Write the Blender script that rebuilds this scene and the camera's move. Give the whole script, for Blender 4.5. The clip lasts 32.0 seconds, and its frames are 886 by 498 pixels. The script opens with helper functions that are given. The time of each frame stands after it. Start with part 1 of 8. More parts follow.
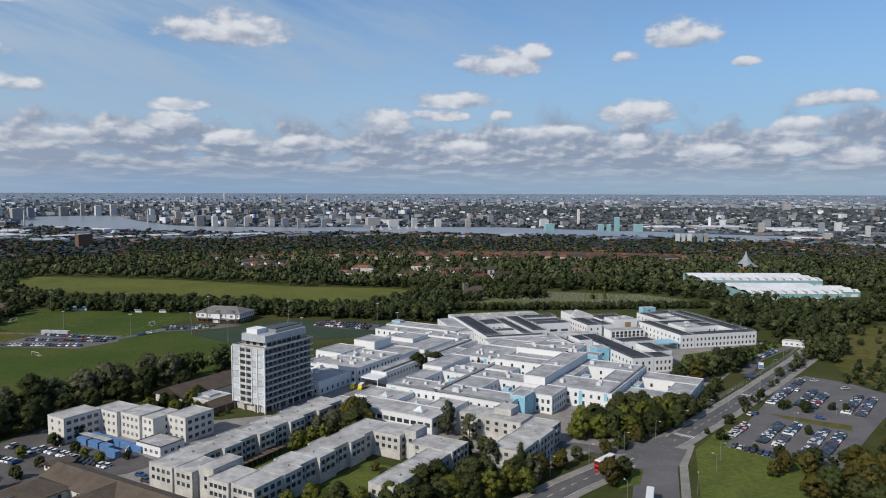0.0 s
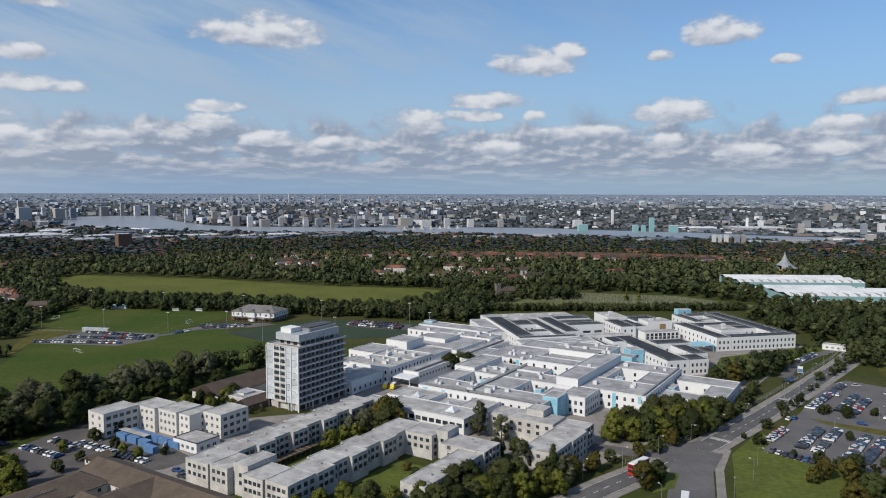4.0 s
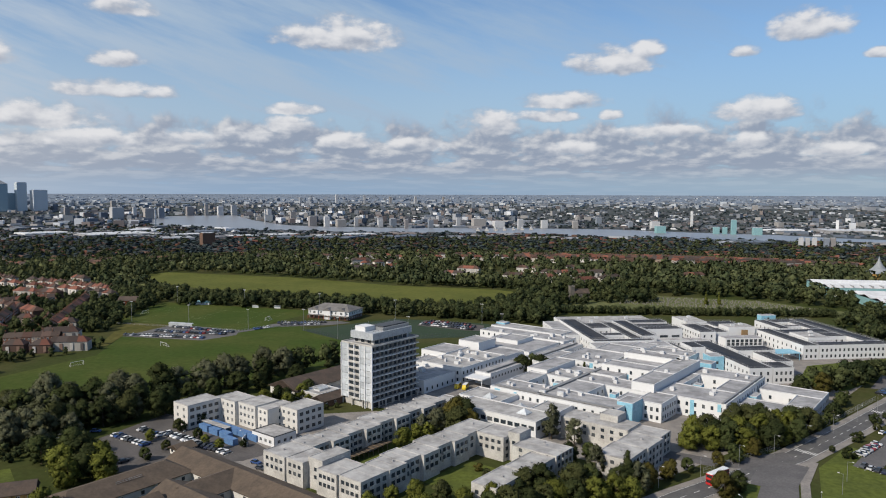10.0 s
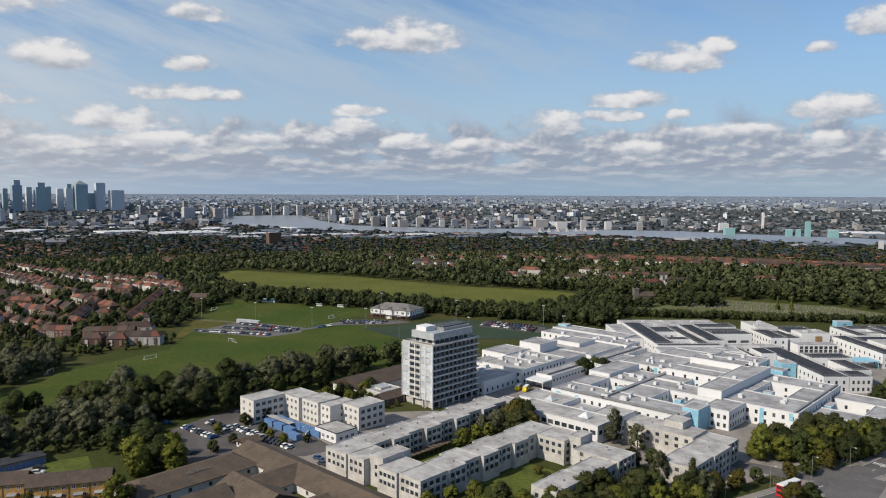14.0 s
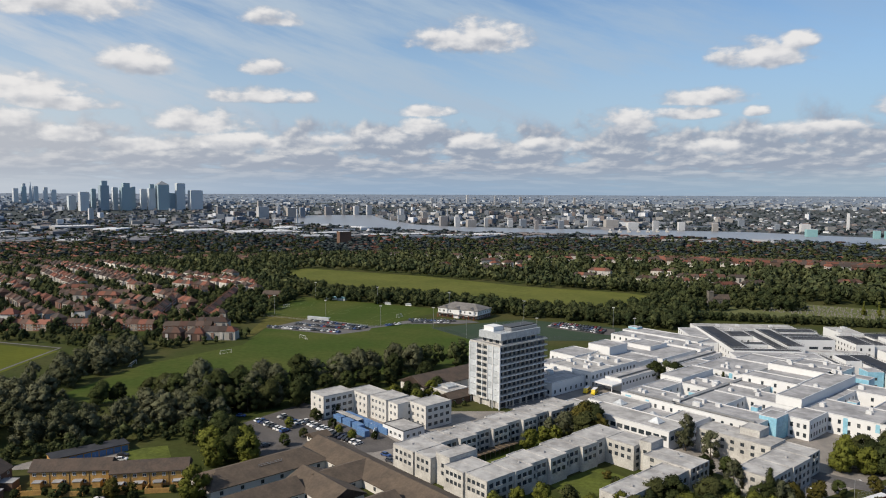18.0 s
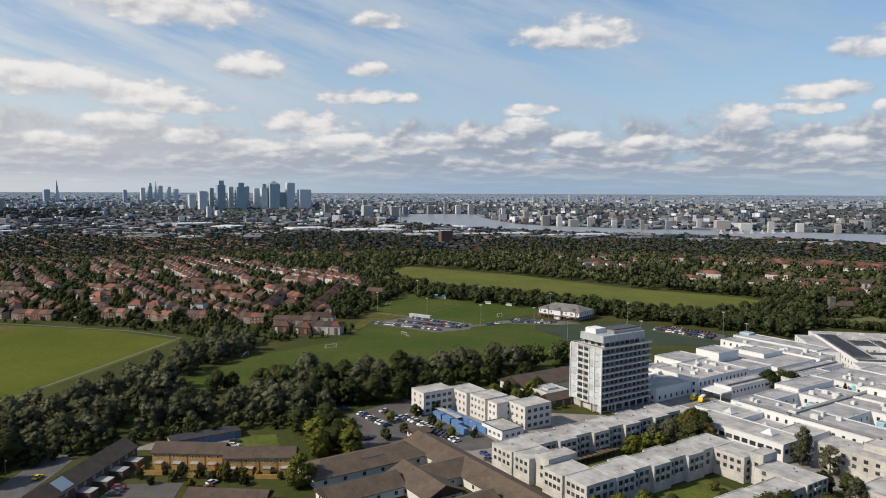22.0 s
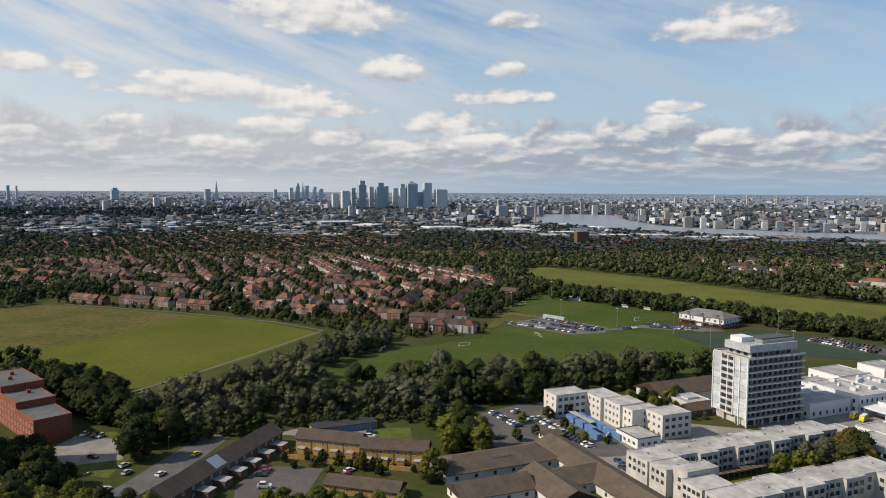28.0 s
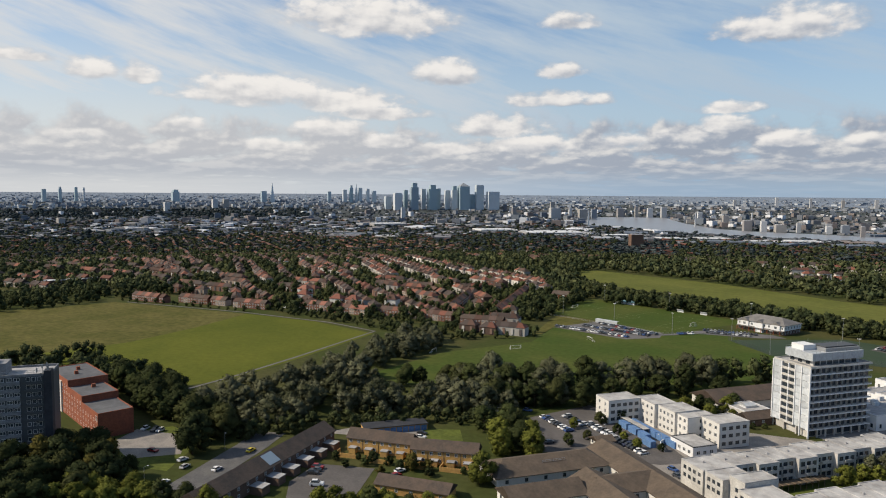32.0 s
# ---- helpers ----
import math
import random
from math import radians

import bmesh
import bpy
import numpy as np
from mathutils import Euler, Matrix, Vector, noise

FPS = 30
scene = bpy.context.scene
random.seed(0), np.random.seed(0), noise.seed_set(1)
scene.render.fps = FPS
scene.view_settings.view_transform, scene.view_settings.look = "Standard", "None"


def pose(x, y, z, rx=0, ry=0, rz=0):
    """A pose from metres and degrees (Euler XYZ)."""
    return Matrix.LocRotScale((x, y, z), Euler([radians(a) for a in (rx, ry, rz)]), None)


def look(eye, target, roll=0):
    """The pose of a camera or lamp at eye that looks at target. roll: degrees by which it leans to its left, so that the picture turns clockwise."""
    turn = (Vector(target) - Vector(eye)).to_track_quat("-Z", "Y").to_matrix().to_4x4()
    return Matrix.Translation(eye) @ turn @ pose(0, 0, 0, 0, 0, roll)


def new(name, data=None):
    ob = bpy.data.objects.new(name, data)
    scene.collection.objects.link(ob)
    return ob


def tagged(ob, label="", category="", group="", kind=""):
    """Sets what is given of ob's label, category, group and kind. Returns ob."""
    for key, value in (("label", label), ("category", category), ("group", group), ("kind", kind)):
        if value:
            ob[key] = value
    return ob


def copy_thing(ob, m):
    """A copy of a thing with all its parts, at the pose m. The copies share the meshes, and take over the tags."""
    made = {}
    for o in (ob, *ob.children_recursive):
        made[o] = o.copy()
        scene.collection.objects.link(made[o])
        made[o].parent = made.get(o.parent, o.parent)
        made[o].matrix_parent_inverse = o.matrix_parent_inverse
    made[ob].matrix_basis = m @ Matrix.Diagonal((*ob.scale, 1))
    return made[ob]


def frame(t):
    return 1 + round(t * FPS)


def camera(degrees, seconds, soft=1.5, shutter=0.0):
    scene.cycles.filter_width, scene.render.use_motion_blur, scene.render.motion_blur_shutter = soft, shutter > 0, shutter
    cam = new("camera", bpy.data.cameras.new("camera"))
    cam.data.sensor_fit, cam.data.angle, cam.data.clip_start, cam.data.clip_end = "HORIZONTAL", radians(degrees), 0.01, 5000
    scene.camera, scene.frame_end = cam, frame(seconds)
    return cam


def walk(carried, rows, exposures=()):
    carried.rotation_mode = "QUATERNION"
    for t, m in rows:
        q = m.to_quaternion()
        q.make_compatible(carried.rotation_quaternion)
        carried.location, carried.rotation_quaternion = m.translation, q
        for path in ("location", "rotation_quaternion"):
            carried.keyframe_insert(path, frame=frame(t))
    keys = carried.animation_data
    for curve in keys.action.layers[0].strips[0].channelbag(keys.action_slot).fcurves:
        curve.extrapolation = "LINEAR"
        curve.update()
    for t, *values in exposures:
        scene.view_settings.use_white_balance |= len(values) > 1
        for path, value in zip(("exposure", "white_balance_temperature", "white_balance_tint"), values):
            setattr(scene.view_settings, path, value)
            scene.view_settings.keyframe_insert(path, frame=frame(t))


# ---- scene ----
cam = camera(63.25, 32.0, soft=1.05)
EYE = (0.0, 0.0, 100.0)
# seconds, yaw, pitch, roll: a hovering camera that only turns
PATH = [
    (0, -0.00, -4.52, -0.18), (0.5, 0.32, -4.51, -0.18), (1, 0.63, -4.50, -0.17),
    (1.5, 0.97, -4.49, -0.17), (2, 1.29, -4.49, -0.16), (2.5, 1.60, -4.48, -0.16),
    (3, 1.92, -4.48, -0.15), (3.5, 2.24, -4.49, -0.15), (5.5, 3.79, -4.50, -0.15),
    (6, 4.23, -4.49, -0.16), (6.5, 4.67, -4.49, -0.17), (7, 5.10, -4.49, -0.17),
    (7.5, 5.57, -4.48, -0.18), (8, 6.06, -4.47, -0.18), (8.5, 6.60, -4.46, -0.17),
    (9, 7.14, -4.45, -0.17), (9.5, 7.70, -4.45, -0.18), (10, 8.42, -4.45, -0.18),
    (10.5, 9.33, -4.46, -0.19), (11, 10.15, -4.47, -0.19), (11.5, 10.72, -4.48, -0.19),
    (12, 11.23, -4.47, -0.21), (12.5, 11.75, -4.46, -0.22), (13, 12.28, -4.45, -0.23),
    (13.5, 12.80, -4.43, -0.24), (14, 13.32, -4.42, -0.24), (14.5, 13.86, -4.42, -0.25),
    (16.5, 16.32, -4.43, -0.24), (17, 17.05, -4.43, -0.24), (17.5, 17.89, -4.44, -0.23),
    (18, 18.74, -4.45, -0.23), (18.5, 19.87, -4.46, -0.23), (19, 21.05, -4.46, -0.23),
    (19.5, 22.25, -4.47, -0.23), (20, 23.43, -4.48, -0.23), (20.5, 24.62, -4.50, -0.24),
    (21, 25.31, -4.51, -0.24), (21.5, 26.00, -4.53, -0.24), (22, 26.80, -4.54, -0.25),
    (22.5, 27.66, -4.55, -0.26), (23, 28.54, -4.56, -0.26), (23.5, 29.43, -4.56, -0.27),
    (24, 30.32, -4.57, -0.27), (24.5, 31.22, -4.58, -0.27), (25, 32.12, -4.59, -0.27),
    (25.5, 33.02, -4.61, -0.28), (27.5, 36.62, -4.61, -0.30), (28, 37.51, -4.60, -0.32),
    (28.5, 38.38, -4.58, -0.35), (29, 39.07, -4.56, -0.38), (29.5, 39.49, -4.53, -0.40),
    (30, 39.91, -4.51, -0.41), (30.5, 40.35, -4.48, -0.41), (31, 40.78, -4.47, -0.41),
    (31.5, 41.24, -4.45, -0.41), (32, 41.64, -4.45, -0.41),
]
# the camera brightens and warms its picture a little on the way
EXPOSURE = [(0, -0.12, 6300, 10), (6, -0.06, 6450, 10), (13, 0.02, 6750, 10), (19, 0.08, 6900, 10), (32, 0.14, 7150, 10)]
walk(cam, [(t, pose(*EYE, 90 + p, r, y)) for t, y, p, r in PATH], EXPOSURE)

# ---------------------------------------------------------------- light
SUN_HEADING = 135.0      # degrees from straight ahead, counter-clockwise
SUN_HEIGHT = 38.0
world = bpy.data.worlds.new("sky")
scene.world = world
world.use_nodes = True
wt = world.node_tree
wt.nodes.clear()


class Nodes:
    """Small shorthand for node trees."""

    def __init__(self, tree):
        self.tree = tree

    def add(self, kind, **props):
        n = self.tree.nodes.new(kind)
        for k, v in props.items():
            if k == "op":
                n.operation = v
            elif k == "sky":
                n.sky_type = v
            elif k == "blend":
                n.blend_type = v
            elif k == "data":
                n.data_type = v
        return n

    def put(self, socket, value):
        if isinstance(value, bpy.types.NodeSocket):
            self.tree.links.new(value, socket)
        else:
            socket.default_value = value

    def math(self, op, a, b=0.0, c=None):
        n = self.add("ShaderNodeMath", op=op)
        self.put(n.inputs[0], a)
        self.put(n.inputs[1], b)
        if c is not None:
            self.put(n.inputs[2], c)
        return n.outputs[0]

    def smooth(self, v, lo, hi, a=0.0, b=1.0):
        n = self.add("ShaderNodeMapRange")
        n.interpolation_type = "SMOOTHSTEP"
        for k, x in zip(("Value", "From Min", "From Max", "To Min", "To Max"), (v, lo, hi, a, b)):
            self.put(n.inputs[k], x)
        return n.outputs[0]

    def mix(self, f, a, b, blend="MIX"):
        n = self.add("ShaderNodeMix", data="RGBA", blend=blend)
        self.put(n.inputs[0], f)
        self.put(n.inputs[6], a)
        self.put(n.inputs[7], b)
        return n.outputs[2]

    def noise(self, vec, scale, detail=4.0, rough=0.55, dims="3D"):
        n = self.add("ShaderNodeTexNoise")
        n.noise_dimensions = dims
        if vec is not None:
            self.put(n.inputs["Vector"], vec)
        n.inputs["Scale"].default_value = scale
        n.inputs["Detail"].default_value = detail
        n.inputs["Roughness"].default_value = rough
        return n.outputs["Fac"]

    def xyz(self, x, y, z):
        n = self.add("ShaderNodeCombineXYZ")
        for s, v in zip(n.inputs, (x, y, z)):
            self.put(s, v)
        return n.outputs[0]


W = Nodes(wt)
sky = W.add("ShaderNodeTexSky", sky="NISHITA")
sky.sun_disc = False
sky.sun_elevation = radians(SUN_HEIGHT)
sky.sun_rotation = radians(-SUN_HEADING)
sky.air_density, sky.dust_density, sky.ozone_density, sky.altitude = 1.0, 0.6, 1.6, 100
coord = W.add("ShaderNodeTexCoord").outputs["Generated"]
sep = W.add("ShaderNodeSeparateXYZ")
W.put(sep.inputs[0], coord)
sx, sy, sz = sep.outputs
az = W.math("MULTIPLY", W.math("ARCTAN2", W.math("MULTIPLY", sx, -1.0), sy), 57.2958)
el = W.math("MULTIPLY", W.math("ARCSINE", sz), 57.2958)

# cumulus, each at its own heading, height of its flat base, half width and height in degrees
fluff = W.xyz(az, W.math("MULTIPLY", el, 1.7), 0.0)
puff = W.noise(fluff, 0.40, 5.0, 0.52)
puff_sun = W.noise(W.xyz(W.math("ADD", az, 0.35), W.math("MULTIPLY_ADD", el, 1.7, 0.9), 0.0), 0.40, 3.0, 0.5)
wisps = W.noise(W.xyz(az, W.math("MULTIPLY", el, 2.2), 4.0), 1.2, 4.0, 0.6)
billow = W.math("ADD", W.math("MULTIPLY", W.math("SUBTRACT", puff, 0.5), 2.6), W.math("MULTIPLY", W.math("SUBTRACT", wisps, 0.5), 0.75))
CUMULUS = [
    (16.5, 10.7, 4.6, 2.5), (-4.7, 8.9, 3.1, 2.1), (-7.0, 10.1, 1.3, 1.3), (-18.2, 10.6, 2.5, 2.1), (-14.0, 9.8, 1.0, 0.8),
    (41.2, 8.25, 2.6, 2.1), (32.6, 8.8, 1.9, 1.2), (32.5, 6.7, 3.7, 1.3), (37.3, 4.3, 3.8, 1.75), (34.1, 3.1, 3.1, 1.5),
    (20.2, 5.9, 2.2, 1.0), (20.2, 4.6, 1.9, 1.3), (4.8, 4.65, 2.6, 1.75), (-1.0, 6.4, 3.3, 1.4), (0.2, 5.5, 2.4, 1.0),
    (-4.5, 5.6, 0.9, 0.8), (-14.9, 5.1, 3.0, 1.85), (-7.9, 4.2, 3.5, 1.0), (-14.3, 3.3, 1.5, 1.25), (23.6, 3.7, 1.8, 1.2),
    (16.0, 3.5, 2.1, 1.2), (32.0, 12.3, 2.2, 1.3), (47.5, 11.8, 6.6, 3.0), (67.4, 7.75, 1.6, 1.75), (64.1, 7.7, 1.2, 1.5),
    (56.2, 6.4, 5.6, 2.4), (50.0, 6.2, 5.0, 1.9), (46.4, 5.6, 3.4, 1.1), (50.5, 4.3, 2.9, 1.4), (46.1, 3.5, 1.7, 1.1), (61.1, 4.5, 1.5, 1.0),
    (72.0, 8.7, 2.4, 0.8), (68.3, 3.6, 2.0, 0.8), (-28.1, 6.0, 2.7, 1.15), (-26.1, 3.9, 1.8, 1.4), (-25.6, 2.7, 2.0, 1.3),
    (-29.7, 2.0, 1.5, 1.2), (-22.6, 9.1, 0.9, 0.7), (30.5, 6.75, 0.8, 0.7), (10.5, 3.2, 2.4, 1.1), (28.0, 3.4, 2.2, 1.2),
    (-1.5, 2.9, 2.3, 1.1), (-20.0, 2.6, 2.2, 1.0), (55.0, 3.2, 2.6, 0.9), (41.0, 3.0, 2.3, 1.0),
    (100.0, 9.0, 12.0, 4.0), (150.0, 12.0, 14.0, 5.0), (-70.0, 10.0, 11.0, 4.0), (-120.0, 14.0, 14.0, 5.0),
]
cover, lit = -9.0, 0.0
for ca, ce, hw, hh in CUMULUS:
    hw, hh = hw * 1.14, hh * 1.06
    qx = W.math("MULTIPLY_ADD", az, 1.0 / hw, -ca / hw)
    qy = W.math("MULTIPLY_ADD", el, 1.0 / hh, -ce / hh - 0.36)
    k = W.math("MAXIMUM", W.math("MULTIPLY", qy, 1.45), W.math("MULTIPLY", qy, -2.7))
    r2 = W.math("MULTIPLY_ADD", qx, qx, W.math("MULTIPLY", k, k))
    cover = W.math("MAXIMUM", cover, W.math("SUBTRACT", 1.12, r2))
    lit = W.math("MULTIPLY_ADD", W.smooth(r2, 2.0, 0.2), qy, lit)
single = W.smooth(W.math("ADD", cover, billow), -0.1, 0.85)
# the crowded rows of cumulus over the far land
low_vec = W.xyz(W.math("MULTIPLY", az, 0.11), W.math("DIVIDE", 5.6, W.math("ADD", W.math("MAXIMUM", el, 0.0), 1.5)), 0.0)
rows_a = W.noise(low_vec, 2.6, 6.0, 0.55)
low_up = W.xyz(W.math("MULTIPLY_ADD", az, 0.11, 0.03), W.math("DIVIDE", 5.6, W.math("ADD", W.math("MAXIMUM", el, 0.0), 1.8)), 0.0)
rows_b = W.noise(low_up, 2.6, 4.0, 0.5)
thick = W.smooth(el, 7.4, 3.4, 0.66, 0.32)
band = W.smooth(W.math("SUBTRACT", rows_a, thick), -0.05, 0.13)
band = W.math("MULTIPLY", band, W.math("MULTIPLY", W.smooth(el, 8.0, 5.0), W.smooth(el, 0.2, 2.2, 0.2, 0.95)))
shade_band = W.smooth(W.math("SUBTRACT", rows_a, rows_b), -0.06, 0.17)
shade_one = W.math("ADD", W.math("MULTIPLY_ADD", lit, 0.62, 0.56), W.math("MULTIPLY", W.math("SUBTRACT", puff, puff_sun), 1.5))
white, grey = (0.76, 0.77, 0.80, 1), W.mix(W.smooth(az, 20.0, 56.0), (0.29, 0.345, 0.45, 1), (0.44, 0.475, 0.545, 1))
col_band = W.mix(shade_band, grey, (0.64, 0.66, 0.70, 1))
col_one = W.mix(W.smooth(shade_one, 0.05, 0.95), grey, white)
col_band = W.mix(W.smooth(el, 0.6, 3.6, 0.7, 0.0), col_band, (0.31, 0.37, 0.48, 1))
col = W.mix(single, col_band, col_one)
mask = W.math("MAXIMUM", band, W.math("MULTIPLY", single, 0.96))
# thin high veil, denser towards the sun
slant = W.math("MULTIPLY_ADD", az, 0.30, W.math("MULTIPLY", el, -1.0))
veil = W.noise(W.xyz(W.math("MULTIPLY", az, 0.03), W.math("MULTIPLY", slant, 0.16), 3.0), 2.0, 6.0, 0.6)
veil = W.math("MULTIPLY", W.smooth(veil, 0.26, 0.68), W.smooth(az, -34.0, 20.0, 0.10, 0.98))
haze = W.math("MAXIMUM", veil, W.math("MULTIPLY", W.smooth(el, 17.0, 0.0), W.smooth(az, -30.0, 30.0, 0.74, 0.97)))
bg_sky, bg_cloud, bg_haze = (W.add("ShaderNodeBackground") for _ in range(3))
tint = W.mix(1.0, sky.outputs[0], (0.82, 1.0, 1.17, 1), "MULTIPLY")
W.put(bg_sky.inputs[0], tint)
bg_sky.inputs[1].default_value = 0.108
W.put(bg_haze.inputs[0], W.mix(W.smooth(az, 20.0, 66.0), W.mix(W.math("MULTIPLY", W.smooth(el, 0.5, 6.0), W.smooth(az, -22.0, 8.0)), (0.27, 0.40, 0.58, 1), (0.37, 0.49, 0.64, 1)), (0.60, 0.64, 0.70, 1)))
bg_haze.inputs[1].default_value = 1.0
W.put(bg_cloud.inputs[0], col)
bg_cloud.inputs[1].default_value = 1.0
mix_a, mix_b, out = W.add("ShaderNodeMixShader"), W.add("ShaderNodeMixShader"), W.add("ShaderNodeOutputWorld")
W.put(mix_a.inputs[0], haze)
W.put(mix_a.inputs[1], bg_sky.outputs[0])
W.put(mix_a.inputs[2], bg_haze.outputs[0])
W.put(mix_b.inputs[0], mask)
W.put(mix_b.inputs[1], mix_a.outputs[0])
W.put(mix_b.inputs[2], bg_cloud.outputs[0])
W.put(out.inputs[0], mix_b.outputs[0])

sun_data = bpy.data.lights.new("sun", "SUN")
sun_data.energy, sun_data.angle, sun_data.color = 4.6, radians(0.53), (1.0, 0.91, 0.79)
sun = new("sun", sun_data)
sh, se = radians(SUN_HEADING), radians(SUN_HEIGHT)
to_sun = Vector((-math.sin(sh) * math.cos(se), math.cos(sh) * math.cos(se), math.sin(se)))
sun.matrix_world = look((0, 0, 400), Vector((0, 0, 400)) - to_sun)
scene.view_settings.exposure = 0.0

# ---------------------------------------------------------------- materials


def material(name, color, rough=0.8, metal=0.0, second=None, scale=1.0, amount=1.0, detail_scale=None, bump=0.0, rand=0.0, ramp=None, island=False, spec=0.3, vary=0.14):
    """A surface with two scales of variation; ramp: colours picked by the object's or the island's random number."""
    mat = bpy.data.materials.new(name)
    mat.use_nodes = True
    N = Nodes(mat.node_tree)
    b = mat.node_tree.nodes["Principled BSDF"]
    b.inputs["Roughness"].default_value, b.inputs["Metallic"].default_value = rough, metal
    b.inputs["Specular IOR Level"].default_value = spec
    pos = N.add("ShaderNodeNewGeometry")
    c = (*color, 1)
    if ramp:
        cr = N.add("ShaderNodeValToRGB")
        cr.color_ramp.interpolation = "CONSTANT"
        while len(cr.color_ramp.elements) < len(ramp):
            cr.color_ramp.elements.new(0.5)
        for i, (e, rc) in enumerate(zip(cr.color_ramp.elements, ramp)):
            e.position = i / len(ramp)
            e.color = (*rc, 1)
        N.put(cr.inputs[0], pos.outputs["Random Per Island"] if island else N.add("ShaderNodeObjectInfo").outputs["Random"])
        c = cr.outputs[0]
    if second:
        f = N.math("MULTIPLY", N.smooth(N.noise(pos.outputs["Position"], scale, 5.0, 0.6), 0.35, 0.68), amount)
        c = N.mix(f, c, (*second, 1))
    if detail_scale:
        g = N.noise(pos.outputs["Position"], detail_scale, 3.0, 0.6)
        k = N.smooth(g, 0.25, 0.75, 1.0 - vary, 1.0 + vary)
        c = N.mix(1.0, c, N.xyz(k, k, k), "MULTIPLY")
    if rand:
        src = pos.outputs["Random Per Island"] if island else N.add("ShaderNodeObjectInfo").outputs["Random"]
        k = N.smooth(src, 0.0, 1.0, 1.0 - rand, 1.0 + rand)
        c = N.mix(1.0, c, N.xyz(k, k, k), "MULTIPLY")
    N.put(b.inputs["Base Color"], c)
    if bump and detail_scale:
        bn = N.add("ShaderNodeBump")
        bn.inputs["Strength"].default_value = bump
        N.put(bn.inputs["Height"], N.noise(pos.outputs["Position"], detail_scale, 3.0))
        N.put(b.inputs["Normal"], bn.outputs[0])
    return mat


def glass_material(name, color=(0.03, 0.04, 0.05), rough=0.08):
    mat = bpy.data.materials.new(name)
    mat.use_nodes = True
    b = mat.node_tree.nodes["Principled BSDF"]
    N = Nodes(mat.node_tree)
    r = N.add("ShaderNodeObjectInfo").outputs["Random"]
    N.put(b.inputs["Base Color"], N.mix(N.smooth(r, 0.7, 1.0, 0.0, 0.4), (*color, 1), (0.20, 0.21, 0.21, 1)))
    b.inputs["Roughness"].default_value = rough
    b.inputs["Specular IOR Level"].default_value = 0.6
    return mat


M_EARTH = material("meadow ground", (0.040, 0.052, 0.015), 0.95, second=(0.062, 0.062, 0.024), scale=0.02, detail_scale=0.35, bump=0.2, spec=0.05)
M_FIELD = material("mown playing field grass", (0.042, 0.067, 0.014), 0.95, second=(0.068, 0.080, 0.021), scale=0.018, amount=0.9, detail_scale=0.3, spec=0.05, vary=0.15)
M_LAWN = material("bright lawn", (0.092, 0.112, 0.026), 0.95, second=(0.068, 0.084, 0.024), scale=0.09, amount=0.9, detail_scale=0.5, spec=0.05, vary=0.2)
M_MEADOW = material("dry rough meadow grass", (0.096, 0.088, 0.029), 0.95, second=(0.068, 0.069, 0.019), scale=0.03, detail_scale=0.22, spec=0.05, vary=0.25)
M_COMMON = material("sunlit common grass", (0.092, 0.101, 0.017), 0.95, second=(0.064, 0.078, 0.013), scale=0.014, amount=0.9, detail_scale=0.3, spec=0.05, vary=0.1)
M_UPPER = material("long field grass", (0.108, 0.115, 0.030), 0.95, second=(0.080, 0.092, 0.023), scale=0.02, amount=0.9, detail_scale=0.2, spec=0.05, vary=0.14)
M_TURF = material("artificial turf", (0.020, 0.040, 0.018), 0.9, second=(0.028, 0.046, 0.024), scale=0.05, detail_scale=0.6)
M_ASPHALT = material("worn asphalt", (0.075, 0.075, 0.078), 0.9, second=(0.11, 0.108, 0.105), scale=0.12, detail_scale=1.5)
M_CARPARK = material("pale car park asphalt", (0.120, 0.115, 0.115), 0.9, second=(0.092, 0.089, 0.090), scale=0.08, detail_scale=1.2)
M_PAVING = material("concrete paving", (0.24, 0.22, 0.20), 0.9, second=(0.17, 0.16, 0.15), scale=0.15, detail_scale=1.5)
M_PAINT = material("road marking paint", (0.62, 0.62, 0.60), 0.7, detail_scale=2.0)
M_WATER = material("river water", (0.19, 0.205, 0.23), 0.35, second=(0.22, 0.23, 0.25), scale=0.004, spec=0.5)
M_CONCRETE = material("weathered concrete panel", (0.47, 0.46, 0.435), 0.85, second=(0.31, 0.30, 0.28), scale=0.22, amount=0.7, detail_scale=1.6, bump=0.08, vary=0.14)
M_WHITE = material("white cladding", (0.62, 0.63, 0.635), 0.6, second=(0.56, 0.57, 0.58), scale=0.08, amount=0.4, detail_scale=0.8, vary=0.03)
M_ROOF_GREY = material("grey roofing felt", (0.34, 0.34, 0.345), 0.85, second=(0.215, 0.215, 0.22), scale=0.11, detail_scale=0.35, spec=0.12)
M_ROOF_PALE = material("pale roofing felt with dirt", (0.40, 0.395, 0.385), 0.85, second=(0.26, 0.255, 0.25), scale=0.15, detail_scale=0.4, spec=0.12)
M_ROOF_DARK = material("dark roofing", (0.034, 0.036, 0.042), 0.7, second=(0.048, 0.050, 0.056), scale=0.1, detail_scale=0.5, spec=0.12)
M_CAP = material("roof edge metal", (0.52, 0.53, 0.54), 0.5, detail_scale=1.0)
M_CYAN = material("pale blue cladding", (0.20, 0.42, 0.54), 0.5, second=(0.25, 0.47, 0.58), scale=0.3, detail_scale=1.0)
M_PANEL = material("glazed grey panel", (0.46, 0.49, 0.51), 0.35, second=(0.38, 0.41, 0.44), scale=0.3, detail_scale=0.9, rand=0.15)
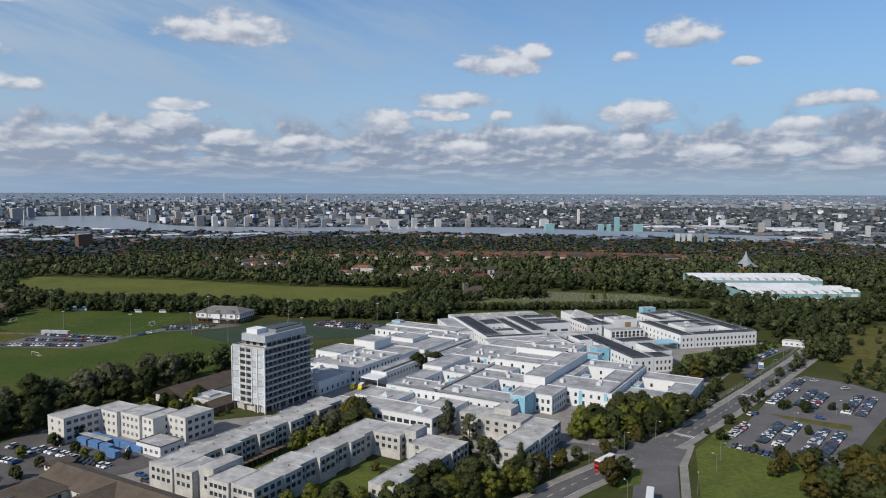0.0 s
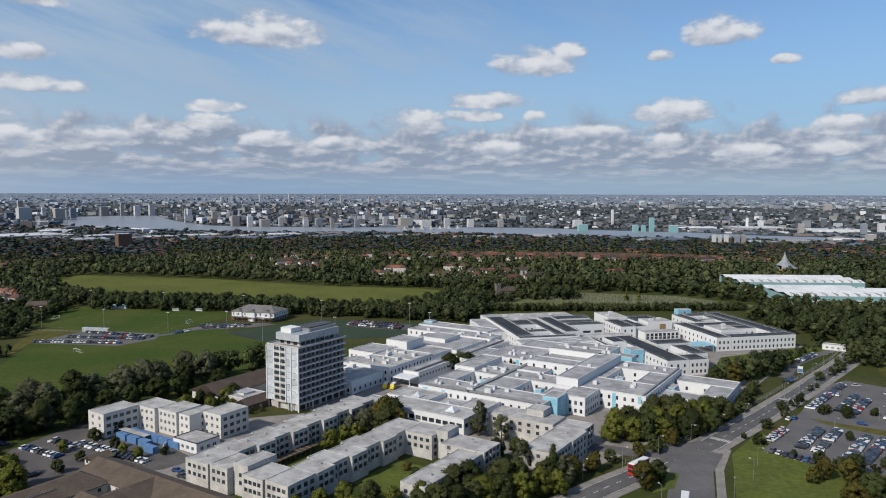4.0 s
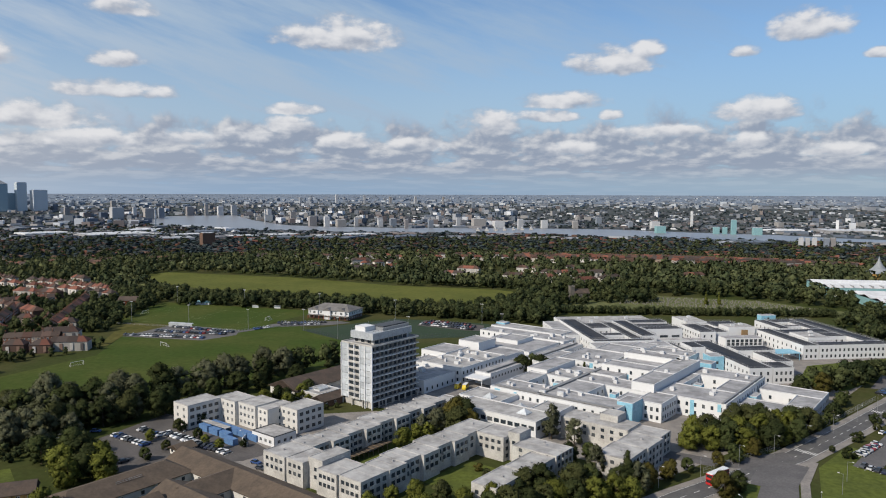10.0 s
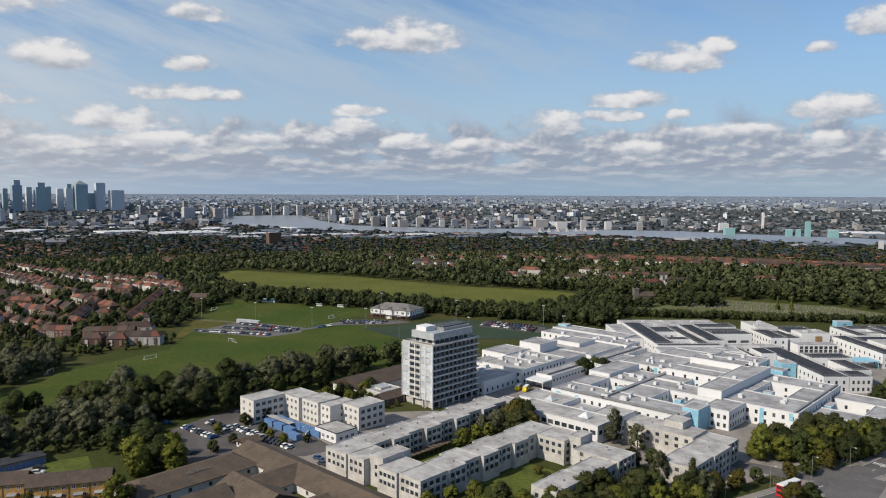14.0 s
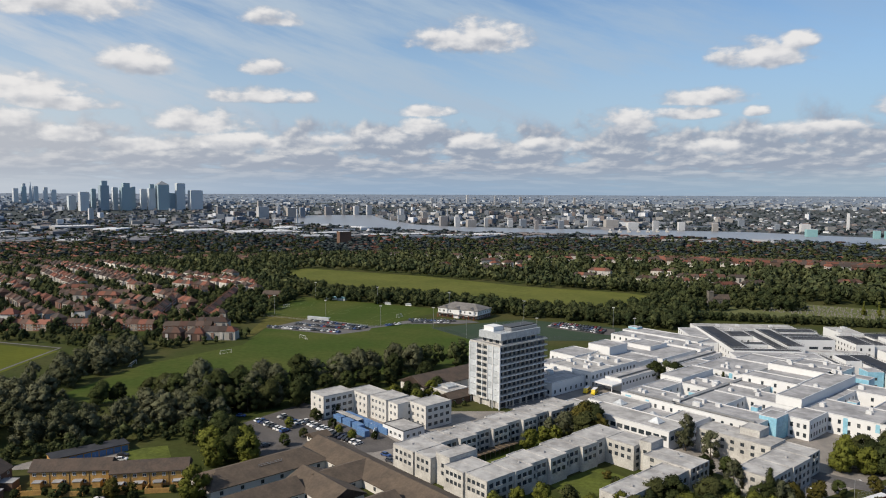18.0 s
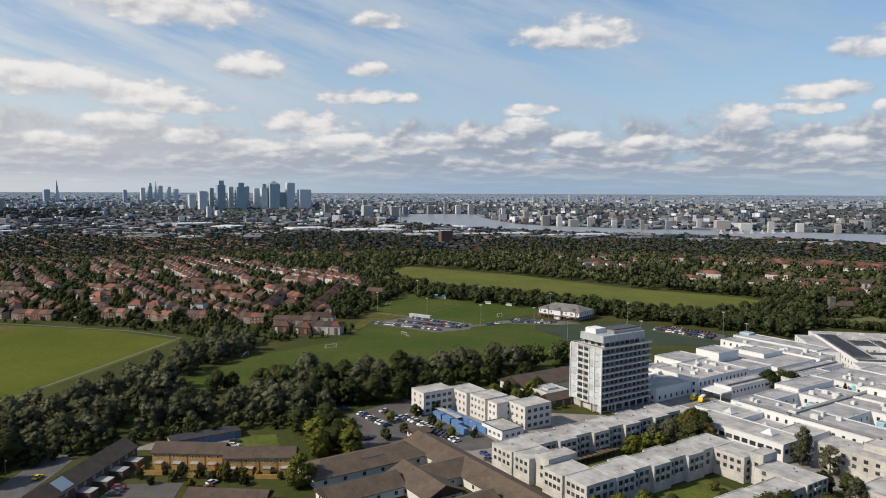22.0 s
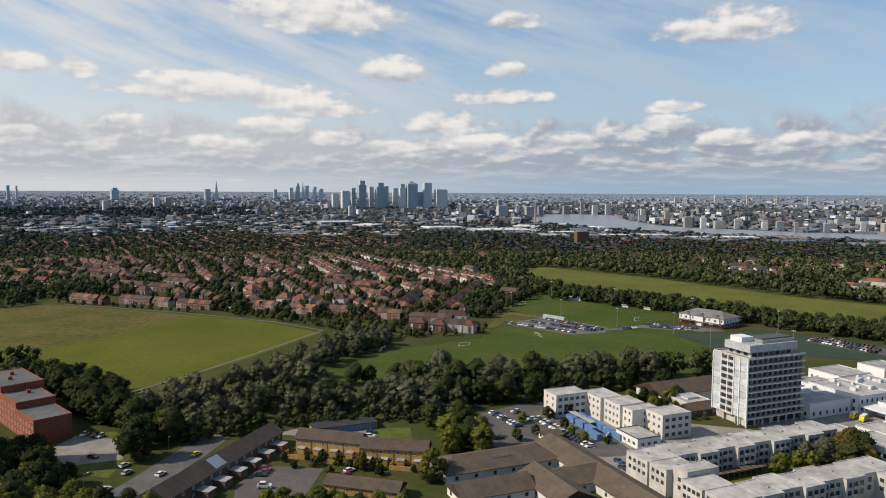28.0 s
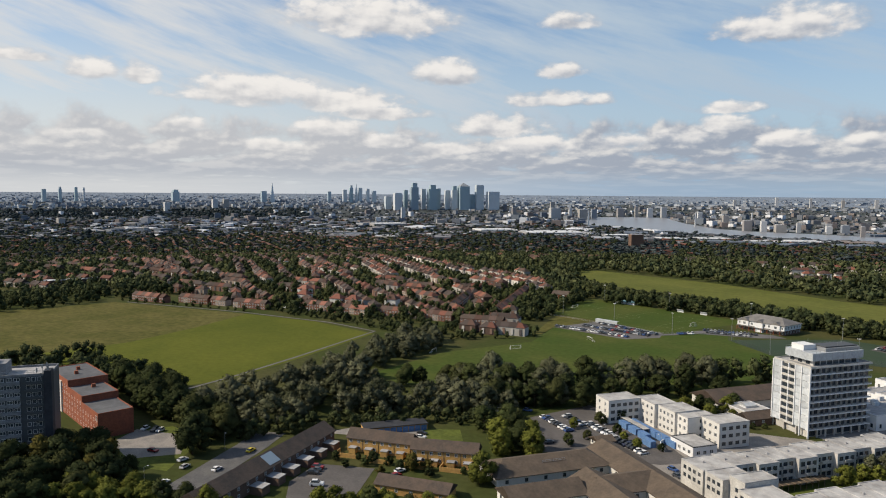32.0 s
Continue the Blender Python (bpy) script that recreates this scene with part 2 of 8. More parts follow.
M_FRAME = material("white window frame", (0.62, 0.62, 0.61), 0.5)
M_DARKFRAME = material("dark window frame", (0.05, 0.05, 0.055), 0.5)
M_GLASS = glass_material("window glass")
M_RAIL = material("balcony rail", (0.20, 0.205, 0.21), 0.6)
M_BROWN_TILE = material("brown concrete roof tiles", (0.102, 0.078, 0.058), 0.9, second=(0.074, 0.058, 0.045), scale=0.2, detail_scale=1.0, bump=0.3)
M_DARK_TILE = material("dark brown roof tiles", (0.090, 0.066, 0.052), 0.9, second=(0.062, 0.050, 0.042), scale=0.25, detail_scale=1.2, bump=0.3)
M_YELLOW_BRICK = material("yellow stock brick", (0.44, 0.265, 0.085), 0.9, second=(0.34, 0.20, 0.075), scale=0.4, detail_scale=1.5)
M_RED_BRICK = material("orange red brick", (0.25, 0.078, 0.042), 0.9, second=(0.19, 0.060, 0.035), scale=0.3, detail_scale=1.5)
M_DARK_BRICK = material("brown brick", (0.14, 0.085, 0.06), 0.9, second=(0.10, 0.065, 0.05), scale=0.4, detail_scale=2.5)
M_RENDER = material("white house render", (0.56, 0.55, 0.52), 0.85, second=(0.49, 0.475, 0.45), scale=0.10, amount=0.5, detail_scale=0.8, rand=0.06, vary=0.06)
M_GREY_TILE = material("weathered grey slates", (0.17, 0.162, 0.155), 0.85, second=(0.125, 0.12, 0.115), scale=0.2, detail_scale=0.9, bump=0.2)
M_HOUSE_ROOF = material("house roof tiles", (0.2, 0.1, 0.07), 0.9, ramp=[(0.095, 0.052, 0.040), (0.072, 0.052, 0.043), (0.19, 0.076, 0.053), (0.075, 0.056, 0.046), (0.22, 0.095, 0.068), (0.088, 0.058, 0.047), (0.14, 0.062, 0.044)], detail_scale=1.0, rand=0.2)
M_HOUSE_WALL = material("house walls", (0.3, 0.2, 0.15), 0.9, ramp=[(0.17, 0.080, 0.055), (0.21, 0.115, 0.085), (0.15, 0.075, 0.055), (0.34, 0.27, 0.22), (0.19, 0.10, 0.072)], detail_scale=1.0)
M_FAR_ROOF = material("far house roofs", (0.2, 0.1, 0.07), 0.9, ramp=[(0.072, 0.041, 0.032), (0.054, 0.040, 0.035), (0.130, 0.052, 0.036), (0.060, 0.046, 0.040), (0.170, 0.068, 0.046), (0.078, 0.045, 0.034), (0.050, 0.039, 0.035)], island=True, rand=0.25)
M_FAR_WALL = material("far house walls", (0.3, 0.2, 0.15), 0.9, ramp=[(0.115, 0.066, 0.050), (0.40, 0.38, 0.35), (0.10, 0.064, 0.050), (0.16, 0.095, 0.072), (0.13, 0.072, 0.054), (0.24, 0.19, 0.155)], island=True, rand=0.2)
M_FAR_WHITE = material("white far house fronts", (0.52, 0.50, 0.47), 0.85, second=(0.40, 0.36, 0.32), scale=0.06, amount=0.8, island=True, rand=0.2)
M_BLUE_STEEL = material("blue painted steel", (0.075, 0.16, 0.33), 0.6, second=(0.10, 0.19, 0.34), scale=0.4, detail_scale=1.5)
M_STEEL = material("galvanised steel", (0.34, 0.35, 0.36), 0.5, 0.6)
M_BLOCK = material("grey precast panel", (0.21, 0.215, 0.225), 0.85, second=(0.15, 0.155, 0.165), scale=0.25, detail_scale=1.2)
M_DARK_STEEL = material("dark painted steel", (0.06, 0.065, 0.07), 0.6)
M_BARK = material("tree bark", (0.075, 0.058, 0.042), 0.95, detail_scale=2.0)
M_LEAF = material("broad green leaves", (0.040, 0.058, 0.016), 0.8, ramp=[(0.026, 0.036, 0.015), (0.034, 0.044, 0.017), (0.023, 0.032, 0.014), (0.041, 0.045, 0.018), (0.031, 0.041, 0.015)], second=(0.054, 0.061, 0.023), scale=0.55, amount=0.6, rand=0.25, spec=0.03)
M_LEAF_GREY = material("silvery willow leaves", (0.098, 0.102, 0.062), 0.8, second=(0.052, 0.058, 0.030), scale=0.3, rand=0.2, spec=0.05)
M_LEAF_BRIGHT = material("yellow green leaves", (0.106, 0.114, 0.024), 0.8, second=(0.070, 0.080, 0.018), scale=0.5, rand=0.2, spec=0.03)
M_LEAF_BROWN = material("olive brown autumn leaves", (0.074, 0.064, 0.018), 0.8, second=(0.054, 0.050, 0.014), scale=0.5, rand=0.2, spec=0.03)
M_WOOD_LEAF = material("woodland leaves", (0.026, 0.036, 0.017), 0.85, second=(0.062, 0.071, 0.030), scale=0.06, detail_scale=0.35, island=True, rand=0.35, spec=0.02)
# woodland leaves again, lightened: distance haze mixed into the colour
M_SLOPE_LEAF = material("haze-lightened leaves of the far slope", (0.036, 0.048, 0.024), 0.85, second=(0.080, 0.088, 0.040), scale=0.035, detail_scale=0.3, island=True, rand=0.3, spec=0.02)
# leaf colour blued by hand to stand for distance haze
M_FAR_WOOD = material("haze-blue woodland", (0.033, 0.047, 0.050), 0.9, second=(0.045, 0.058, 0.060), scale=0.01, island=True, rand=0.35, spec=0.02)
M_TYRE = material("tyre rubber", (0.02, 0.02, 0.02), 0.9)
M_CAR = material("car paint", (0.3, 0.3, 0.3), 0.3, ramp=[(0.02, 0.02, 0.024), (0.38, 0.39, 0.40), (0.025, 0.03, 0.06), (0.66, 0.67, 0.68), (0.07, 0.075, 0.08), (0.22, 0.015, 0.015), (0.03, 0.07, 0.20), (0.015, 0.015, 0.018), (0.46, 0.47, 0.48), (0.60, 0.60, 0.60), (0.03, 0.032, 0.036), (0.05, 0.055, 0.07)], spec=0.5)
M_CAR_GLASS = material("car glass", (0.02, 0.025, 0.03), 0.08, spec=0.6)
M_BUS_RED = material("red bus paint", (0.42, 0.02, 0.02), 0.35, spec=0.5)
M_YELLOW = material("ambulance yellow", (0.60, 0.46, 0.03), 0.4, spec=0.5)
# bluish land colour, aerial haze included in it
M_LAND = material("haze-tinted land", (0.052, 0.064, 0.064), 0.95, second=(0.085, 0.092, 0.098), scale=0.006, detail_scale=0.03, spec=0.05)
# city and street palettes are blued to carry the haze of distance
M_CITY = material("haze-tinted city buildings", (0.3, 0.3, 0.3), 0.8, ramp=[(0.20, 0.22, 0.25), (0.34, 0.36, 0.39), (0.12, 0.145, 0.18), (0.19, 0.165, 0.16), (0.11, 0.135, 0.175), (0.26, 0.255, 0.25), (0.50, 0.52, 0.55), (0.14, 0.14, 0.15)], island=True, rand=0.15)
M_STREETS = material("haze-tinted street roofs and walls", (0.2, 0.2, 0.2), 0.85, ramp=[(0.080, 0.093, 0.112), (0.14, 0.15, 0.168), (0.066, 0.077, 0.093), (0.30, 0.32, 0.345), (0.12, 0.105, 0.103), (0.09, 0.104, 0.124), (0.18, 0.186, 0.20), (0.105, 0.10, 0.105), (0.07, 0.08, 0.095), (0.46, 0.48, 0.51), (0.085, 0.095, 0.11), (0.12, 0.13, 0.15)], island=True, rand=0.2)
# bluish glass, its colours lightened further for the haze before the towers
M_TOWER_GLASS = material("haze-lightened bluish tower glass", (0.10, 0.14, 0.19), 0.5, ramp=[(0.32, 0.40, 0.45), (0.44, 0.50, 0.54), (0.26, 0.33, 0.38), (0.50, 0.54, 0.57), (0.29, 0.38, 0.42)], spec=0.3)
M_SHED = material("white shed roofing", (0.66, 0.67, 0.67), 0.6, second=(0.52, 0.53, 0.54), scale=0.05, detail_scale=0.4)
M_TEAL = material("teal shed cladding", (0.20, 0.36, 0.38), 0.6, detail_scale=0.6)
M_STONE = material("church stone", (0.15, 0.135, 0.115), 0.9, second=(0.10, 0.094, 0.084), scale=0.3, detail_scale=1.5)
M_LEAD = material("lead roof", (0.25, 0.27, 0.29), 0.6, second=(0.19, 0.21, 0.23), scale=0.2, detail_scale=0.8)
M_DECK = material("timber and soil", (0.16, 0.12, 0.08), 0.9, detail_scale=1.5)
# outermost ground, paled towards the sky: the haze is in its colour
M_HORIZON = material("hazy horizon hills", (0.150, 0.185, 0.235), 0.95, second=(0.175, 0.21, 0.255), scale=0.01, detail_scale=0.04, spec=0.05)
M_SOLAR = material("solar panel glass", (0.022, 0.024, 0.031), 0.5, spec=0.15)
M_WILLOW_BELT = material("silvery willow belt leaves", (0.096, 0.100, 0.062), 0.8, second=(0.046, 0.052, 0.027), scale=0.07, detail_scale=0.4, island=True, rand=0.18, spec=0.03)
M_SLATE = material("dark grey flat roofing", (0.115, 0.118, 0.125), 0.85, second=(0.085, 0.088, 0.095), scale=0.1, detail_scale=0.5, spec=0.12)
M_FADED = material("faded pitch paint", (0.20, 0.24, 0.12), 0.9, detail_scale=1.0)
M_LOT = material("dark car park asphalt", (0.075, 0.070, 0.068), 0.9, second=(0.10, 0.092, 0.088), scale=0.1, detail_scale=1.2)
M_TIMBER = material("weathered brown timber cladding", (0.24, 0.155, 0.075), 0.85, second=(0.18, 0.115, 0.055), scale=0.3, detail_scale=1.2)
M_FAR_BAY = material("painted bay windows", (0.4, 0.4, 0.4), 0.6, ramp=[(0.55, 0.54, 0.52), (0.10, 0.09, 0.09), (0.48, 0.46, 0.43), (0.20, 0.13, 0.10), (0.08, 0.08, 0.085)], island=True, rand=0.2)
M_CEMETERY = material("pale cemetery grass", (0.120, 0.128, 0.058), 0.95, second=(0.085, 0.098, 0.040), scale=0.05, detail_scale=0.35, spec=0.05, vary=0.2)
# narrow pale blue ramp: aerial perspective painted into the building colours
M_CITY_FAR = material("haze-paled city", (0.3, 0.3, 0.3), 0.8, ramp=[(0.17, 0.20, 0.24), (0.26, 0.29, 0.33), (0.13, 0.16, 0.20), (0.21, 0.225, 0.25), (0.36, 0.39, 0.42)], island=True, rand=0.1)

# ---------------------------------------------------------------- geometry helpers


class Mesh:
    """Collects vertices and faces, with a material slot for each face."""

    def __init__(self):
        self.v, self.f, self.s = [], [], []

    def poly(self, pts, slot=0):
        n = len(self.v)
        self.v += [tuple(p) for p in pts]
        self.f.append(tuple(range(n, n + len(pts))))
        self.s.append(slot)

    def hull(self, pts, faces, slot=0):
        n = len(self.v)
        self.v += [tuple(p) for p in pts]
        for f in faces:
            self.f.append(tuple(n + i for i in f))
            self.s.append(slot)
        return self

    def box(self, x0, x1, y0, y1, z0, z1, slot=0, bottom=True):
        pts = [(x0, y0, z0), (x1, y0, z0), (x1, y1, z0), (x0, y1, z0), (x0, y0, z1), (x1, y0, z1), (x1, y1, z1), (x0, y1, z1)]
        faces = [(4, 5, 6, 7), (0, 1, 5, 4), (1, 2, 6, 5), (2, 3, 7, 6), (3, 0, 4, 7)]
        self.hull(pts, faces + ([(3, 2, 1, 0)] if bottom else []), slot)
        return self

    def prism(self, outline, z0, z1, slot=0):
        """An upright prism over a counter-clockwise outline."""
        n = len(outline)
        pts = [(x, y, z0) for x, y in outline] + [(x, y, z1) for x, y in outline]
        faces = [tuple(range(n, 2 * n)), tuple(range(n - 1, -1, -1))] + [(i, (i + 1) % n, n + (i + 1) % n, n + i) for i in range(n)]
        self.hull(pts, faces, slot)
        return self

    def gable(self, x0, x1, y0, y1, z0, z1, over=0.4, thick=0.25, slot=0, hip=0.0):
        """A pitched roof with its ridge along x, eaves at z0 and ridge at z1."""
        ym, h = (y0 + y1) / 2, hip
        for d in (0.0,):
            a, b, c, e = x0 - over, x1 + over, y0 - over, y1 + over
            top = [(a, c, z0), (b, c, z0), (b, e, z0), (a, e, z0), (a + h, ym, z1), (b - h, ym, z1)]
            low = [(x, y, z - thick) for x, y, z in top]
            self.hull(top + low, [(0, 1, 5, 4), (2, 3, 4, 5), (3, 0, 4), (1, 2, 5), (7, 6, 10, 11), (9, 8, 11, 10), (6, 9, 10), (8, 7, 11),
                                  (0, 6, 7, 1), (2, 8, 9, 3), (3, 9, 6, 0), (1, 7, 8, 2)], slot)
        return self

    def cyl(self, x, y, z0, z1, r0, r1=None, n=8, slot=0):
        r1 = r0 if r1 is None else r1
        ring = [(math.cos(2 * math.pi * i / n), math.sin(2 * math.pi * i / n)) for i in range(n)]
        pts = [(x + r0 * c, y + r0 * s, z0) for c, s in ring] + [(x + r1 * c, y + r1 * s, z1) for c, s in ring]
        self.hull(pts, [(i, (i + 1) % n, n + (i + 1) % n, n + i) for i in range(n)] + [tuple(range(n, 2 * n)), tuple(range(n - 1, -1, -1))], slot)
        return self

    def make(self, name, mats):
        me = bpy.data.meshes.new(name)
        me.from_pydata(self.v, [], self.f)
        for m in mats if isinstance(mats, (list, tuple)) else [mats]:
            me.materials.append(m)
        me.polygons.foreach_set("material_index", self.s)
        me.update()
        return me


def part(name, mesh, mat, parent, label="", at=None):
    """Links a Mesh (or ready mesh data) as one part of a thing."""
    data = mesh.make(name, mat) if isinstance(mesh, Mesh) else mesh
    ob = new(name, data)
    ob.parent = parent
    if at is not None:
        ob.matrix_basis = at
    if label:
        ob["label"] = label
    return ob


def thing(name, m, label, category, group="", kind=""):
    ob = new(name)
    ob.empty_display_size = 0.5
    ob.matrix_basis = m
    return tagged(ob, label, category, group, kind)


def solid(name, mesh, mat, label, category, group="", kind="", at=None):
    ob = new(name, mesh.make(name, mat) if isinstance(mesh, Mesh) else mesh)
    if at is not None:
        ob.matrix_basis = at
    return tagged(ob, label, category, group, kind)


def bulk(name, verts, faces, mat, slots=None):
    """Mesh data from numpy arrays: verts (n, 3), faces (m, 3 or 4)."""
    me = bpy.data.meshes.new(name)
    k = faces.shape[1]
    me.vertices.add(len(verts))
    me.vertices.foreach_set("co", verts.astype(np.float32).ravel())
    me.loops.add(faces.size)
    me.loops.foreach_set("vertex_index", faces.astype(np.int32).ravel())
    me.polygons.add(len(faces))
    me.polygons.foreach_set("loop_start", np.arange(0, faces.size, k, dtype=np.int32))
    for m in mat if isinstance(mat, (list, tuple)) else [mat]:
        me.materials.append(m)
    if slots is not None:
        me.polygons.foreach_set("material_index", np.asarray(slots, np.int32))
    me.polygons.foreach_set("use_smooth", np.zeros(len(faces), bool))
    me.update(calc_edges=True)
    return me


def tiled(verts, faces, places, turns, scales):
    """Copies of one small mesh, joined: places (n, 3), turns in radians (n), scales (n, 3)."""
    n, k = len(places), len(verts)
    c, s = np.cos(turns)[:, None], np.sin(turns)[:, None]
    p = verts[None] * scales[:, None, :]
    x = p[..., 0] * c - p[..., 1] * s
    y = p[..., 0] * s + p[..., 1] * c
    out = np.stack([x, y, p[..., 2]], -1) + places[:, None, :]
    f = faces[None] + (np.arange(n) * k)[:, None, None]
    return out.reshape(-1, 3), f.reshape(-1, faces.shape[1])


GRID = 60.0                                   # heading of the hospital's grid
GU = np.array((math.cos(radians(GRID)), math.sin(radians(GRID))))
GV = np.array((-GU[1], GU[0]))


def uv(u, v):
    p = GU * u + GV * v
    return float(p[0]), float(p[1])


def at_uv(u, v, z=0.0, turn=0.0):
    x, y = uv(u, v)
    return pose(x, y, z, 0, 0, GRID + turn)


def inside(px, py, poly):
    hit = np.zeros(len(px), bool)
    for i in range(len(poly)):
        (x0, y0), (x1, y1) = poly[i - 1], poly[i]
        if y0 == y1:
            continue
        cross = (py < y0) != (py < y1)
        hit ^= cross & (px < (x1 - x0) * (py - y0) / (y1 - y0) + x0)
    return hit


# ---------------------------------------------------------------- the lie of the land
NEAR, DROP, FOLD = 1000.0, -40.0, 2500.0


def squeeze(r):
    """Distance at which the far plain is built: true to 2.5 km, then drawn in towards 4.85 km."""
    q = np.maximum(np.asarray(r, float) - FOLD, 0)
    return np.minimum(r, FOLD) + 2350 * q / (q + 2350)


def land(r):
    """Built distance, height and scale of the ground at the true distance r."""
    r = np.asarray(r, float)
    k = np.clip((r - NEAR) / 700, 0, 1)
    z = DROP * k * k * (3 - 2 * k)
    b = squeeze(r)
    s = b / r
    return b, EYE[2] - (EYE[2] - z) * s, s


def land_at(r, heading):
    b, z, s = land(r)
    a = np.radians(heading)
    return -b * np.sin(a), b * np.cos(a), z, s


def true_range(elev):
    """True distance on the plain seen at that many degrees below the level."""
    return (EYE[2] - DROP) / np.tan(np.radians(-np.asarray(elev, float)))


radii = np.concatenate([[0.02, 60, 150, 300, 500, 750], np.linspace(1000, 1700, 10), [1900, 2200], np.geomspace(2500, 60000, 26)])
heads = np.linspace(-180, 180, 121)[:-1]
bx, by, bz, _ = land_at(radii[:, None], heads[None, :])
gv = np.stack([bx, by, np.broadcast_to(bz, bx.shape)], -1).reshape(-1, 3)
gf = []
nh = len(heads)
for i in range(len(radii) - 1):
    for j in range(nh):
        gf.append((i * nh + j, i * nh + (j + 1) % nh, (i + 1) * nh + (j + 1) % nh, (i + 1) * nh + j))
gf = np.array(gf)
# the two outer zones use ground colours with haze painted in
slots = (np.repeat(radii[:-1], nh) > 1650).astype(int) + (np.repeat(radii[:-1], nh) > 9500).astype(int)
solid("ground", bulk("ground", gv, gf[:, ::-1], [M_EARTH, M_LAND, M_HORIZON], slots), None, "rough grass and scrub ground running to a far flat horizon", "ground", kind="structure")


def sheet(name, outline, mat, level, label, category):
    """A flat piece of the ground's surface, laid a little above what lies under it."""
    m = Mesh()
    m.prism(outline if area(outline) > 0 else outline[::-1], -0.2, level)
    return solid(name, m, mat, label, category, kind="structure")


def area(p):
    return sum(p[i - 1][0] * p[i][1] - p[i][0] * p[i - 1][1] for i in range(len(p)))


def strip(name, line, width, mat, level, label, category):
    """A road or path of even width along a line of points."""
    pts = [Vector(p) for p in line]
    left, right = [], []
    for i, p in enumerate(pts):
        d = (pts[min(i + 1, len(pts) - 1)] - pts[max(i - 1, 0)]).normalized()
        nrm = Vector((-d.y, d.x)) * width / 2
        left.append(p + nrm)
        right.append(p - nrm)
    m = Mesh()
    for i in range(len(pts) - 1):
        a, b, c, d = right[i], right[i + 1], left[i + 1], left[i]
        top = [(q.x, q.y, level) for q in (a, b, c, d)]
        low = [(q.x, q.y, -0.2) for q in (a, b, c, d)]
        m.hull(top + low, [(0, 1, 2, 3), (0, 4, 5, 1), (2, 6, 7, 3)])
    return solid(name, m, mat, label, category, kind="structure")

# ---------------------------------------------------------------- fields, roads and yards
sheet("sports_field", [(-290, 270), (-262, 262), (-216, 300), (-150, 345), (-118, 395), (-112, 440), (-140, 478), (-200, 525), (-292, 455), (-274, 400), (-296, 335)],
      M_FIELD, 0.04, "green mown sports field beside rows of parked cars", "field")
sheet("football_pitch", [(-345, 505), (-221, 490), (-190, 580), (-345, 605)], M_FIELD, 0.06, "green mown football pitch with white lines and goals", "pitch")
sheet("upper_field", [(-490, 790), (-475, 775), (-388, 712), (-192, 642), (-119, 630), (-60, 636), (-30, 690), (-36, 730), (-55, 742), (-165, 756), (-300, 808), (-470, 835)], M_UPPER, 0.04, "long sunlit green field behind a hedge of trees", "field")
sheet("common_grass", [(-480, 120), (-345, 170), (-335, 205), (-348, 262), (-372, 345), (-440, 347), (-508, 330), (-482, 268), (-467, 212)], M_COMMON, 0.05, "smooth sunlit green common with a path along it", "field")
sheet("meadow_grass", [(-640, 120), (-480, 120), (-467, 212), (-482, 268), (-508, 330), (-646, 285), (-660, 200)], M_MEADOW, 0.04, "dry yellow green rough meadow", "field")
sheet("turf_pitch", [(-178, 498), (-140, 468), (-95, 478), (-30, 500), (-45, 545), (-120, 556)], M_TURF, 0.05, "dark green artificial turf pitch behind a fence", "pitch")
sheet("cemetery_lawn", [(-2, 640), (190, 622), (260, 640), (195, 705), (75, 728)], M_CEMETERY, 0.04, "pale rough lawn of a cemetery dotted with stones", "lawn")
sheet("verge_lawn", [(99, 274), (119, 300), (134, 280), (150, 254), (160, 236), (130, 190), (76, 190), (84, 226)], M_LAWN, 0.05, "bright green sunlit lawn beside the car park", "lawn")
sheet("rough_meadow", [(225, 350), (225, 400), (250, 470), (330, 540), (420, 500), (330, 300)], M_MEADOW, 0.03, "dry rough meadow with bushes", "field")
sheet("court_lawn", [uv(186, 133), uv(186, 156), uv(212, 156), uv(212, 133)], M_LAWN, 0.06, "bright lawn in a courtyard", "lawn")
sheet("garden_court_lawn", [uv(172, 168.5), uv(172, 191.5), uv(240, 191.5), uv(240, 168.5)], M_LAWN, 0.06, "lawn in the long courtyard", "lawn")
sheet("hospital_lawn", [(150, 385), (168, 404), (212, 452), (240, 478), (208, 470), (150, 440), (130, 395)], M_LAWN, 0.05, "green lawn beside the hospital", "lawn")
sheet("housing_lawn", [(-212, 212), (-192, 228), (-182, 218), (-203, 205)], M_LAWN, 0.05, "small sunlit lawn beside garages", "lawn")
sheet("flats_lawn", [(-285, 148), (-262, 150), (-240, 122), (-262, 112), (-300, 112)], M_LAWN, 0.045, "lawn between flats and parking", "lawn")
sheet("hospital_yard", [uv(240, 92), uv(240, 275), uv(440, 290), uv(520, 140), uv(520, 50), uv(400, 60), uv(330, 62), uv(280, 82)], M_PAVING, 0.03, "pale concrete yard round the hospital", "yard")
sheet("court_yard", [uv(146, 205), uv(146, 262), uv(180, 272), uv(235, 225), uv(235, 205)], M_PAVING, 0.035, "pale concrete service yard", "yard")

MAIN_ROAD = [(-30, 165), (5, 200), (44, 239), (93, 283), (130, 324), (166, 366), (216, 426), (262, 486), (330, 590)]
strip("pavement_main", MAIN_ROAD, 15.0, M_PAVING, 0.12, "pale pavements along the main road", "pavement")
strip("road_main", MAIN_ROAD, 9.4, M_ASPHALT, 0.16, "worn grey asphalt main road", "road")
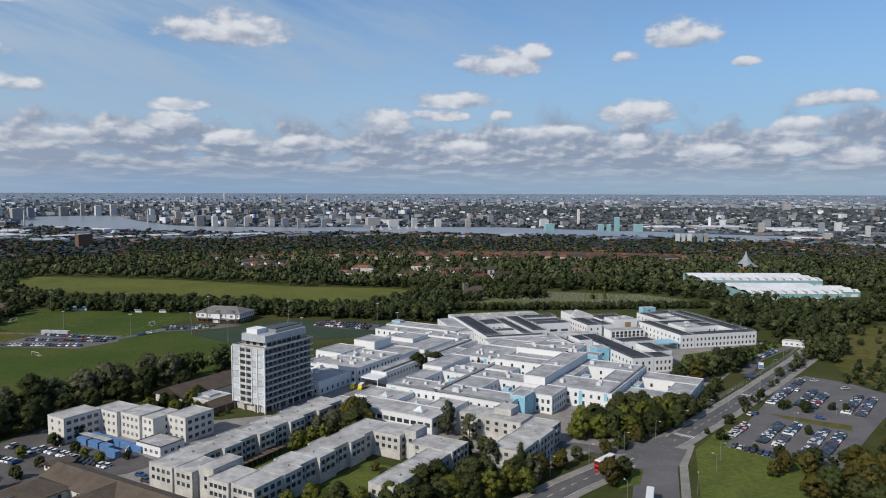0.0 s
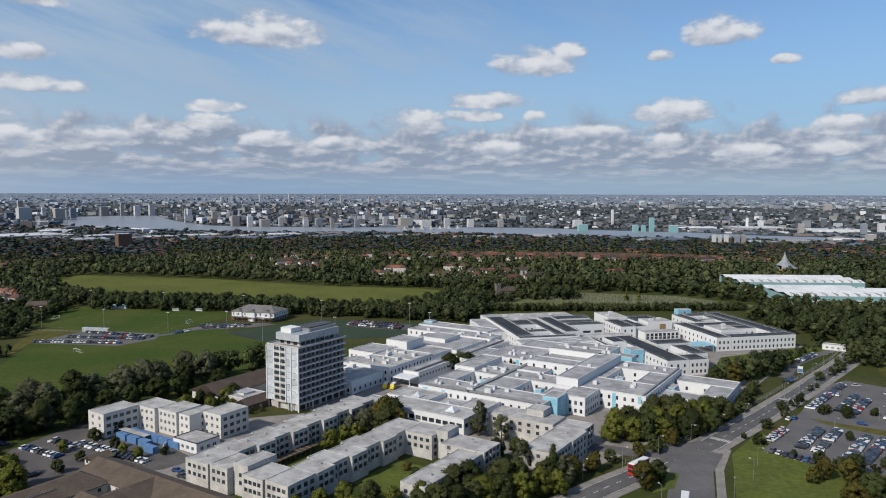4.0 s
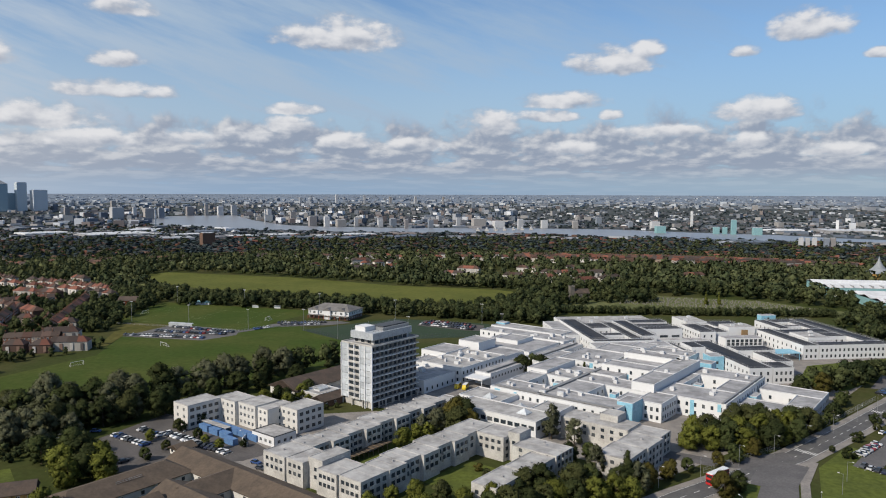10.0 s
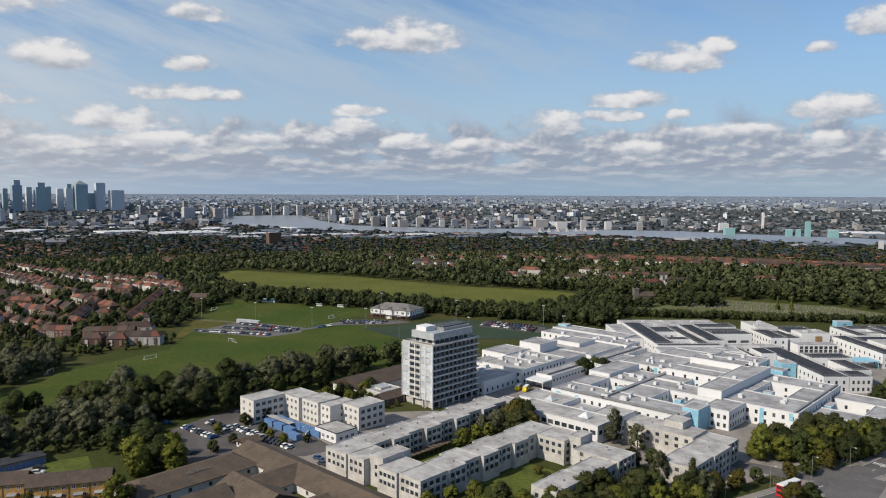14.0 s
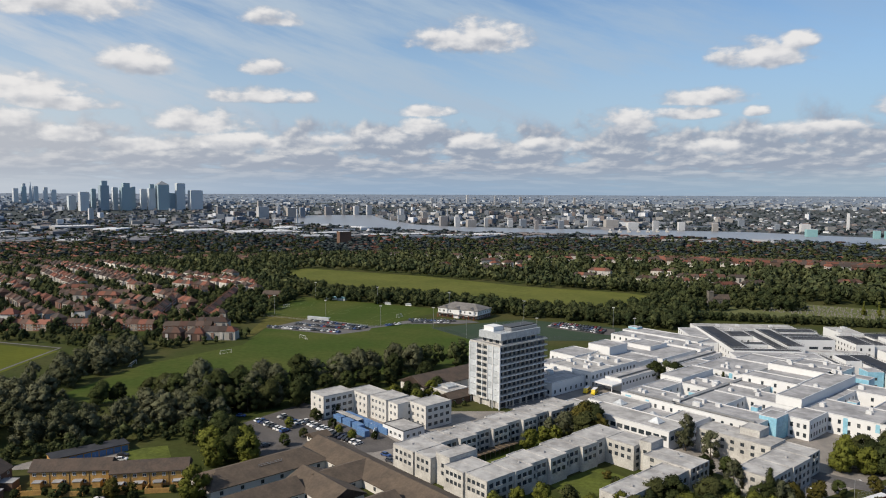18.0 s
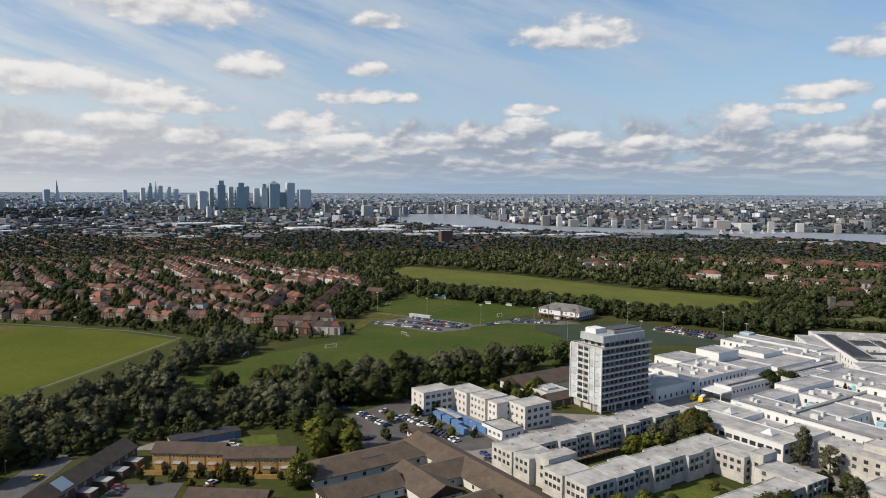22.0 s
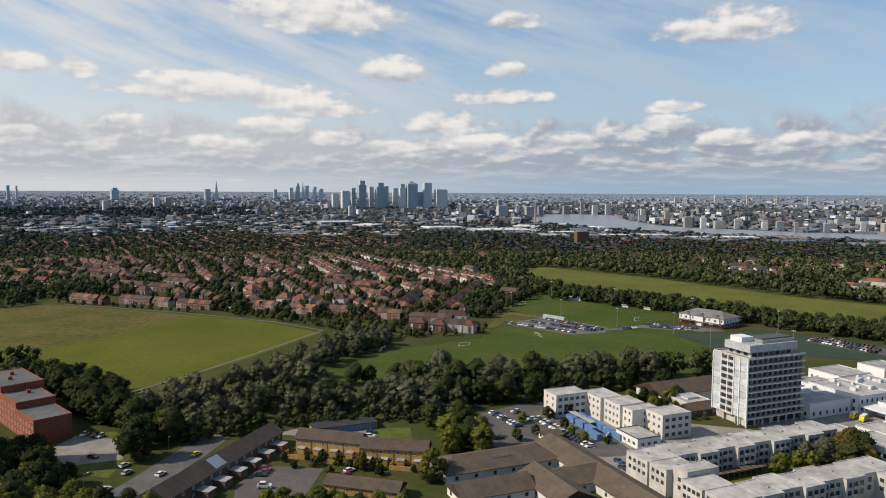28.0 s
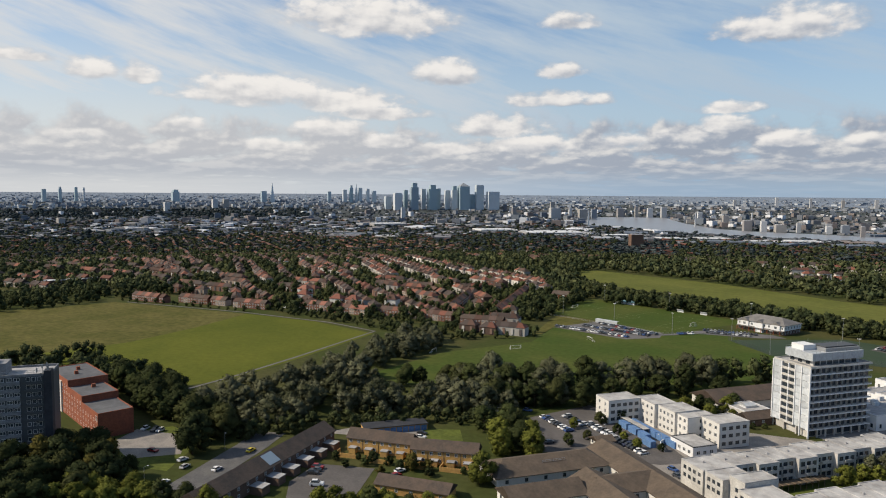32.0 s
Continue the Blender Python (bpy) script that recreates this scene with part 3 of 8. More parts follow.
strip("side_pavement", [(99, 279), (89, 258), (80, 228), (72, 190)], 3.0, M_PAVING, 0.17, "pale pavement beside the side road", "pavement")
strip("side_road", [(89, 277), (79, 258), (70, 228), (62, 190)], 15.0, M_CARPARK, 0.185, "wide grey side road joining the main road", "road")
sheet("verge_island", [(60, 236), (68, 240), (73, 253), (66, 256), (58, 248)], M_LAWN, 0.215, "small grass verge between road and side road", "lawn")
strip("hospital_entry", [(93, 285), (80, 279), (72, 272), (60, 274), (40, 282)], 8.0, M_CARPARK, 0.20, "curved hospital entrance road", "road")
strip("street", [(-212, 96), (-226, 128), (-240, 158), (-248, 172)], 13.0, M_ASPHALT, 0.10, "grey residential street", "road")
strip("street_pavement", [(-200, 100), (-214, 132), (-226, 160)], 5.0, M_PAVING, 0.12, "pale pavement beside the street", "pavement")
strip("common_path", [(-318, 158), (-334, 180), (-340, 215), (-352, 262), (-378, 352), (-430, 352), (-520, 332), (-640, 292)], 1.9, M_CARPARK, 0.09, "pale path along the common", "path")
strip("hospital_lane", [(168, 392), (188, 425), (214, 452), (236, 470)], 6.0, M_CARPARK, 0.08, "lane beside the hospital lawn", "road")
sheet("visitor_car_park", [(112, 278), (133, 307), (161, 346), (182, 377), (199, 388), (214, 374), (224, 350), (208, 326), (178, 292), (146, 255), (126, 264)], M_CARPARK, 0.10, "large pale asphalt visitor car park with parked cars", "car park")
sheet("car_park_verge", [(148.7, 320.0), (161.3, 312.5), (177.0, 303.4), (173.0, 296.5), (165.9, 301.1), (153.3, 311.4)], M_MEADOW, 0.125, "worn grass strip between the two halves of the car park", "verge")
sheet("staff_car_park", [(-180, 262), (-170, 297), (-140, 288), (-104, 258), (-112, 248), (-152, 230)], M_LOT, 0.09, "staff car park with red and dark cars", "car park")
sheet("dirt_verge", [(-319.5, 505.0), (-279.9, 503.4), (-284.0, 481.5), (-293.8, 459.4), (-284.6, 427.9), (-286.6, 416.7), (-315.4, 490.2)], M_MEADOW, 0.07, "dry rough verge beside the sports car park", "verge")
sheet("sports_car_park", [(-292.2, 455.7), (-285.3, 483.6), (-278.8, 504.4), (-221.1, 488.7), (-216.5, 472.6), (-231.6, 451.4)], M_CARPARK, 0.08, "asphalt car park beside the pitch", "car park")
sheet("pavilion_car_park", [(-210, 512), (-200, 528), (-160, 538), (-150, 532), (-164, 520), (-196, 508)], M_CARPARK, 0.085, "small car park before the pavilion", "car park")
strip("pavilion_lane", [(-226, 476), (-214, 492), (-200, 514)], 5.0, M_CARPARK, 0.088, "narrow lane to the pavilion", "road")
sheet("turf_car_park", [(-98, 530), (-96, 552), (-48, 538), (-46, 515), (-60, 516)], M_LOT, 0.07, "dark asphalt car park behind the turf pitch", "car park")
sheet("terrace_forecourt", [(-206, 163), (-187, 174), (-172, 150), (-184, 132), (-200, 146)], M_LOT, 0.09, "grey forecourt behind the terrace", "yard")
sheet("garage_court", [(-232, 186), (-214, 196), (-196, 212), (-206, 218), (-228, 198)], M_PAVING, 0.085, "pale concrete garage court", "yard")
sheet("flats_parking", [(-292, 136), (-270, 146), (-252, 134), (-262, 118), (-284, 122)], M_PAVING, 0.08, "small car park by the flats", "car park")
sheet("estate_ground", [(-262, 92), (-290, 118), (-292, 136), (-250, 172), (-215, 196), (-178, 215), (-112, 250), (-96, 225), (-92, 150), (-150, 110)], M_EARTH, 0.02, "worn grass between the houses", "ground")

# white lines of the road and of the pitches
mk = Mesh()
for i in range(len(MAIN_ROAD) - 1):
    a, b = Vector(MAIN_ROAD[i]), Vector(MAIN_ROAD[i + 1])
    d = (b - a).normalized()
    n = Vector((-d.y, d.x))
    k, ln = 0.0, (b - a).length
    while k < ln - 4:
        p = a + d * k
        q = p + d * 3.0
        mk.poly([(p.x - n.x * .1, p.y - n.y * .1, 0.168), (q.x - n.x * .1, q.y - n.y * .1, 0.168), (q.x + n.x * .1, q.y + n.y * .1, 0.168), (p.x + n.x * .1, p.y + n.y * .1, 0.168)][::-1][::-1])
        k += 7.0
    for off in (-4.4, 4.4):
        p, q = a + n * off, b + n * off
        mk.poly([(p.x - n.x * .08, p.y - n.y * .08, 0.168), (q.x - n.x * .08, q.y - n.y * .08, 0.168), (q.x + n.x * .08, q.y + n.y * .08, 0.168), (p.x + n.x * .08, p.y + n.y * .08, 0.168)])
for c in ((100, 290), (152, 349)):
    d = Vector((0.66, 0.75))
    n = Vector((-d.y, d.x))
    for j in range(-4, 5):
        p = Vector(c) + n * j * 0.95
        e, w = d * 1.4, n * 0.22
        mk.poly([tuple(p - e - w) + (0.170,), tuple(p + e - w) + (0.170,), tuple(p + e + w) + (0.170,), tuple(p - e + w) + (0.170,)])
solid("road_marking", mk, M_PAINT, "worn white lines and crossing stripes on the main road", "road marking", kind="structure")


def pitch_lines(name, corner, along, length, width):
    m = Mesh()
    a = Vector((math.cos(radians(along)), math.sin(radians(along))))
    b = Vector((-a.y, a.x))

    def bar(u0, v0, u1, v1, w=0.13):
        p, q = Vector(corner) + a * u0 + b * v0, Vector(corner) + a * u1 + b * v1
        d = (q - p).normalized()
        n = Vector((-d.y, d.x)) * w / 2
        m.poly([(*(p - n), 0.075), (*(q - n), 0.075), (*(q + n), 0.075), (*(p + n), 0.075)])
    L, H = length, width
    for s in ((0, 0, L, 0), (L, 0, L, H), (L, H, 0, H), (0, H, 0, 0), (L / 2, 0, L / 2, H)):
        bar(*s)
    for x in (0, L):
        d = 16 if x == 0 else -16
        bar(x + d, H / 2 - 20, x + d, H / 2 + 20)
        bar(x, H / 2 - 20, x + d, H / 2 - 20)
        bar(x, H / 2 + 20, x + d, H / 2 + 20)
    for i in range(24):
        t0, t1 = 2 * math.pi * i / 24, 2 * math.pi * (i + 1) / 24
        bar(L / 2 + 9 * math.cos(t0), H / 2 + 9 * math.sin(t0), L / 2 + 9 * math.cos(t1), H / 2 + 9 * math.sin(t1))
    solid(name, m, M_FADED, "white painted pitch lines on the grass", "pitch lines", kind="structure")


pitch_lines("pitch_line", (-334, 514), -7, 112, 64)

# parking bay lines of the visitor car park
CAR_ROWS = []          # (x, y, heading of the row, number of bays, nose angle)
bl = Mesh()


def bays(x, y, heading, n, nose=90, fill=0.97, lines=True, pitch=2.5):
    d = Vector((math.cos(radians(heading)), math.sin(radians(heading))))
    e = Vector((math.cos(radians(heading + nose)), math.sin(radians(heading + nose))))
    CAR_ROWS.append((x, y, heading, n, nose, fill, pitch))
    if lines:
        for i in range(n + 1):
            p = Vector((x, y)) + d * pitch * (i - 0.5)
            w = d * 0.05
            q = p + e * 2.4
            r = p - e * 2.4
            bl.poly([(*(r - w), 0.108), (*(r + w), 0.108), (*(q + w), 0.108), (*(q - w), 0.108)])

# ---------------------------------------------------------------- building kit
PANES = {}


def pane_mesh(w, h, frame_mat, bars=1):
    """A window with frame, mullions and glass, standing in its own plane: x along the wall, y outwards."""
    key = (round(w, 2), round(h, 2), frame_mat.name, bars)
    if key not in PANES:
        t, y0, y1 = 0.09, 0.02, 0.08
        xs = [-w / 2, -w / 2 + t]
        for i in range(bars):
            x = -w / 2 + w * (i + 1) / (bars + 1)
            xs += [x - t / 2, x + t / 2]
        xs += [w / 2 - t, w / 2]
        zs = [0, t, h - t, h]
        nx = len(xs)
        pts = [(x, y1, z) for z in zs for x in xs]
        front, glazed = [], []
        for j in range(3):
            for i in range(nx - 1):
                q = (j * nx + i, j * nx + i + 1, (j + 1) * nx + i + 1, (j + 1) * nx + i)[::-1]
                if j == 1 and i % 2 == 1:
                    n0 = len(pts)
                    pts += [(pts[k][0], y0, pts[k][2]) for k in q]
                    front += [(q[k], q[(k + 1) % 4], n0 + (k + 1) % 4, n0 + k) for k in range(4)]
                    glazed.append((n0, n0 + 1, n0 + 2, n0 + 3))
                else:
                    front.append(q)
        rim = [i for i in range(nx)] + [2 * nx - 1, 3 * nx - 1] + [4 * nx - 1 - i for i in range(nx)] + [2 * nx, nx]
        n0 = len(pts)
        pts += [(pts[k][0], 0.0, pts[k][2]) for k in rim]
        front += [(rim[k], n0 + k, n0 + (k + 1) % len(rim), rim[(k + 1) % len(rim)]) for k in range(len(rim))]
        m = Mesh().hull(pts, front, 0)
        m.f += glazed
        m.s += [1] * len(glazed)
        PANES[key] = m.make("window", [frame_mat, M_GLASS])
    return PANES[key]


# the four sides of a block: origin and the way along, in the block's own axes
def side_pose(side, lx, ly, a, z):
    """The pose of something on a side at the distance a along it: x along the wall, y outwards."""
    return {"L": pose(0, ly - a, z, 0, 0, 90), "R": pose(a, 0, z, 0, 0, 180), "B": pose(lx, a, z, 0, 0, -90), "F": pose(lx - a, ly, z, 0, 0, 0)}[side]


def side_box(m, side, lx, ly, a0, a1, d0, d1, z0, z1, slot=0):
    """A box on a side from a0 to a1 along it and from d0 to d1 outwards."""
    if side == "L":
        m.box(-d1, -d0, ly - a1, ly - a0, z0, z1, slot)
    elif side == "R":
        m.box(a0, a1, -d1, -d0, z0, z1, slot)
    elif side == "B":
        m.box(lx + d0, lx + d1, a0, a1, z0, z1, slot)
    else:
        m.box(lx - a1, lx - a0, ly + d0, ly + d1, z0, z1, slot)


def facade(owner, wall, side, lx, ly, rows, n, w, h, frame_mat=None, z0=0.0, top=0.0, depth=0.25, margin=1.0, bars=1, skip=(), floor=0.0):
    """Windows set back in a wall: the wall's outer skin is built of piers and spandrels round the openings."""
    L = ly if side in "LB" else lx
    step = (L - 2 * margin) / n
    centres = [margin + step * (i + 0.5) for i in range(n)]
    edges = [0.0] + [e for c in centres for e in (c - w / 2, c + w / 2)] + [L]
    zs = [floor] + [e for r in rows for e in (r, r + h)] + [top]
    to = {"L": lambda a, d, z: (-d, ly - a, z), "R": lambda a, d, z: (a, -d, z), "B": lambda a, d, z: (lx + d, a, z), "F": lambda a, d, z: (lx - a, ly + d, z)}[side]
    na, nz = len(edges), len(zs)
    pts = [(a, 0.0, z) for z in zs for a in edges]
    quads = []
    for j in range(nz - 1):
        for i in range(na - 1):
            q = (j * na + i, j * na + i + 1, (j + 1) * na + i + 1, (j + 1) * na + i)
            if j % 2 and i % 2:
                n0 = len(pts)
                pts += [(pts[k][0], -depth, pts[k][2]) for k in q]
                quads += [(q[k], q[(k + 1) % 4], n0 + (k + 1) % 4, n0 + k) for k in range(4)]
            else:
                quads.append(q)
    rim = list(range(na)) + [na * (j + 1) - 1 for j in range(1, nz)] + [na * (nz - 1) + i for i in range(na - 2, -1, -1)] + [na * j for j in range(nz - 2, 0, -1)]
    n0 = len(pts)
    pts += [(pts[k][0], -depth, pts[k][2]) for k in rim]
    quads += [(rim[k], rim[(k + 1) % len(rim)], n0 + (k + 1) % len(rim), n0 + k) for k in range(len(rim))]
    wall.hull([to(*p) for p in pts], quads)
    data = pane_mesh(w, h, frame_mat or M_FRAME, bars)
    for i, c in enumerate(centres):
        for j, r in enumerate(rows):
            if (i, j) in skip:
                continue
            part("window", data, None, owner, at=side_pose(side, lx, ly, c, r) @ pose(0, -depth + 0.01, 0))


def roof_slab(m, cap, x0, x1, y0, y1, z, rim=0.35, up=0.35):
    m.box(x0 + rim, x1 - rim, y0 + rim, y1 - rim, z, z + 0.12)
    for a in ((x0, x1, y0, y0 + rim), (x0, x1, y1 - rim, y1), (x0, x0 + rim, y0 + rim, y1 - rim), (x1 - rim, x1, y0 + rim, y1 - rim)):
        cap.box(*a, z, z + up)


def flat_block(name, label, category, u0, u1, v0, v1, h, wall_mat, roof_mat, sides=(), z0=0.0, group="", up=0.35, cap_mat=None, seams=0, spot=None):
    """A flat-roofed block on the hospital's grid. sides: dicts for facade()."""
    lx, ly = u1 - u0, v1 - v0
    t = thing(name, spot or at_uv(u0, v0, z0), label, category, group)
    wall, roof, cap = Mesh(), Mesh(), Mesh()
    faced = {s["side"]: s.get("depth", 0.25) for s in sides}
    wall.box(faced.get("L", 0), lx - faced.get("B", 0), faced.get("R", 0), ly - faced.get("F", 0), 0, h - 0.01)
    for s in sides:
        facade(t, wall, lx=lx, ly=ly, top=h, **s)
    roof_slab(roof, cap, 0, lx, 0, ly, h, up=up)
    for i in range(seams):
        x = lx * (i + 1) / (seams + 1)
        roof.box(x - 0.12, x + 0.12, 0.4, ly - 0.4, h + 0.12, h + 0.2)
    part("wall", wall, wall_mat, t)
    part("roof", roof, roof_mat, t)
    part("roof_edge", cap, cap_mat or M_CAP, t)
    return t


def rooftop_unit(u, v, z, w, d, h, label="grey metal air handling unit on a flat roof", mat=None, name="roof_plant", turn=0):
    m = Mesh().box(-w / 2, w / 2, -d / 2, d / 2, 0, h)
    m.box(-w / 2 + 0.15, w / 2 - 0.15, -d / 2 + 0.15, d / 2 - 0.15, h, h + 0.18)
    return solid(name, m, mat or M_CAP, label, "roof plant", "plant on the roofs", at=at_uv(u, v, z, turn))


def roof_vent(u, v, z):
    m = Mesh().box(-0.42, 0.42, -0.42, 0.42, 0, 0.25).cyl(0, 0, 0.25, 0.6, 0.3, 0.26, 8)
    return solid("roof_vent", m, M_ROOF_GREY, "small grey roof vent", "vent", "vents on the roofs", at=at_uv(u, v, z))


# ---------------------------------------------------------------- the hospital tower
def hospital_tower():
    u0, u1, v0, v1 = 234.6, 267.6, 227.3, 247.4
    lx, ly = u1 - u0, v1 - v0
    t = thing("tower_block", at_uv(u0, v0), "tall white concrete slab tower with balconies and a plant room", "tower")
    fl, g0, n = 2.87, 3.5, 9
    H = g0 + fl * n
    core = Mesh().box(1.2, lx - 1.2, 1.6, ly - 1.2, 0, g0).box(0.35, lx - 0.3, 1.5, ly - 0.3, g0, H)
    part("core_wall", core, M_CONCRETE, t, "weathered white concrete wall")
    for i in range(8):
        x = 0.4 + (lx - 0.8) * i / 7
        for y in (0.4, ly - 0.4):
            part("column", Mesh().box(x - 0.3, x + 0.3, y - 0.3, y + 0.3, 0, g0), M_CONCRETE, t)
    for y in (6.6, 13.4):
        part("column", Mesh().box(0.1, 0.7, y - 0.3, y + 0.3, 0, g0), M_CONCRETE, t)
    data = pane_mesh(7.0, 2.5, M_DARKFRAME, 6)
    for i in range(4):
        part("ground_window", data, None, t, at=side_pose("R", lx, ly, 4.5 + 8 * i, 0.4) @ pose(0, -1.55, 0))
    # the shaded long side: a dark glazed band and a white balcony front on each floor
    for k in range(n):
        z = g0 + fl * k
        part("floor_slab", Mesh().box(-0.05, lx + 0.05, -0.25, 1.5, z - 0.2, z + 0.14), M_WHITE, t)
        part("balcony_front", Mesh().box(0.0, lx, -0.16, -0.02, z + 0.14, z + 0.40), M_CONCRETE, t)
        rail = Mesh().box(0.0, lx, -0.12, -0.06, z + 0.98, z + 1.06)
        for i in range(23):
            x = lx * i / 22
            rail.box(x - 0.03, x + 0.03, -0.12, -0.06, z + 0.40, z + 0.98)
        part("balcony_rail", rail, M_RAIL, t)
        dat = pane_mesh(2.55, 2.0, M_DARKFRAME, 1)
        for i in range(11):
            x = 1.6 + 2.98 * i
            part("window", dat, None, t, at=side_pose("R", lx, ly, x, z + 0.25) @ pose(0, -1.48, 0))
            if i:
                part("balcony_screen", Mesh().box(x - 1.54, x - 1.46, 0.5, 1.48, z + 0.14, z + fl - 0.2), M_CONCRETE, t)
    part("floor_slab", Mesh().box(-0.05, lx + 0.05, -0.25, 1.5, H - 0.14, H + 0.35), M_CONCRETE, t)
    # the sunlit end: panels at both sides and two columns of recessed balconies between
    zones = [(0.0, 4.9, "p"), (4.9, 8.4, "b"), (8.9, 12.2, "b"), (12.2, 15.6, "p"), (15.6, ly, "p")]
    for a0, a1, kind in zones:
        for k in range(n):
            z = g0 + fl * k
            if kind == "p":
                m = Mesh()
                side_box(m, "L", lx, ly, a0 + 0.12, a1 - 0.12, -0.35, 0.0, z + 0.1, z + fl - 0.06)
                part("cladding_panel", m, M_PANEL, t)
            else:
                m = Mesh()
                side_box(m, "L", lx, ly, a0, a1, -0.35, 0.35, z - 0.12, z + 0.14)
                side_box(m, "L", lx, ly, a0, a1, 0.2, 0.3, z + 0.14, z + 0.95)
                part("balcony", m, M_CONCRETE, t)
                part("window", pane_mesh(2.7, 2.1, M_DARKFRAME, 1), None, t, at=side_pose("L", lx, ly, (a0 + a1) / 2, z + 0.16) @ pose(0, -0.33, 0))
    for a in (0.0, 4.9, 8.65, 12.2, 15.6, ly):
        m = Mesh()
        side_box(m, "L", lx, ly, a - 0.22, a + 0.22, -0.3, 0.38, 0.0 if a in (0.0, 15.6, ly) else g0, H)
        part("mullion", m, M_WHITE, t)
    # roof, recessed glazing and the plant room above
    roof, cap = Mesh(), Mesh()
    roof_slab(roof, cap, 0, lx, 0, ly, H, up=0.7)
    part("roof", roof, M_ROOF_GREY, t)
    part("parapet", cap, M_CONCRETE, t)
    ph = Mesh().box(4.5, 29.0, 3.2, 16.0, H + 0.12, H + 2.4)
    part("penthouse_wall", ph, M_CONCRETE, t)
    for i in range(7):
        part("penthouse_window", pane_mesh(2.6, 1.8, M_DARKFRAME, 1), None, t, at=side_pose("R", lx, ly, 6.4 + 3.3 * i, H + 0.4) @ pose(0, -3.18, 0))
    for i in range(3):
        part("penthouse_window", pane_mesh(2.2, 1.8, M_DARKFRAME, 1), None, t, at=side_pose("L", lx, ly, 5.6 + 4.2 * i, H + 0.4) @ pose(0, -4.48, 0))
    part("plant_room", Mesh().box(2.6, 30.0, 1.9, 16.6, H + 2.4, H + 5.6), M_PANEL, t, "pale panelled plant room")
    for i in range(9):
        part("panel_joint", Mesh().box(2.6 + 3.0 * i + 1.4, 2.6 + 3.0 * i + 1.5, 1.86, 1.9, H + 2.4, H + 5.6), M_STEEL, t)
    part("lift_room", Mesh().box(4.4, 11.0, 8.6, 15.2, H + 5.6, H + 7.8), M_WHITE, t, "white lift room")
    part("plant_roof", Mesh().box(11.0, 29.4, 3.4, 13.0, H + 5.6, H + 7.0), M_STEEL, t)
    part("plant_louvre", Mesh().box(12.0, 29.0, 4.4, 11.5, H + 7.0, H + 7.5), M_DARK_STEEL, t, "dark louvred plant on the roof")
    rail = Mesh()
    for y in (2.2, 16.2):
        rail.box(2.8, 29.8, y - 0.03, y + 0.03, H + 6.6, H + 6.68)
        for i in range(14):
            rail.box(2.8 + 2 * i, 2.86 + 2 * i, y - 0.03, y + 0.03, H + 5.6, H + 6.6)
    part("roof_rail", rail, M_RAIL, t)
    for x, y, h in ((12, 14, 3.2), (20, 6, 2.6), (24, 8, 3.6)):
        part("aerial", Mesh().cyl(x, y, H + 6, H + 6 + h, 0.06, n=5), M_STEEL, t)


hospital_tower()

# ---------------------------------------------------------------- concrete courts of staff housing
ROWS3 = [1.0, 3.7, 6.4]


def court_segment(u0, u1, v0, v1, h=9.0, left=0, right=0, label="three-storey pale concrete housing block with a flat felt roof", rows=None):
    sides = []
    rows = rows or ROWS3
    if left:
        sides.append(dict(side="L", rows=[r for r in rows if r > 2], n=left, w=1.5, h=1.4, margin=0.8, frame_mat=M_DARKFRAME))
    if right:
        sides.append(dict(side="R", rows=rows, n=right, w=1.9, h=1.65, margin=0.5, frame_mat=M_DARKFRAME))
    t = flat_block("housing_block", label, "housing block", u0, u1, v0, v1, h, M_CONCRETE, M_ROOF_PALE, sides, group="concrete housing courts", up=0.3, cap_mat=M_ROOF_PALE, seams=1)
    lx, ly = u1 - u0, v1 - v0
    if right > 2:
        for r in rows:
            if r > 2:
                m = Mesh()
                a = 0.5 + (lx - 1.0) * ((right - 1) // 2 + 0.5) / right
                side_box(m, "R", lx, ly, a - 1.5, a + 1.5, 0.0, 0.85, r - 0.42, r - 0.26)
                side_box(m, "R", lx, ly, a - 1.5, a + 1.5, 0.72, 0.84, r - 0.26, r + 0.62)
                for e in (a - 1.5, a + 1.38):
                    side_box(m, "R", lx, ly, e, e + 0.12, 0.0, 0.72, r - 0.26, r + 0.62)
                part("balcony", m, M_CONCRETE, t, "small concrete balcony")
    for z in (2.75, 5.55):
        if z < h - 1.5:
            m = Mesh()
            for sd, on in (("L", left), ("R", right)):
                if on:
                    side_box(m, sd, lx, ly, 0.02, (ly if sd == "L" else lx) - 0.02, 0.004, 0.07, z, z + 0.14)
            if m.v:
                part("string_course", m, M_CONCRETE, t)
    return t


# long wing beside the tower, stepped in plan
for i in range(9):
    a, b, s = 168 + 8.56 * i, 168 + 8.56 * (i + 1), 1.7 * (i % 2)
    court_segment(a, b, 192.4 - s, 204.4 - s, right=3)
# front wing
court_segment(155, 168, 192, 203.6, left=4, right=3)
court_segment(155.6, 168, 183.2, 192, left=3, right=2)
court_segment(158, 171, 176.2, 183.2, h=10.6, left=1, label="concrete stair block standing above the roofs")
court_segment(155.4, 168, 166.6, 176.2, left=4, right=2)
court_segment(156.2, 169, 156.4, 166.6, left=4, right=4)
# second long wing
for i in range(5):
    a, b, s = 169 + 8.8 * i, 169 + 8.8 * (i + 1), 1.5 * (i % 2)
    court_segment(a, b, 156.0 + s, 167.4 + s, right=3, rows=[3.6, 6.3])
# north-east range and its end
court_segment(213, 230, 157, 168.2, left=0, right=3, rows=[3.6, 6.3])
court_segment(219, 231, 144.5, 157, left=4, right=3)
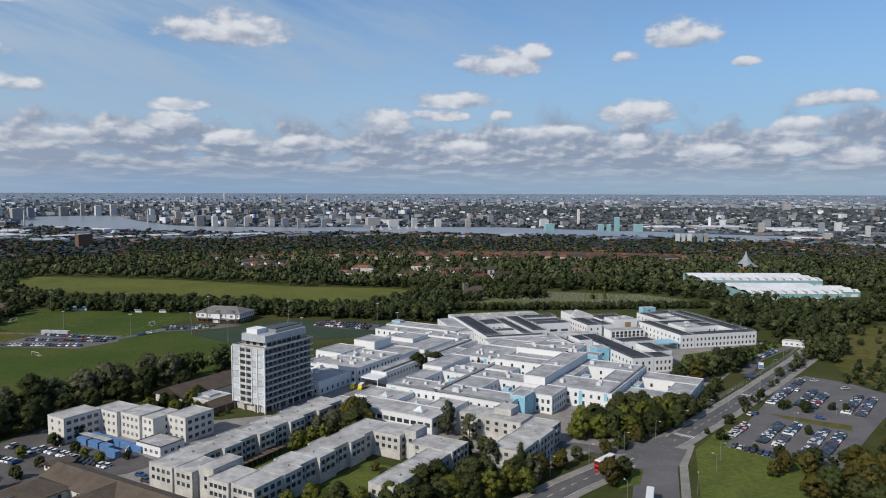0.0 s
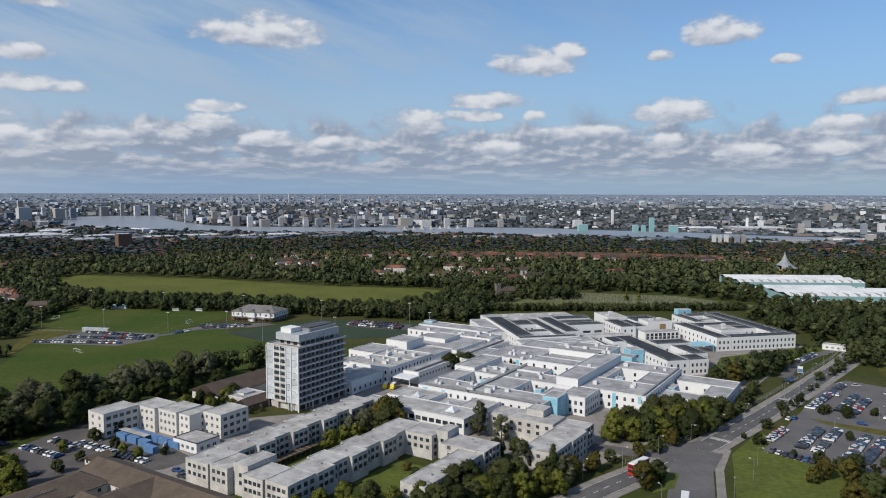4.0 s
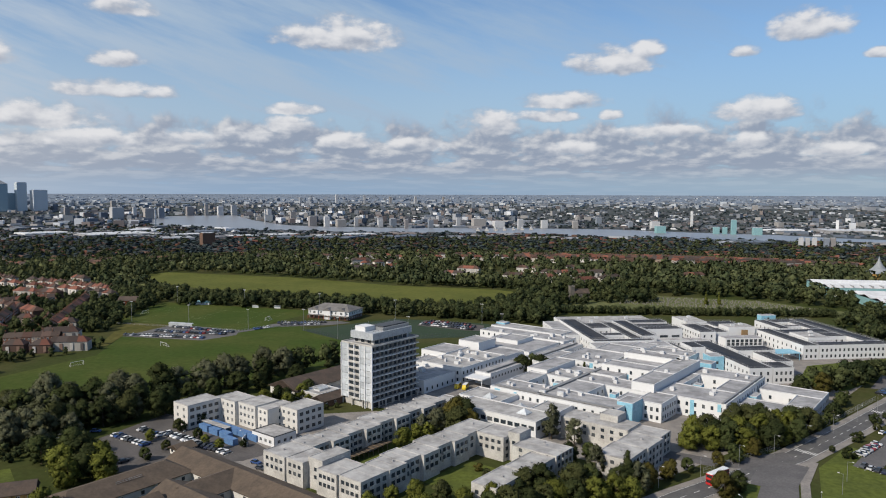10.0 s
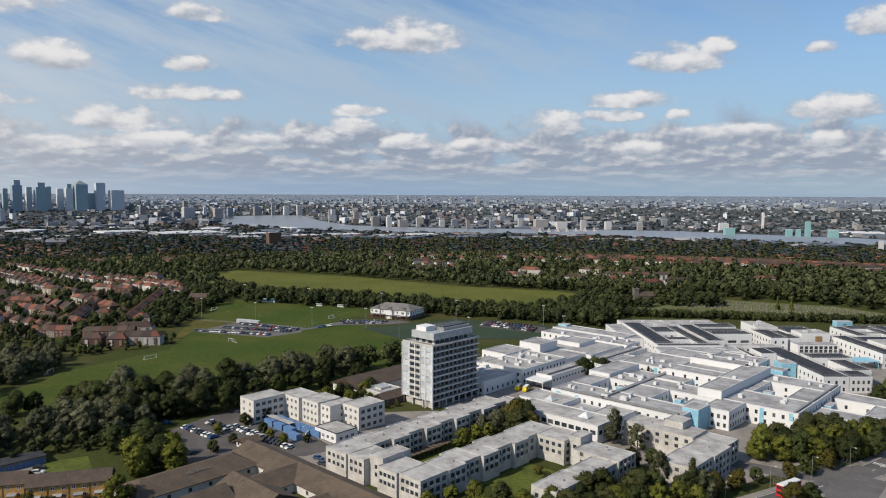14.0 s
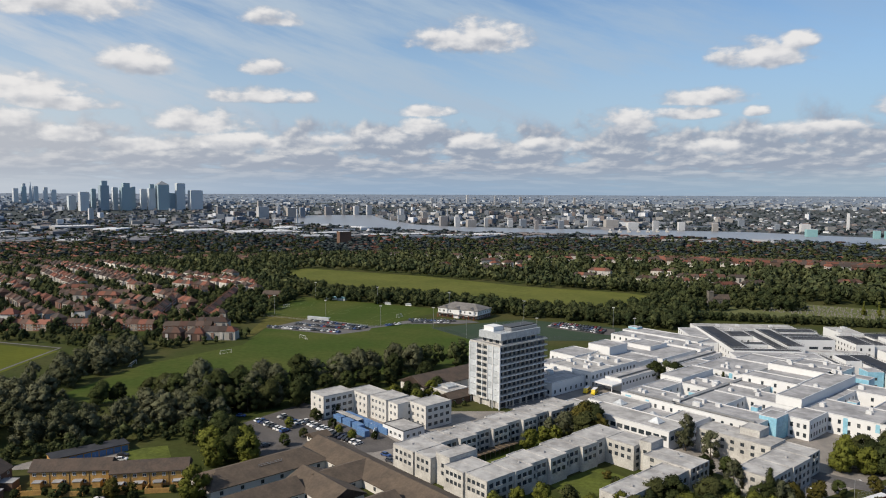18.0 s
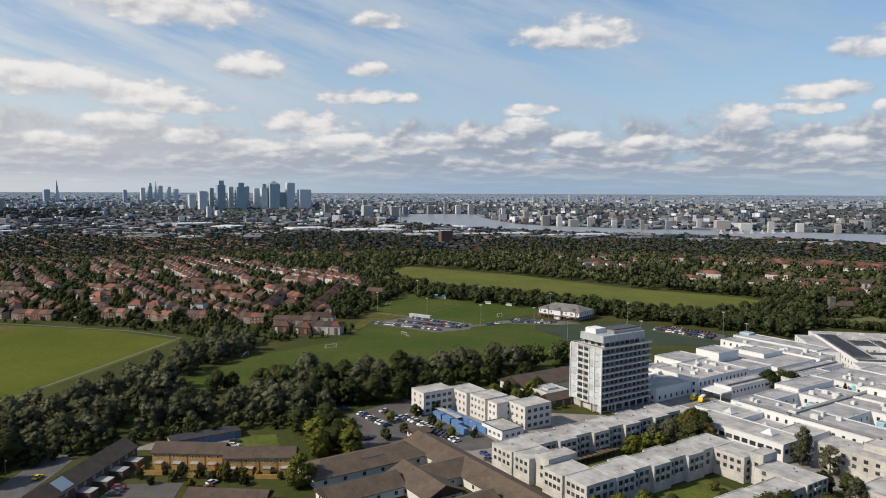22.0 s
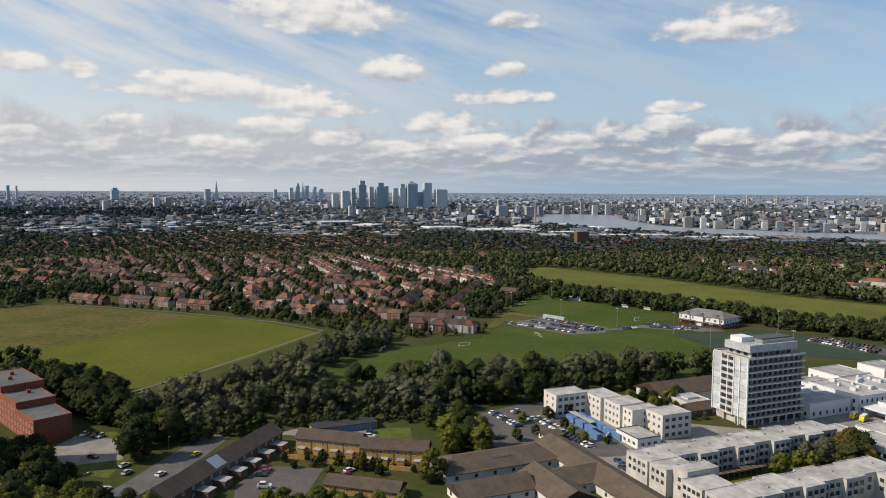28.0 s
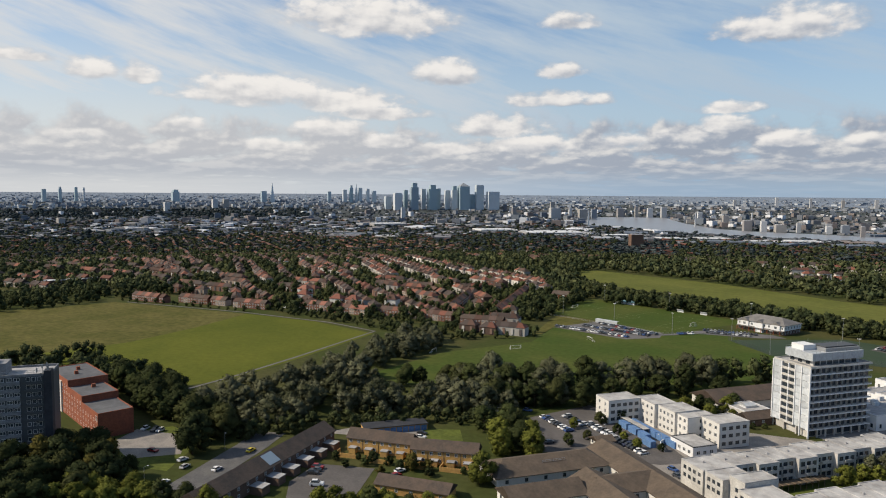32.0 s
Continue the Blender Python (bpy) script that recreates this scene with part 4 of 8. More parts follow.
court_segment(222, 230, 139.5, 144.5, h=10.8, left=1, label="concrete stair block standing above the roofs")
court_segment(217, 229, 121, 139.5, h=8.0, left=3, right=4)
court_segment(182, 200, 122.6, 132.4, h=7.2, left=3, right=5, rows=[1.0, 3.9])
court_segment(200, 217, 121.8, 131.6, h=7.4, left=0, right=5, rows=[1.0, 3.9])
# block nearer the road
court_segment(256, 268, 112, 141, left=7, right=3)
court_segment(258, 268.6, 100, 112, h=8.2, right=3)
court_segment(262, 270, 119, 126.5, h=11.6, left=1, label="concrete stair block standing above the roofs")
court_segment(227, 242, 98.6, 111, left=3, right=5)
court_segment(242, 256, 98.0, 110.4, left=0, right=4)
for a in range(160, 246, 9):
    roof_vent(a, 198.5, 9.1)
for a, b in ((176, 161), (190, 162), (206, 163), (225, 163), (224, 130), (192, 127), (208, 126), (234, 105), (250, 104), (262, 132)):
    roof_vent(a, b, 9.1 if a != 192 and a != 208 else 7.4)
# timber pergola in the courtyard
pg = thing("pergola", at_uv(178, 187), "weathered timber pergola walk in the courtyard", "pergola")
for i in range(10):
    part("frame", Mesh().box(i * 2.6, i * 2.6 + 0.2, 0, 0.2, 0, 2.5).box(i * 2.6, i * 2.6 + 0.2, 3, 3.2, 0, 2.5).box(i * 2.6, i * 2.6 + 0.2, -0.3, 3.5, 2.5, 2.7), M_DECK, pg)
    part("roof_panel", Mesh().box(i * 2.6 + 0.25, i * 2.6 + 2.5, -0.2, 3.4, 2.5, 2.58), M_BARK, pg)

# ---------------------------------------------------------------- white stepped block beside the staff car park
WHITE = "three-storey off-white rendered block with a flat roof"


def white_segment(u0, u1, v0, v1, h=10.0, left=0, right=0):
    sides = []
    if left:
        sides.append(dict(side="L", rows=[1.2, 4.3, 7.3], n=left, w=1.3, h=1.5, margin=0.7))
    if right:
        sides.append(dict(side="R", rows=[1.2, 4.3, 7.3], n=right, w=2.0, h=1.5, margin=0.6, frame_mat=M_DARKFRAME))
    return flat_block("white_block", WHITE, "block", u0, u1, v0, v1, h, M_RENDER, M_ROOF_PALE, sides, group="white stepped blocks", cap_mat=M_ROOF_PALE, up=0.3, seams=1)


white_segment(166, 182, 268.5, 279.4, left=2, right=5)
white_segment(182, 193, 258, 272, left=4, right=2)
white_segment(183.5, 196, 246, 258, left=4, right=1)
white_segment(184.5, 198, 239, 246, h=9.6, left=2, right=1)
white_segment(191, 205.4, 228, 239, left=3, right=4)
flat_block("annexe", "low white annexe with a dark flat roof edge", "annexe", 175, 186, 223, 237, 4.0, M_WHITE, M_ROOF_PALE,
           [dict(side="L", rows=[1.0], n=4, w=1.6, h=1.4), dict(side="R", rows=[1.0], n=3, w=1.6, h=1.4)], cap_mat=M_DARK_STEEL)


def container(u, v, ln=6.1, z=0.0, turn=90):
    t = thing("container", at_uv(u, v, z, turn), "blue steel site container with ribbed sides", "container", "blue site containers")
    near_side = [(-ln / 2 + ln * k / 28, -1.22 - 0.05 * (k // 2 % 2)) for k in range(29)]
    outline = near_side + [(x, -y) for x, y in near_side[::-1]]
    m = Mesh().prism(outline, 0, 2.55)
    part("body", m, M_BLUE_STEEL, t)
    part("roof", Mesh().box(-ln / 2, ln / 2, -1.22, 1.22, 2.55, 2.64), M_BLUE_STEEL, t)
    d = Mesh()
    for s in (-0.6, 0.6):
        d.box(ln / 2, ln / 2 + 0.06, s - 0.55, s + 0.55, 0.2, 2.4)
    part("door", d, M_BLUE_STEEL, t)


for i in range(5):
    container(175.5, 262 - 6.4 * i)
for i in range(3):
    container(170.0, 262 - 7.2 * i)
container(167, 240)
solid("canopy", Mesh().box(-9, 9, -1.4, 1.4, 2.8, 3.0).box(-8.8, -8.6, -1.2, -1, 0, 2.8).box(8.6, 8.8, -1.2, -1, 0, 2.8).box(-8.8, -8.6, 1, 1.2, 0, 2.8).box(8.6, 8.8, 1, 1.2, 0, 2.8),
      M_ROOF_PALE, "long flat pale canopy between blue containers", "canopy", at=at_uv(172.8, 259, 0, 90))
wl = Mesh()
for i in range(9):
    a0, a1 = radians(90 + 10 * i), radians(100 + 10 * i)
    for r in ((9.0, 9.3),):
        p = [(r[0] * math.cos(a0), r[0] * math.sin(a0)), (r[1] * math.cos(a0), r[1] * math.sin(a0)), (r[1] * math.cos(a1), r[1] * math.sin(a1)), (r[0] * math.cos(a1), r[0] * math.sin(a1))]
        wl.prism(p, 0, 1.8)
solid("curved_wall", wl, M_WHITE, "low curved white garden wall", "wall", kind="structure", at=at_uv(178, 232, 0))


# ---------------------------------------------------------------- brown-roofed hall and its glazed annexe
def gable_house(name, label, category, x, y, turn, lx, ly, eaves, ridge, wall_mat, roof_mat, group="", hip=0.0, front=0, back=0, rows=(1.0,), w=1.1, h=1.2, chimneys=0, ends=0, over=0.4, door=False, frame=None):
    """A pitched-roof building, ridge along its own x."""
    t = thing(name, pose(x, y, 0, 0, 0, turn), label, category, group)
    wall = Mesh().box(0.1, lx - 0.1, 0.1, ly - 0.1, 0, eaves - 0.02)
    if not hip:
        wall.hull([(0.1, 0.1, eaves - .02), (0.1, ly - 0.1, eaves - .02), (0.1, ly / 2, ridge - 0.35)], [(0, 2, 1)])
        wall.hull([(lx - 0.1, 0.1, eaves - .02), (lx - 0.1, ly - 0.1, eaves - .02), (lx - 0.1, ly / 2, ridge - 0.35)], [(0, 1, 2)])
    part("wall", wall, wall_mat, t)
    part("roof", Mesh().gable(0, lx, 0, ly, eaves, ridge, over, hip=hip), roof_mat, t)
    data = pane_mesh(w, h, frame or M_FRAME, 1)
    for side, n in (("R", front), ("F", back), ("L", ends), ("B", ends)):
        L = ly if side in "LB" else lx
        for i in range(n):
            for r in rows:
                part("window", data, None, t, at=side_pose(side, lx, ly, L * (i + 0.5) / n, r) @ pose(0, -0.09, 0))
    for i in range(chimneys):
        cx = lx * (i + 0.5) / chimneys if chimneys > 1 else lx * 0.12
        stack = part("chimney", Mesh().box(cx - 0.35, cx + 0.35, ly / 2 - 0.5, ly / 2 + 0.5, ridge - 0.9, ridge + 1.1), M_DARK_BRICK, t)
        part("chimney_pot", Mesh().cyl(cx, ly / 2, ridge + 1.1, ridge + 1.6, 0.18, n=6), M_RED_BRICK, stack, "orange clay chimney pot")
    if door:
        part("door", Mesh().box(lx * 0.5 - 0.45, lx * 0.5 + 0.45, -0.02, 0.08, 0.1, 2.1), M_DARKFRAME, t)
    return t


hx, hy = uv(224, 268)
gable_house("hall", "long hall with a dark brown tiled roof and pale gable", "hall", hx, hy, GRID, 40, 20, 4.0, 8.2, M_RENDER, M_DARK_TILE, front=6, ends=0, over=0.6)
flat_block("glazed_annexe", "low flat-roofed annexe with a rooflight", "annexe", 226, 240, 254, 267, 4.2, M_CONCRETE, M_ROOF_PALE, [dict(side="L", rows=[1.0], n=4, w=2.0, h=1.8)])
rl = thing("rooflight", at_uv(233, 260, 4.3), "grey glazed rooflight with a pitched top", "rooflight")
part("glass", Mesh().gable(-3, 3, -2, 2, 0.9, 2.0, 0.0, 0.1), M_PANEL, rl)
part("kerb", Mesh().box(-3, 3, -2, 2, 0, 0.9), M_CAP, rl)
gx, gy = uv(222, 247)
gable_house("garden_hall", "low building with a brown tiled roof", "hall", gx, gy, GRID, 16, 8, 3.0, 5.4, M_DARK_BRICK, M_DARK_TILE, front=3)

# ---------------------------------------------------------------- the hospital
LOW = "two-storey white clad hospital wing with a grey felt roof"


def wing(u0, u1, v0, v1, h=8.0, left=0, right=0, roof=None, label=LOW, rows=(1.1, 4.7), w=1.25, hh=1.8, z0=0.0, seams=0, spot=None, up=0.45):
    rows = [r for r in rows if r + hh < h - 0.4]
    sides = []
    if left:
        sides.append(dict(side="L", rows=rows, n=left, w=w, h=hh, frame_mat=M_DARKFRAME, margin=0.6, bars=0, depth=0.2))
    if right:
        sides.append(dict(side="R", rows=rows, n=right, w=w, h=hh, frame_mat=M_DARKFRAME, margin=0.6, bars=0, depth=0.2))
    return flat_block("hospital_wing", label, "hospital wing", u0, u1, v0, v1, h, M_WHITE, roof or M_ROOF_GREY, sides, z0, "hospital wings", up=up, seams=seams, spot=spot)


def cyan_box(u0, u1, v0, v1, h, z0=0.0):
    t = flat_block("stair_tower", "pale blue clad stair tower of the hospital", "stair tower", u0, u1, v0, v1, h, M_CYAN, M_ROOF_GREY,
                   [dict(side="L", rows=[h * 0.25, h * 0.6], n=1, w=1.6, h=1.4, frame_mat=M_DARKFRAME)], z0, "pale blue stair towers", up=0.2)
    return t


def cyan_panels(spots):
    for u, v, side, z, w, h in spots:
        m = Mesh().box(-w / 2, w / 2, 0.0, 0.07, 0, h)
        solid("blue_panel", m, M_CYAN, "pale blue cladding panel on a white wing", "panel", "pale blue panels", at=at_uv(u, v, z, 90 if side == "L" else 180))


DARK = "white hospital wing with a dark solar roof"
# front range with its two courts
wing(279, 296, 128, 192, left=16, seams=3)
wing(296, 315, 182, 192, right=3, seams=1)
wing(296, 315, 150, 166, left=0, right=4)
wing(296, 310, 128, 136, right=3)
wing(315, 330, 128, 192, left=12, seams=2)
wing(330, 352, 150, 166, h=8.6)
wing(330, 346, 166, 182, h=6.5, left=3)
wing(317, 347, 183, 195, h=9.4, left=3, right=6)
cyan_box(303, 307, 168, 171.5, 8.2)
cyan_box(301, 305, 138, 141, 8.6)
cyan_box(289, 300, 124.6, 131.8, 9.6)
wing(300, 318, 116, 127.8, h=8.2, right=6, left=4)
# right front wing with a court
wing(318, 340, 94, 125, left=8, right=6, seams=1)
wing(340, 364, 94, 106, right=6)
wing(364, 380, 94, 126, right=4, left=4)
wing(340, 364, 121, 126, h=8.0, right=5)
cyan_box(345, 349, 114, 118, 7.6)
# upper storeys over the middle
wing(316, 342, 126, 137, h=11.8, left=2, right=0, label="taller white hospital block with windowless walls")
wing(342, 378, 126, 138, h=11.8, label="taller white hospital block with windowless walls", right=0)
wing(340, 352, 138, 164, h=11.6, left=4, label="taller white hospital block", rows=(1.2, 4.9, 8.6))
wing(352, 372, 138, 164, h=9.0, left=5)
wing(372, 384, 134, 166, h=11.8, left=3, label="taller white hospital block")
# low wing by the road
wing(334, 346, 65, 95, h=5.0, left=6, right=3, label="single-storey white wing with a grey roof")
wing(346, 366, 65, 76, h=5.0, right=6, label="single-storey white wing with a grey roof")
wing(366, 380, 65, 93, h=5.0, right=4, left=3, label="single-storey white wing with a grey roof")
cyan_box(350, 358, 90, 93.6, 5.2)
solid("entrance_canopy", Mesh().box(0, 8.5, 0, 11.5, 4.3, 5.0).box(0.6, 0.9, 0.6, 0.9, 0, 4.3).box(0.6, 0.9, 10.6, 10.9, 0, 4.3), M_WHITE, "white ambulance canopy at the end of the corridor", "canopy", at=at_uv(295, 208.2))
# corridor spine and the left blocks
wing(304, 346, 209, 219, h=6.0, left=2, right=14, rows=(3.2,), label="long white two-storey corridor with a flat roof", hh=1.3)
wing(346, 400, 206, 216, h=6.2, right=16, rows=(3.2,), label="long white two-storey corridor with a flat roof", hh=1.3)
wing(340, 372, 198, 206, h=7.2, right=8, label="white hospital link building")
wing(297, 318, 223, 250, h=8.0, left=7, right=6, roof=M_ROOF_PALE)
wing(318, 338, 223, 250, h=8.0, right=6, roof=M_ROOF_PALE)
wing(318, 340, 250, 268, h=8.6, left=5)
wing(300, 318, 250, 262, h=6.0, left=4)
wing(270, 296, 226, 246, h=6.4, left=6, right=6, roof=M_ROOF_GREY)
wing(338, 360, 223, 243, h=6.8, right=4)
wing(341, 358, 243, 258, h=11.8, label="windowless white plant block")
wing(358, 394, 219, 262, h=6.6, left=6)
wing(372, 390, 236, 252, h=8.8, left=3)
wing(394, 410, 216, 280, h=7.4, left=14, right=3)
wing(410, 425, 227, 282, h=8.0, seams=2)
cyan_box(418, 424, 276, 283, 9.2)
# dark-roofed rear range, turned half a right angle from the front
def rear_spot(p, q, z=0.0):
    return pose(0, 0, z, 0, 0, GRID - 45) @ Matrix.Translation((p, q, 0))


def rear(p0, p1, q0, q1, h=8.6, left=0, right=0, roof=None, label=DARK, **more):
    t = wing(p0, p1, q0, q1, h, left, right, roof or M_ROOF_DARK, label, spot=rear_spot(p0, q0), up=0.16, **more)
    if roof is None:
        lx, ly, m = p1 - p0, q1 - q0, Mesh()
        for z in (0.65, 1.15):
            for x in (0.3, lx - 0.3):
                m.box(x - 0.04, x + 0.04, 0.3, ly - 0.3, h + z, h + z + 0.07)
            for y in (0.3, ly - 0.3):
                m.box(0.3, lx - 0.3, y - 0.04, y + 0.04, h + z, h + z + 0.07)
        for x, y, n, dx, dy in ((0.3, 0.3, int(lx / 2.4), 1, 0), (0.3, ly - 0.3, int(lx / 2.4), 1, 0), (0.3, 0.3, int(ly / 2.4), 0, 1), (lx - 0.3, 0.3, int(ly / 2.4), 0, 1)):
            for k in range(n + 1):
                px, py = x + dx * (lx - 0.6) * k / max(n, 1), y + dy * (ly - 0.6) * k / max(n, 1)
                m.box(px - 0.05, px + 0.05, py - 0.05, py + 0.05, h + 0.12, h + 1.2, bottom=False)
        part("guard_rail", m, M_RAIL, t, "dark steel guard rail round the roof")
    return t


def to_uv(p, q):
    return (p + q) * math.sqrt(0.5), (q - p) * math.sqrt(0.5)


PALE = "white hospital wing with a pale flat roof"
wing(384, 404, 166, 190, h=8.4, left=5, right=4)
wing(404, 422, 166, 178, h=8.0, left=3, right=4)
wing(352, 384, 168, 196, h=8.2, left=8, right=5)
wing(396, 412, 138, 164, h=8.6, left=6, right=3)
wing(412, 421, 143, 164, h=7.6, left=0, right=2)
cyan_box(384, 392, 122, 131, 9.6)
# left range round two small courts
rear(131, 142.6, 452, 503, 7.6, left=9, roof=M_ROOF_GREY, label=PALE)
rear(143, 155, 431, 503, 8.8, left=14)
rear(143, 182, 424.5, 430.6, 8.8, left=1, right=7)
rear(140, 188, 412, 424.2, 8.1, left=2, right=0, roof=M_ROOF_GREY, label=PALE)
rear(155.4, 169, 443, 451, 8.8, right=3)
rear(155.4, 169, 468, 486, 8.8, right=3)
rear(169.4, 176.6, 431, 488, 8.8)
rear(144, 212, 503.4, 521, 7.4, roof=M_ROOF_PALE, label="long white rear range with a weathered pale roof")
rear(155.4, 176.6, 488.4, 503, 7.6, roof=M_ROOF_PALE, label=PALE)
# middle range
rear(177, 187, 433, 488, 10.0, left=10, right=0)
rear(187.4, 213, 452, 462, 10.4, right=3, w=5.4, hh=1.6)
rear(187.4, 213, 462.4, 476, 9.4)
rear(187.4, 213, 476.4, 488, 10.4, left=0)
rear(187.4, 223.6, 441, 447.5, 5.0, roof=M_ROOF_PALE, label="long low corridor with a pale roof", right=11, rows=(1.4,))
rear(228, 243, 478, 502, 9.8, roof=M_ROOF_PALE, label=PALE, left=0)
rear(224, 235, 449, 477.6, 8.4, left=7, right=2)
rear(235.4, 245, 452, 477.6, 7.6)
rear(243.4, 264, 466, 486, 8.6, left=0)
rear(245.4, 264, 452, 465.6, 10.6, roof=M_ROOF_PALE, label="windowless white plant block")
solid("timber_wall", Mesh().box(0, 4.0, 0, 1.2, 0, 9.4), M_TIMBER, "tall brown timber screen between the hospital wings", "screen", at=rear_spot(253, 448.2))
rear(236, 262, 438, 447.8, 6.0, roof=M_ROOF_GREY, label="flat-roofed link building with wide windows", right=8, w=2.2, hh=2.0, rows=(1.2, 3.4))
# front-facing range beside the trees
rear(203, 216, 351, 421, 8.4, left=17, right=3)
rear(216.4, 228, 351, 364, 8.4, right=4)
rear(226, 236, 364.4, 388, 8.4)
rear(217, 240, 388.4, 400, 9.4, right=5)
rear(194, 202.6, 399, 414, 9.6, roof=M_ROOF_DARK)
rear(188.6, 191.6, 388, 420.6, 8.0, left=8)
flat_block("stair_tower", "pale blue clad stair tower of the hospital", "stair tower", 194, 202, 376, 385, 9.4, M_CYAN, M_ROOF_GREY, [dict(side="R", rows=[1.2, 5.0], n=1, w=1.8, h=1.6, frame_mat=M_DARKFRAME)], 0, "pale blue stair towers", up=0.2, spot=rear_spot(194, 376))
solid("glass_canopy", Mesh().box(0, 23, 0, 12, 4.2, 4.5).box(0.5, 0.8, 0.3, 0.6, 0, 4.2).box(22, 22.3, 0.3, 0.6, 0, 4.2).box(11, 11.3, 0.3, 0.6, 0, 4.2), M_CYAN, "pale blue glazed canopy over the hospital entrance court", "canopy", at=rear_spot(241, 400))
# the large right-hand wing round its courts
rear(266, 276, 401, 455, 8.6, left=11, right=3)
rear(276.4, 323, 401, 410, 8.6, right=16)
rear(277.4, 293, 414, 434, 10.4, roof=M_ROOF_PALE, left=3, label="taller white block on the dark-roofed wing")
rear(312, 323, 410.4, 489, 8.6)
rear(294.4, 311.6, 426, 437, 8.6, right=4)
rear(276.4, 311.6, 437.4, 451, 8.6, right=0)
rear(284, 292, 455.4, 487, 8.6, left=6)
rear(292.4, 311.6, 478, 489, 8.6, right=3)
rear(304, 311.6, 451.4, 477.6, 8.6, left=5)
rear(292.4, 303.6, 462, 466, 8.6, right=2)
flat_block("stair_tower", "pale blue clad stair tower of the hospital", "stair tower", 291, 302, 490, 496, 11.4, M_CYAN, M_ROOF_GREY, [dict(side="R", rows=[8.8], n=1, w=1.6, h=1.2, frame_mat=M_DARKFRAME)], 0, "pale blue stair towers", up=0.2, spot=rear_spot(291, 490))
flat_block("gatehouse", "small white cabin beside the road", "cabin", 516, 522, 22, 40, 3.2, M_WHITE, M_ROOF_PALE, [dict(side="L", rows=[1.0], n=5, w=1.4, h=1.2)])
# nursing school with roof pyramids
wing(247, 262, 147.4, 189.6, h=7.2, left=12, right=4, roof=M_ROOF_PALE, label="wide flat-roofed concrete building with pyramid rooflights", w=2.6, rows=(3.6,))
wing(262, 278.4, 147.4, 160, h=6.8, right=5, roof=M_ROOF_PALE, label="flat-roofed pale concrete hospital building")
wing(262, 278.4, 176, 198, h=6.6, roof=M_ROOF_PALE, left=3, label="flat-roofed pale concrete hospital building")
wing(262, 278.4, 160, 176, h=4.6, roof=M_ROOF_GREY, label="low flat-roofed grey link building")
flat_block("entrance_canopy", "low entrance building with a cream roof", "entrance", 249, 262, 192, 206, 5.0, M_CONCRETE, M_ROOF_PALE, [dict(side="L", rows=[1.0], n=4, w=2.2, h=2.0)])
for p, q, z in ((282, 418, 10.9), (288, 428, 10.9), (230, 484, 9.9), (238, 496, 9.9), (250, 456, 10.7), (258, 460, 10.7), (160, 510, 7.5), (174, 512, 7.5), (196, 510, 7.5), (164, 494, 7.7)):
    rooftop_unit(*to_uv(p, q), z, 2.6, 1.8, 1.2, turn=-45)
for u, v, z in ((267, 184, 6.72), (255, 158, 7.32), (268, 168, 4.72)):
    m = Mesh().box(-2.4, 2.4, -2.4, 2.4, 0, 0.4)
    m.hull([(-2.2, -2.2, 0.4), (2.2, -2.2, 0.4), (2.2, 2.2, 0.4), (-2.2, 2.2, 0.4), (0, 0, 2.3)], [(0, 1, 4), (1, 2, 4), (2, 3, 4), (3, 0, 4)])
    solid("pyramid_rooflight", m, M_PANEL, "grey pyramid rooflight on a flat roof", "rooflight", "pyramid rooflights", at=at_uv(u, v, z))
random.seed(5)
for u0, u1, v0, v1, z, n in ((300, 336, 226, 248, 8.1, 14), (282, 294, 132, 188, 8.1, 9), (318, 328, 132, 188, 8.1, 8), (396, 408, 220, 278, 7.5, 6), (344, 378, 127, 137, 11.9, 3), (366, 378, 96, 124, 8.1, 3),
                             (322, 338, 97, 122, 8.1, 3), (352, 382, 170, 194, 8.3, 6), (374, 384, 136, 164, 11.9, 3), (398, 410, 140, 162, 8.7, 3), (272, 294, 228, 244, 6.5, 6)):
    for _ in range(n):
        rooftop_unit(random.uniform(u0, u1), random.uniform(v0, v1), z, random.uniform(1.2, 3.4), random.uniform(1.0, 2.2), random.uniform(0.9, 1.7), turn=random.choice((0, 90)))
# dark pipe runs across the roofs
for u0, u1, v0, v1, z in ((279.5, 330, 165.2, 167.2, 8.35), (281, 282.2, 130, 190, 8.35), (330, 352, 164, 166, 8.8), (346, 400, 209.4, 210.4, 6.6), (305, 346, 212, 213, 6.4), (318, 380, 95.2, 96.2, 8.3)):
    m = Mesh().box(0, u1 - u0, 0, v1 - v0, 0, 0.5)
    solid("roof_duct", m, M_RAIL, "dark grey service duct along a flat roof", "duct", "roof ducts", at=at_uv(u0, v0, z))
# rows of solar panels on the dark roofs
sp = Mesh().hull([(0, 0, 0.12), (0, 1.7, 0.12), (1.0, 1.7, 0.42), (1.0, 0, 0.42), (0, 0, 0.08), (0, 1.7, 0.08), (1.0, 1.7, 0.38), (1.0, 0, 0.38)], [(0, 3, 2, 1), (4, 5, 6, 7), (0, 1, 5, 4), (2, 3, 7, 6), (1, 2, 6, 5), (3, 0, 4, 7)]).make("solar_panel", M_SOLAR)
